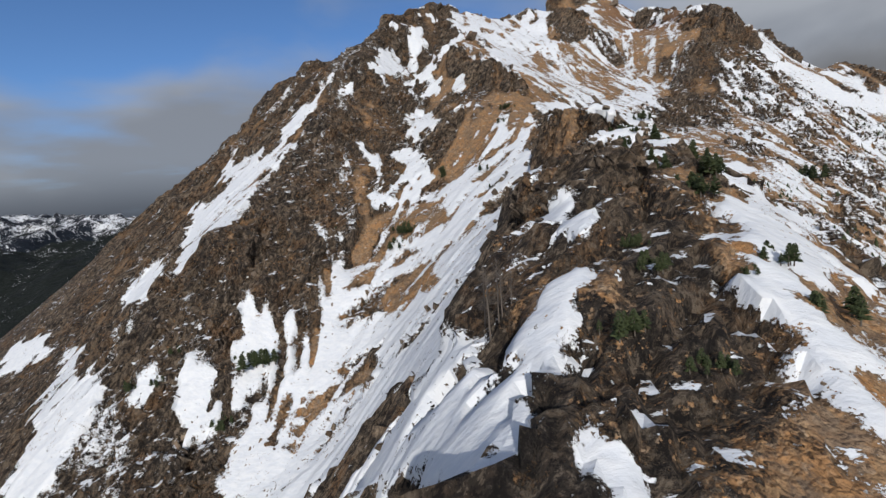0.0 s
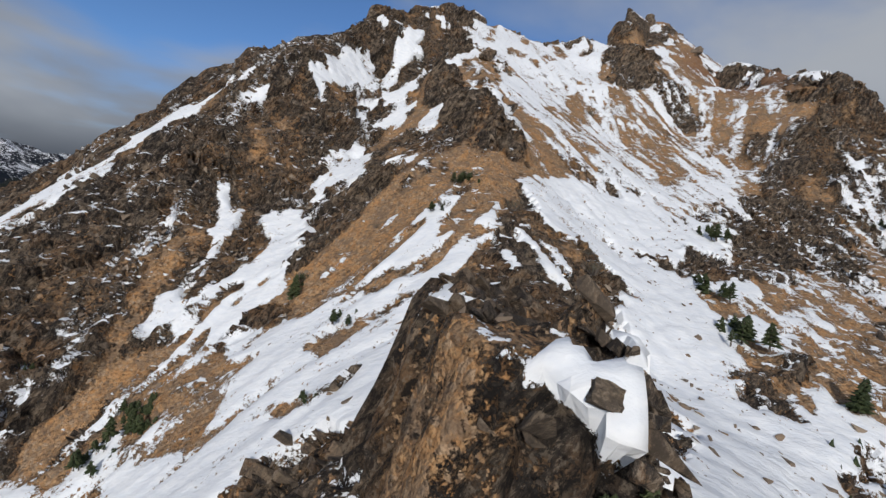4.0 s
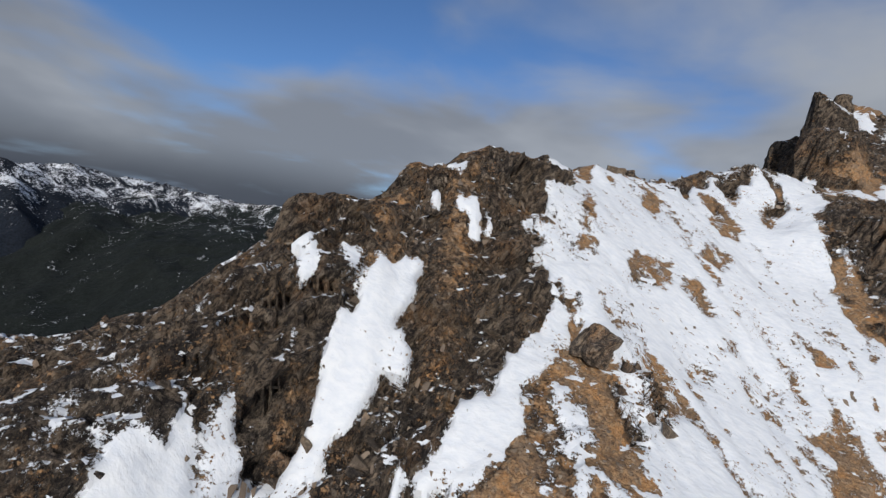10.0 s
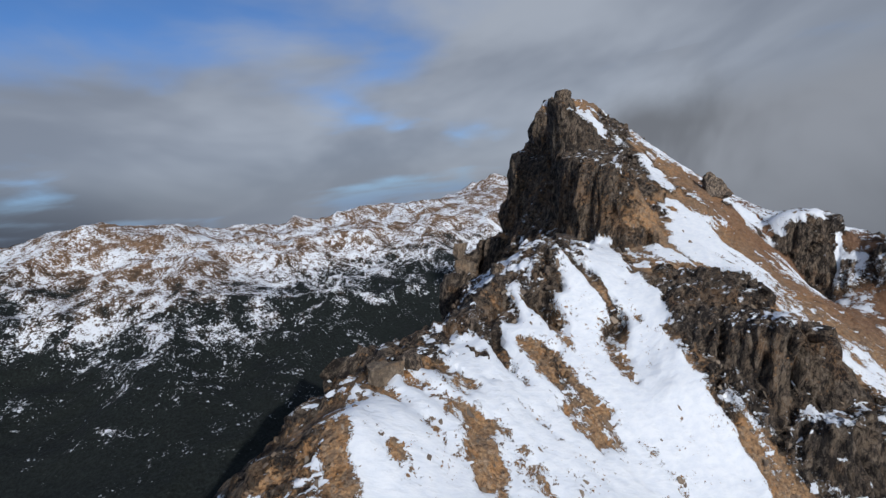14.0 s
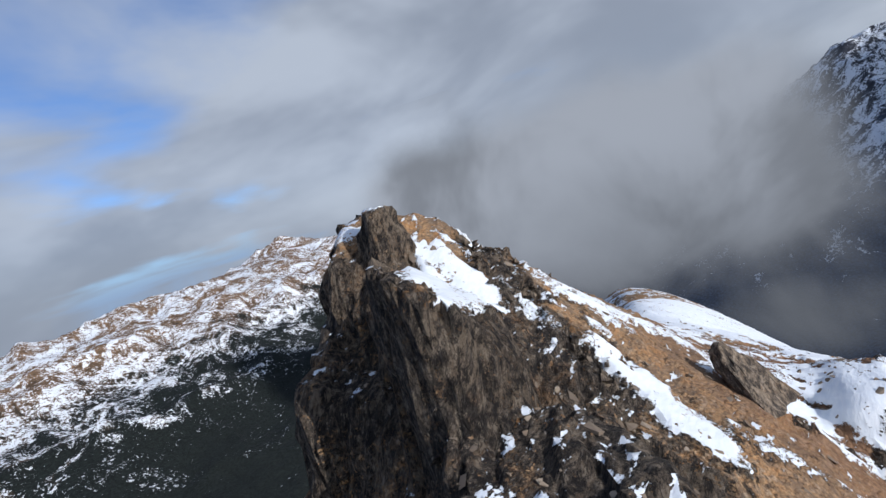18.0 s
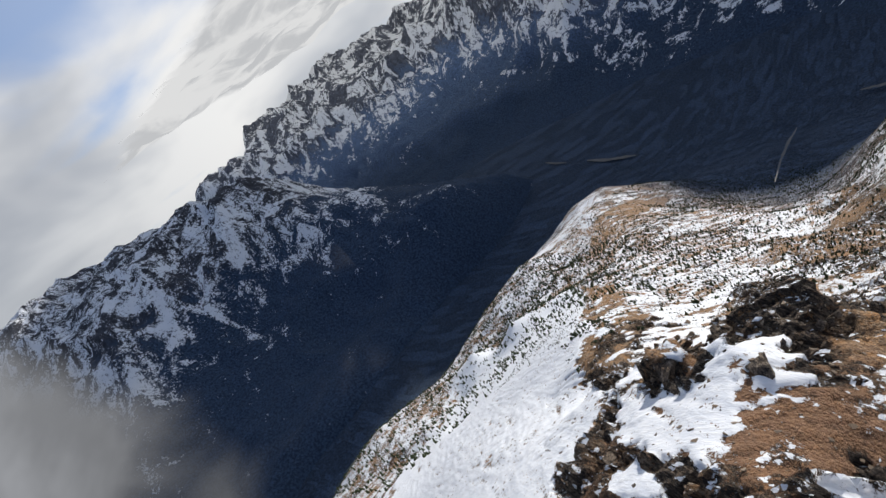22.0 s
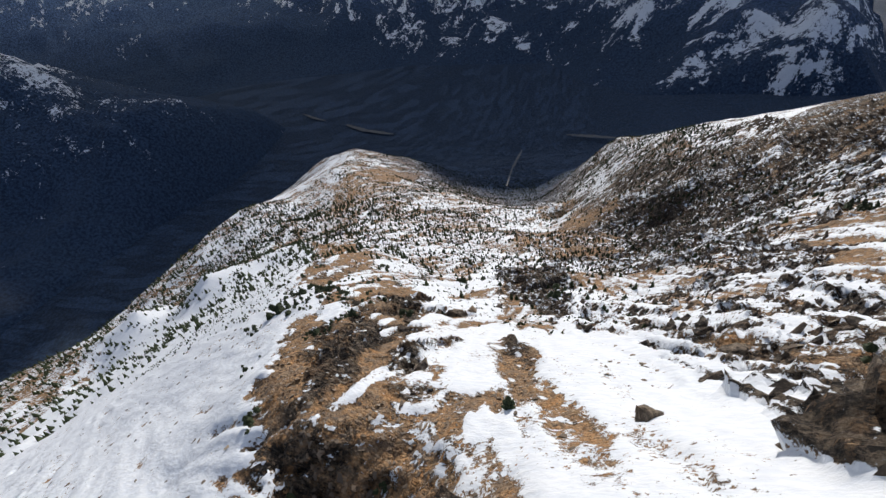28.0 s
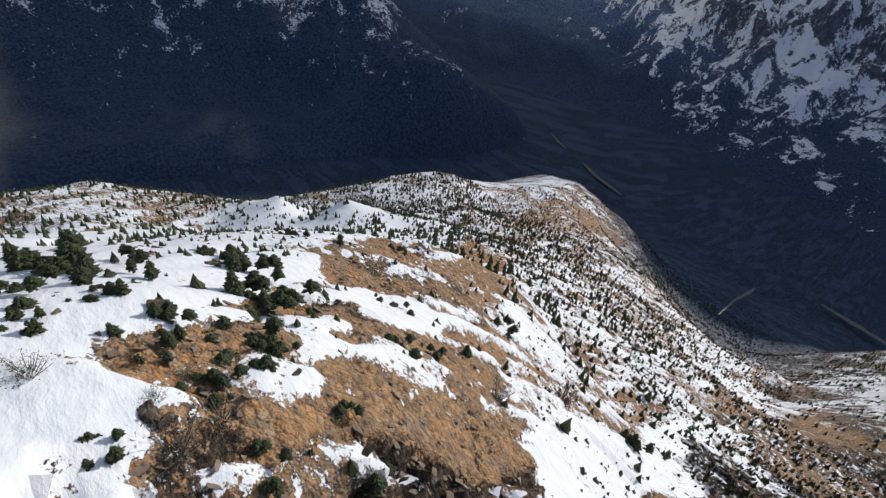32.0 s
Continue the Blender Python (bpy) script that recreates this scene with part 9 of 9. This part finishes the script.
def outcrop(x, y, z, rng, low, high):
    """Angular blocks standing half out of steep rock."""
    m = len(x)
    s = low + (high - low) * rng.uniform(0, 1, m) ** 2.2
    verts, faces, base = [], [], 0
    for k, (co, tri) in enumerate(CHIPS):
        w = np.flatnonzero(np.arange(m) % len(CHIPS) == k)
        ang = rng.uniform(-0.35, 0.35, (len(w), 3)) + np.array([0.35, 0.55, 0.6])
        p = co[None] * (s[w, None] * rng.uniform((0.9, 0.45, 0.4), (1.5, 0.8, 0.75), (len(w), 3)))[:, None]
        for a, b, t in ((1, 2, 0), (2, 0, 1), (0, 1, 2)):
            ca, sa = np.cos(ang[:, t])[:, None], np.sin(ang[:, t])[:, None]
            u, v = p[..., a].copy(), p[..., b].copy()
            p[..., a], p[..., b] = u * ca - v * sa, u * sa + v * ca
        p += np.stack([x[w], y[w], z[w]], -1)[:, None]
        verts.append(p.reshape(-1, 3))
        faces.append((base + len(co) * np.arange(len(w))[:, None, None] + tri[None]).reshape(-1, 3))
        base += p.shape[0] * p.shape[1]
    return verts, faces


x, y, z, rng = scatter(60000, (-50, 210, 40, 290), 29, lambda x, y, s, r, z, st, u: (r > 0.15) & (s < 0.25) & (st > 0.75) & (u < 0.30 + 0.35 * clumped(x, y, 12, 231, 0.0)))
stuff("outcrop_blocks", "cracked angular blocks of the dark brown outcrops", "rock", *outcrop(x, y, z, rng, 0.25, 1.25), MAT_OUTCROP)
x, y, z, rng = scatter(5000, (8, 44, 40, 102), 31, lambda x, y, s, r, z, st, u: (r > 0.12) & (s < 0.1) & (u < 0.7))
stuff("outcrop_blocks", "broken brown blocks on the near rock tower", "rock", *outcrop(x, y, z, rng, 0.25, 1.2), MAT_OUTCROP)
x, y, z, rng = scatter(9000, (42, 125, -90, 70), 37, lambda x, y, s, r, z, st, u: (u < 0.12 + 0.5 * clumped(x, y, 22, 241, 0.1)))
stuff("slope_rocks", "dark broken rocks on the snowy lower slope", "rock", *outcrop(x, y, z, rng, 0.5, 2.2), MAT_OUTCROP)
x, y, z, rng = scatter(9000, (70, 140, 70, 172), 41, lambda x, y, s, r, z, st, u: ((r > 0.0) & (s < 0.3) & (u < 0.55)) | (u < 0.30 * clumped(x, y, 14, 251, 0.2)))
stuff("slope_rocks", "dark broken rocks between snow on the upper slope", "rock", *outcrop(x, y, z, rng, 0.25, 1.1), MAT_OUTCROP)
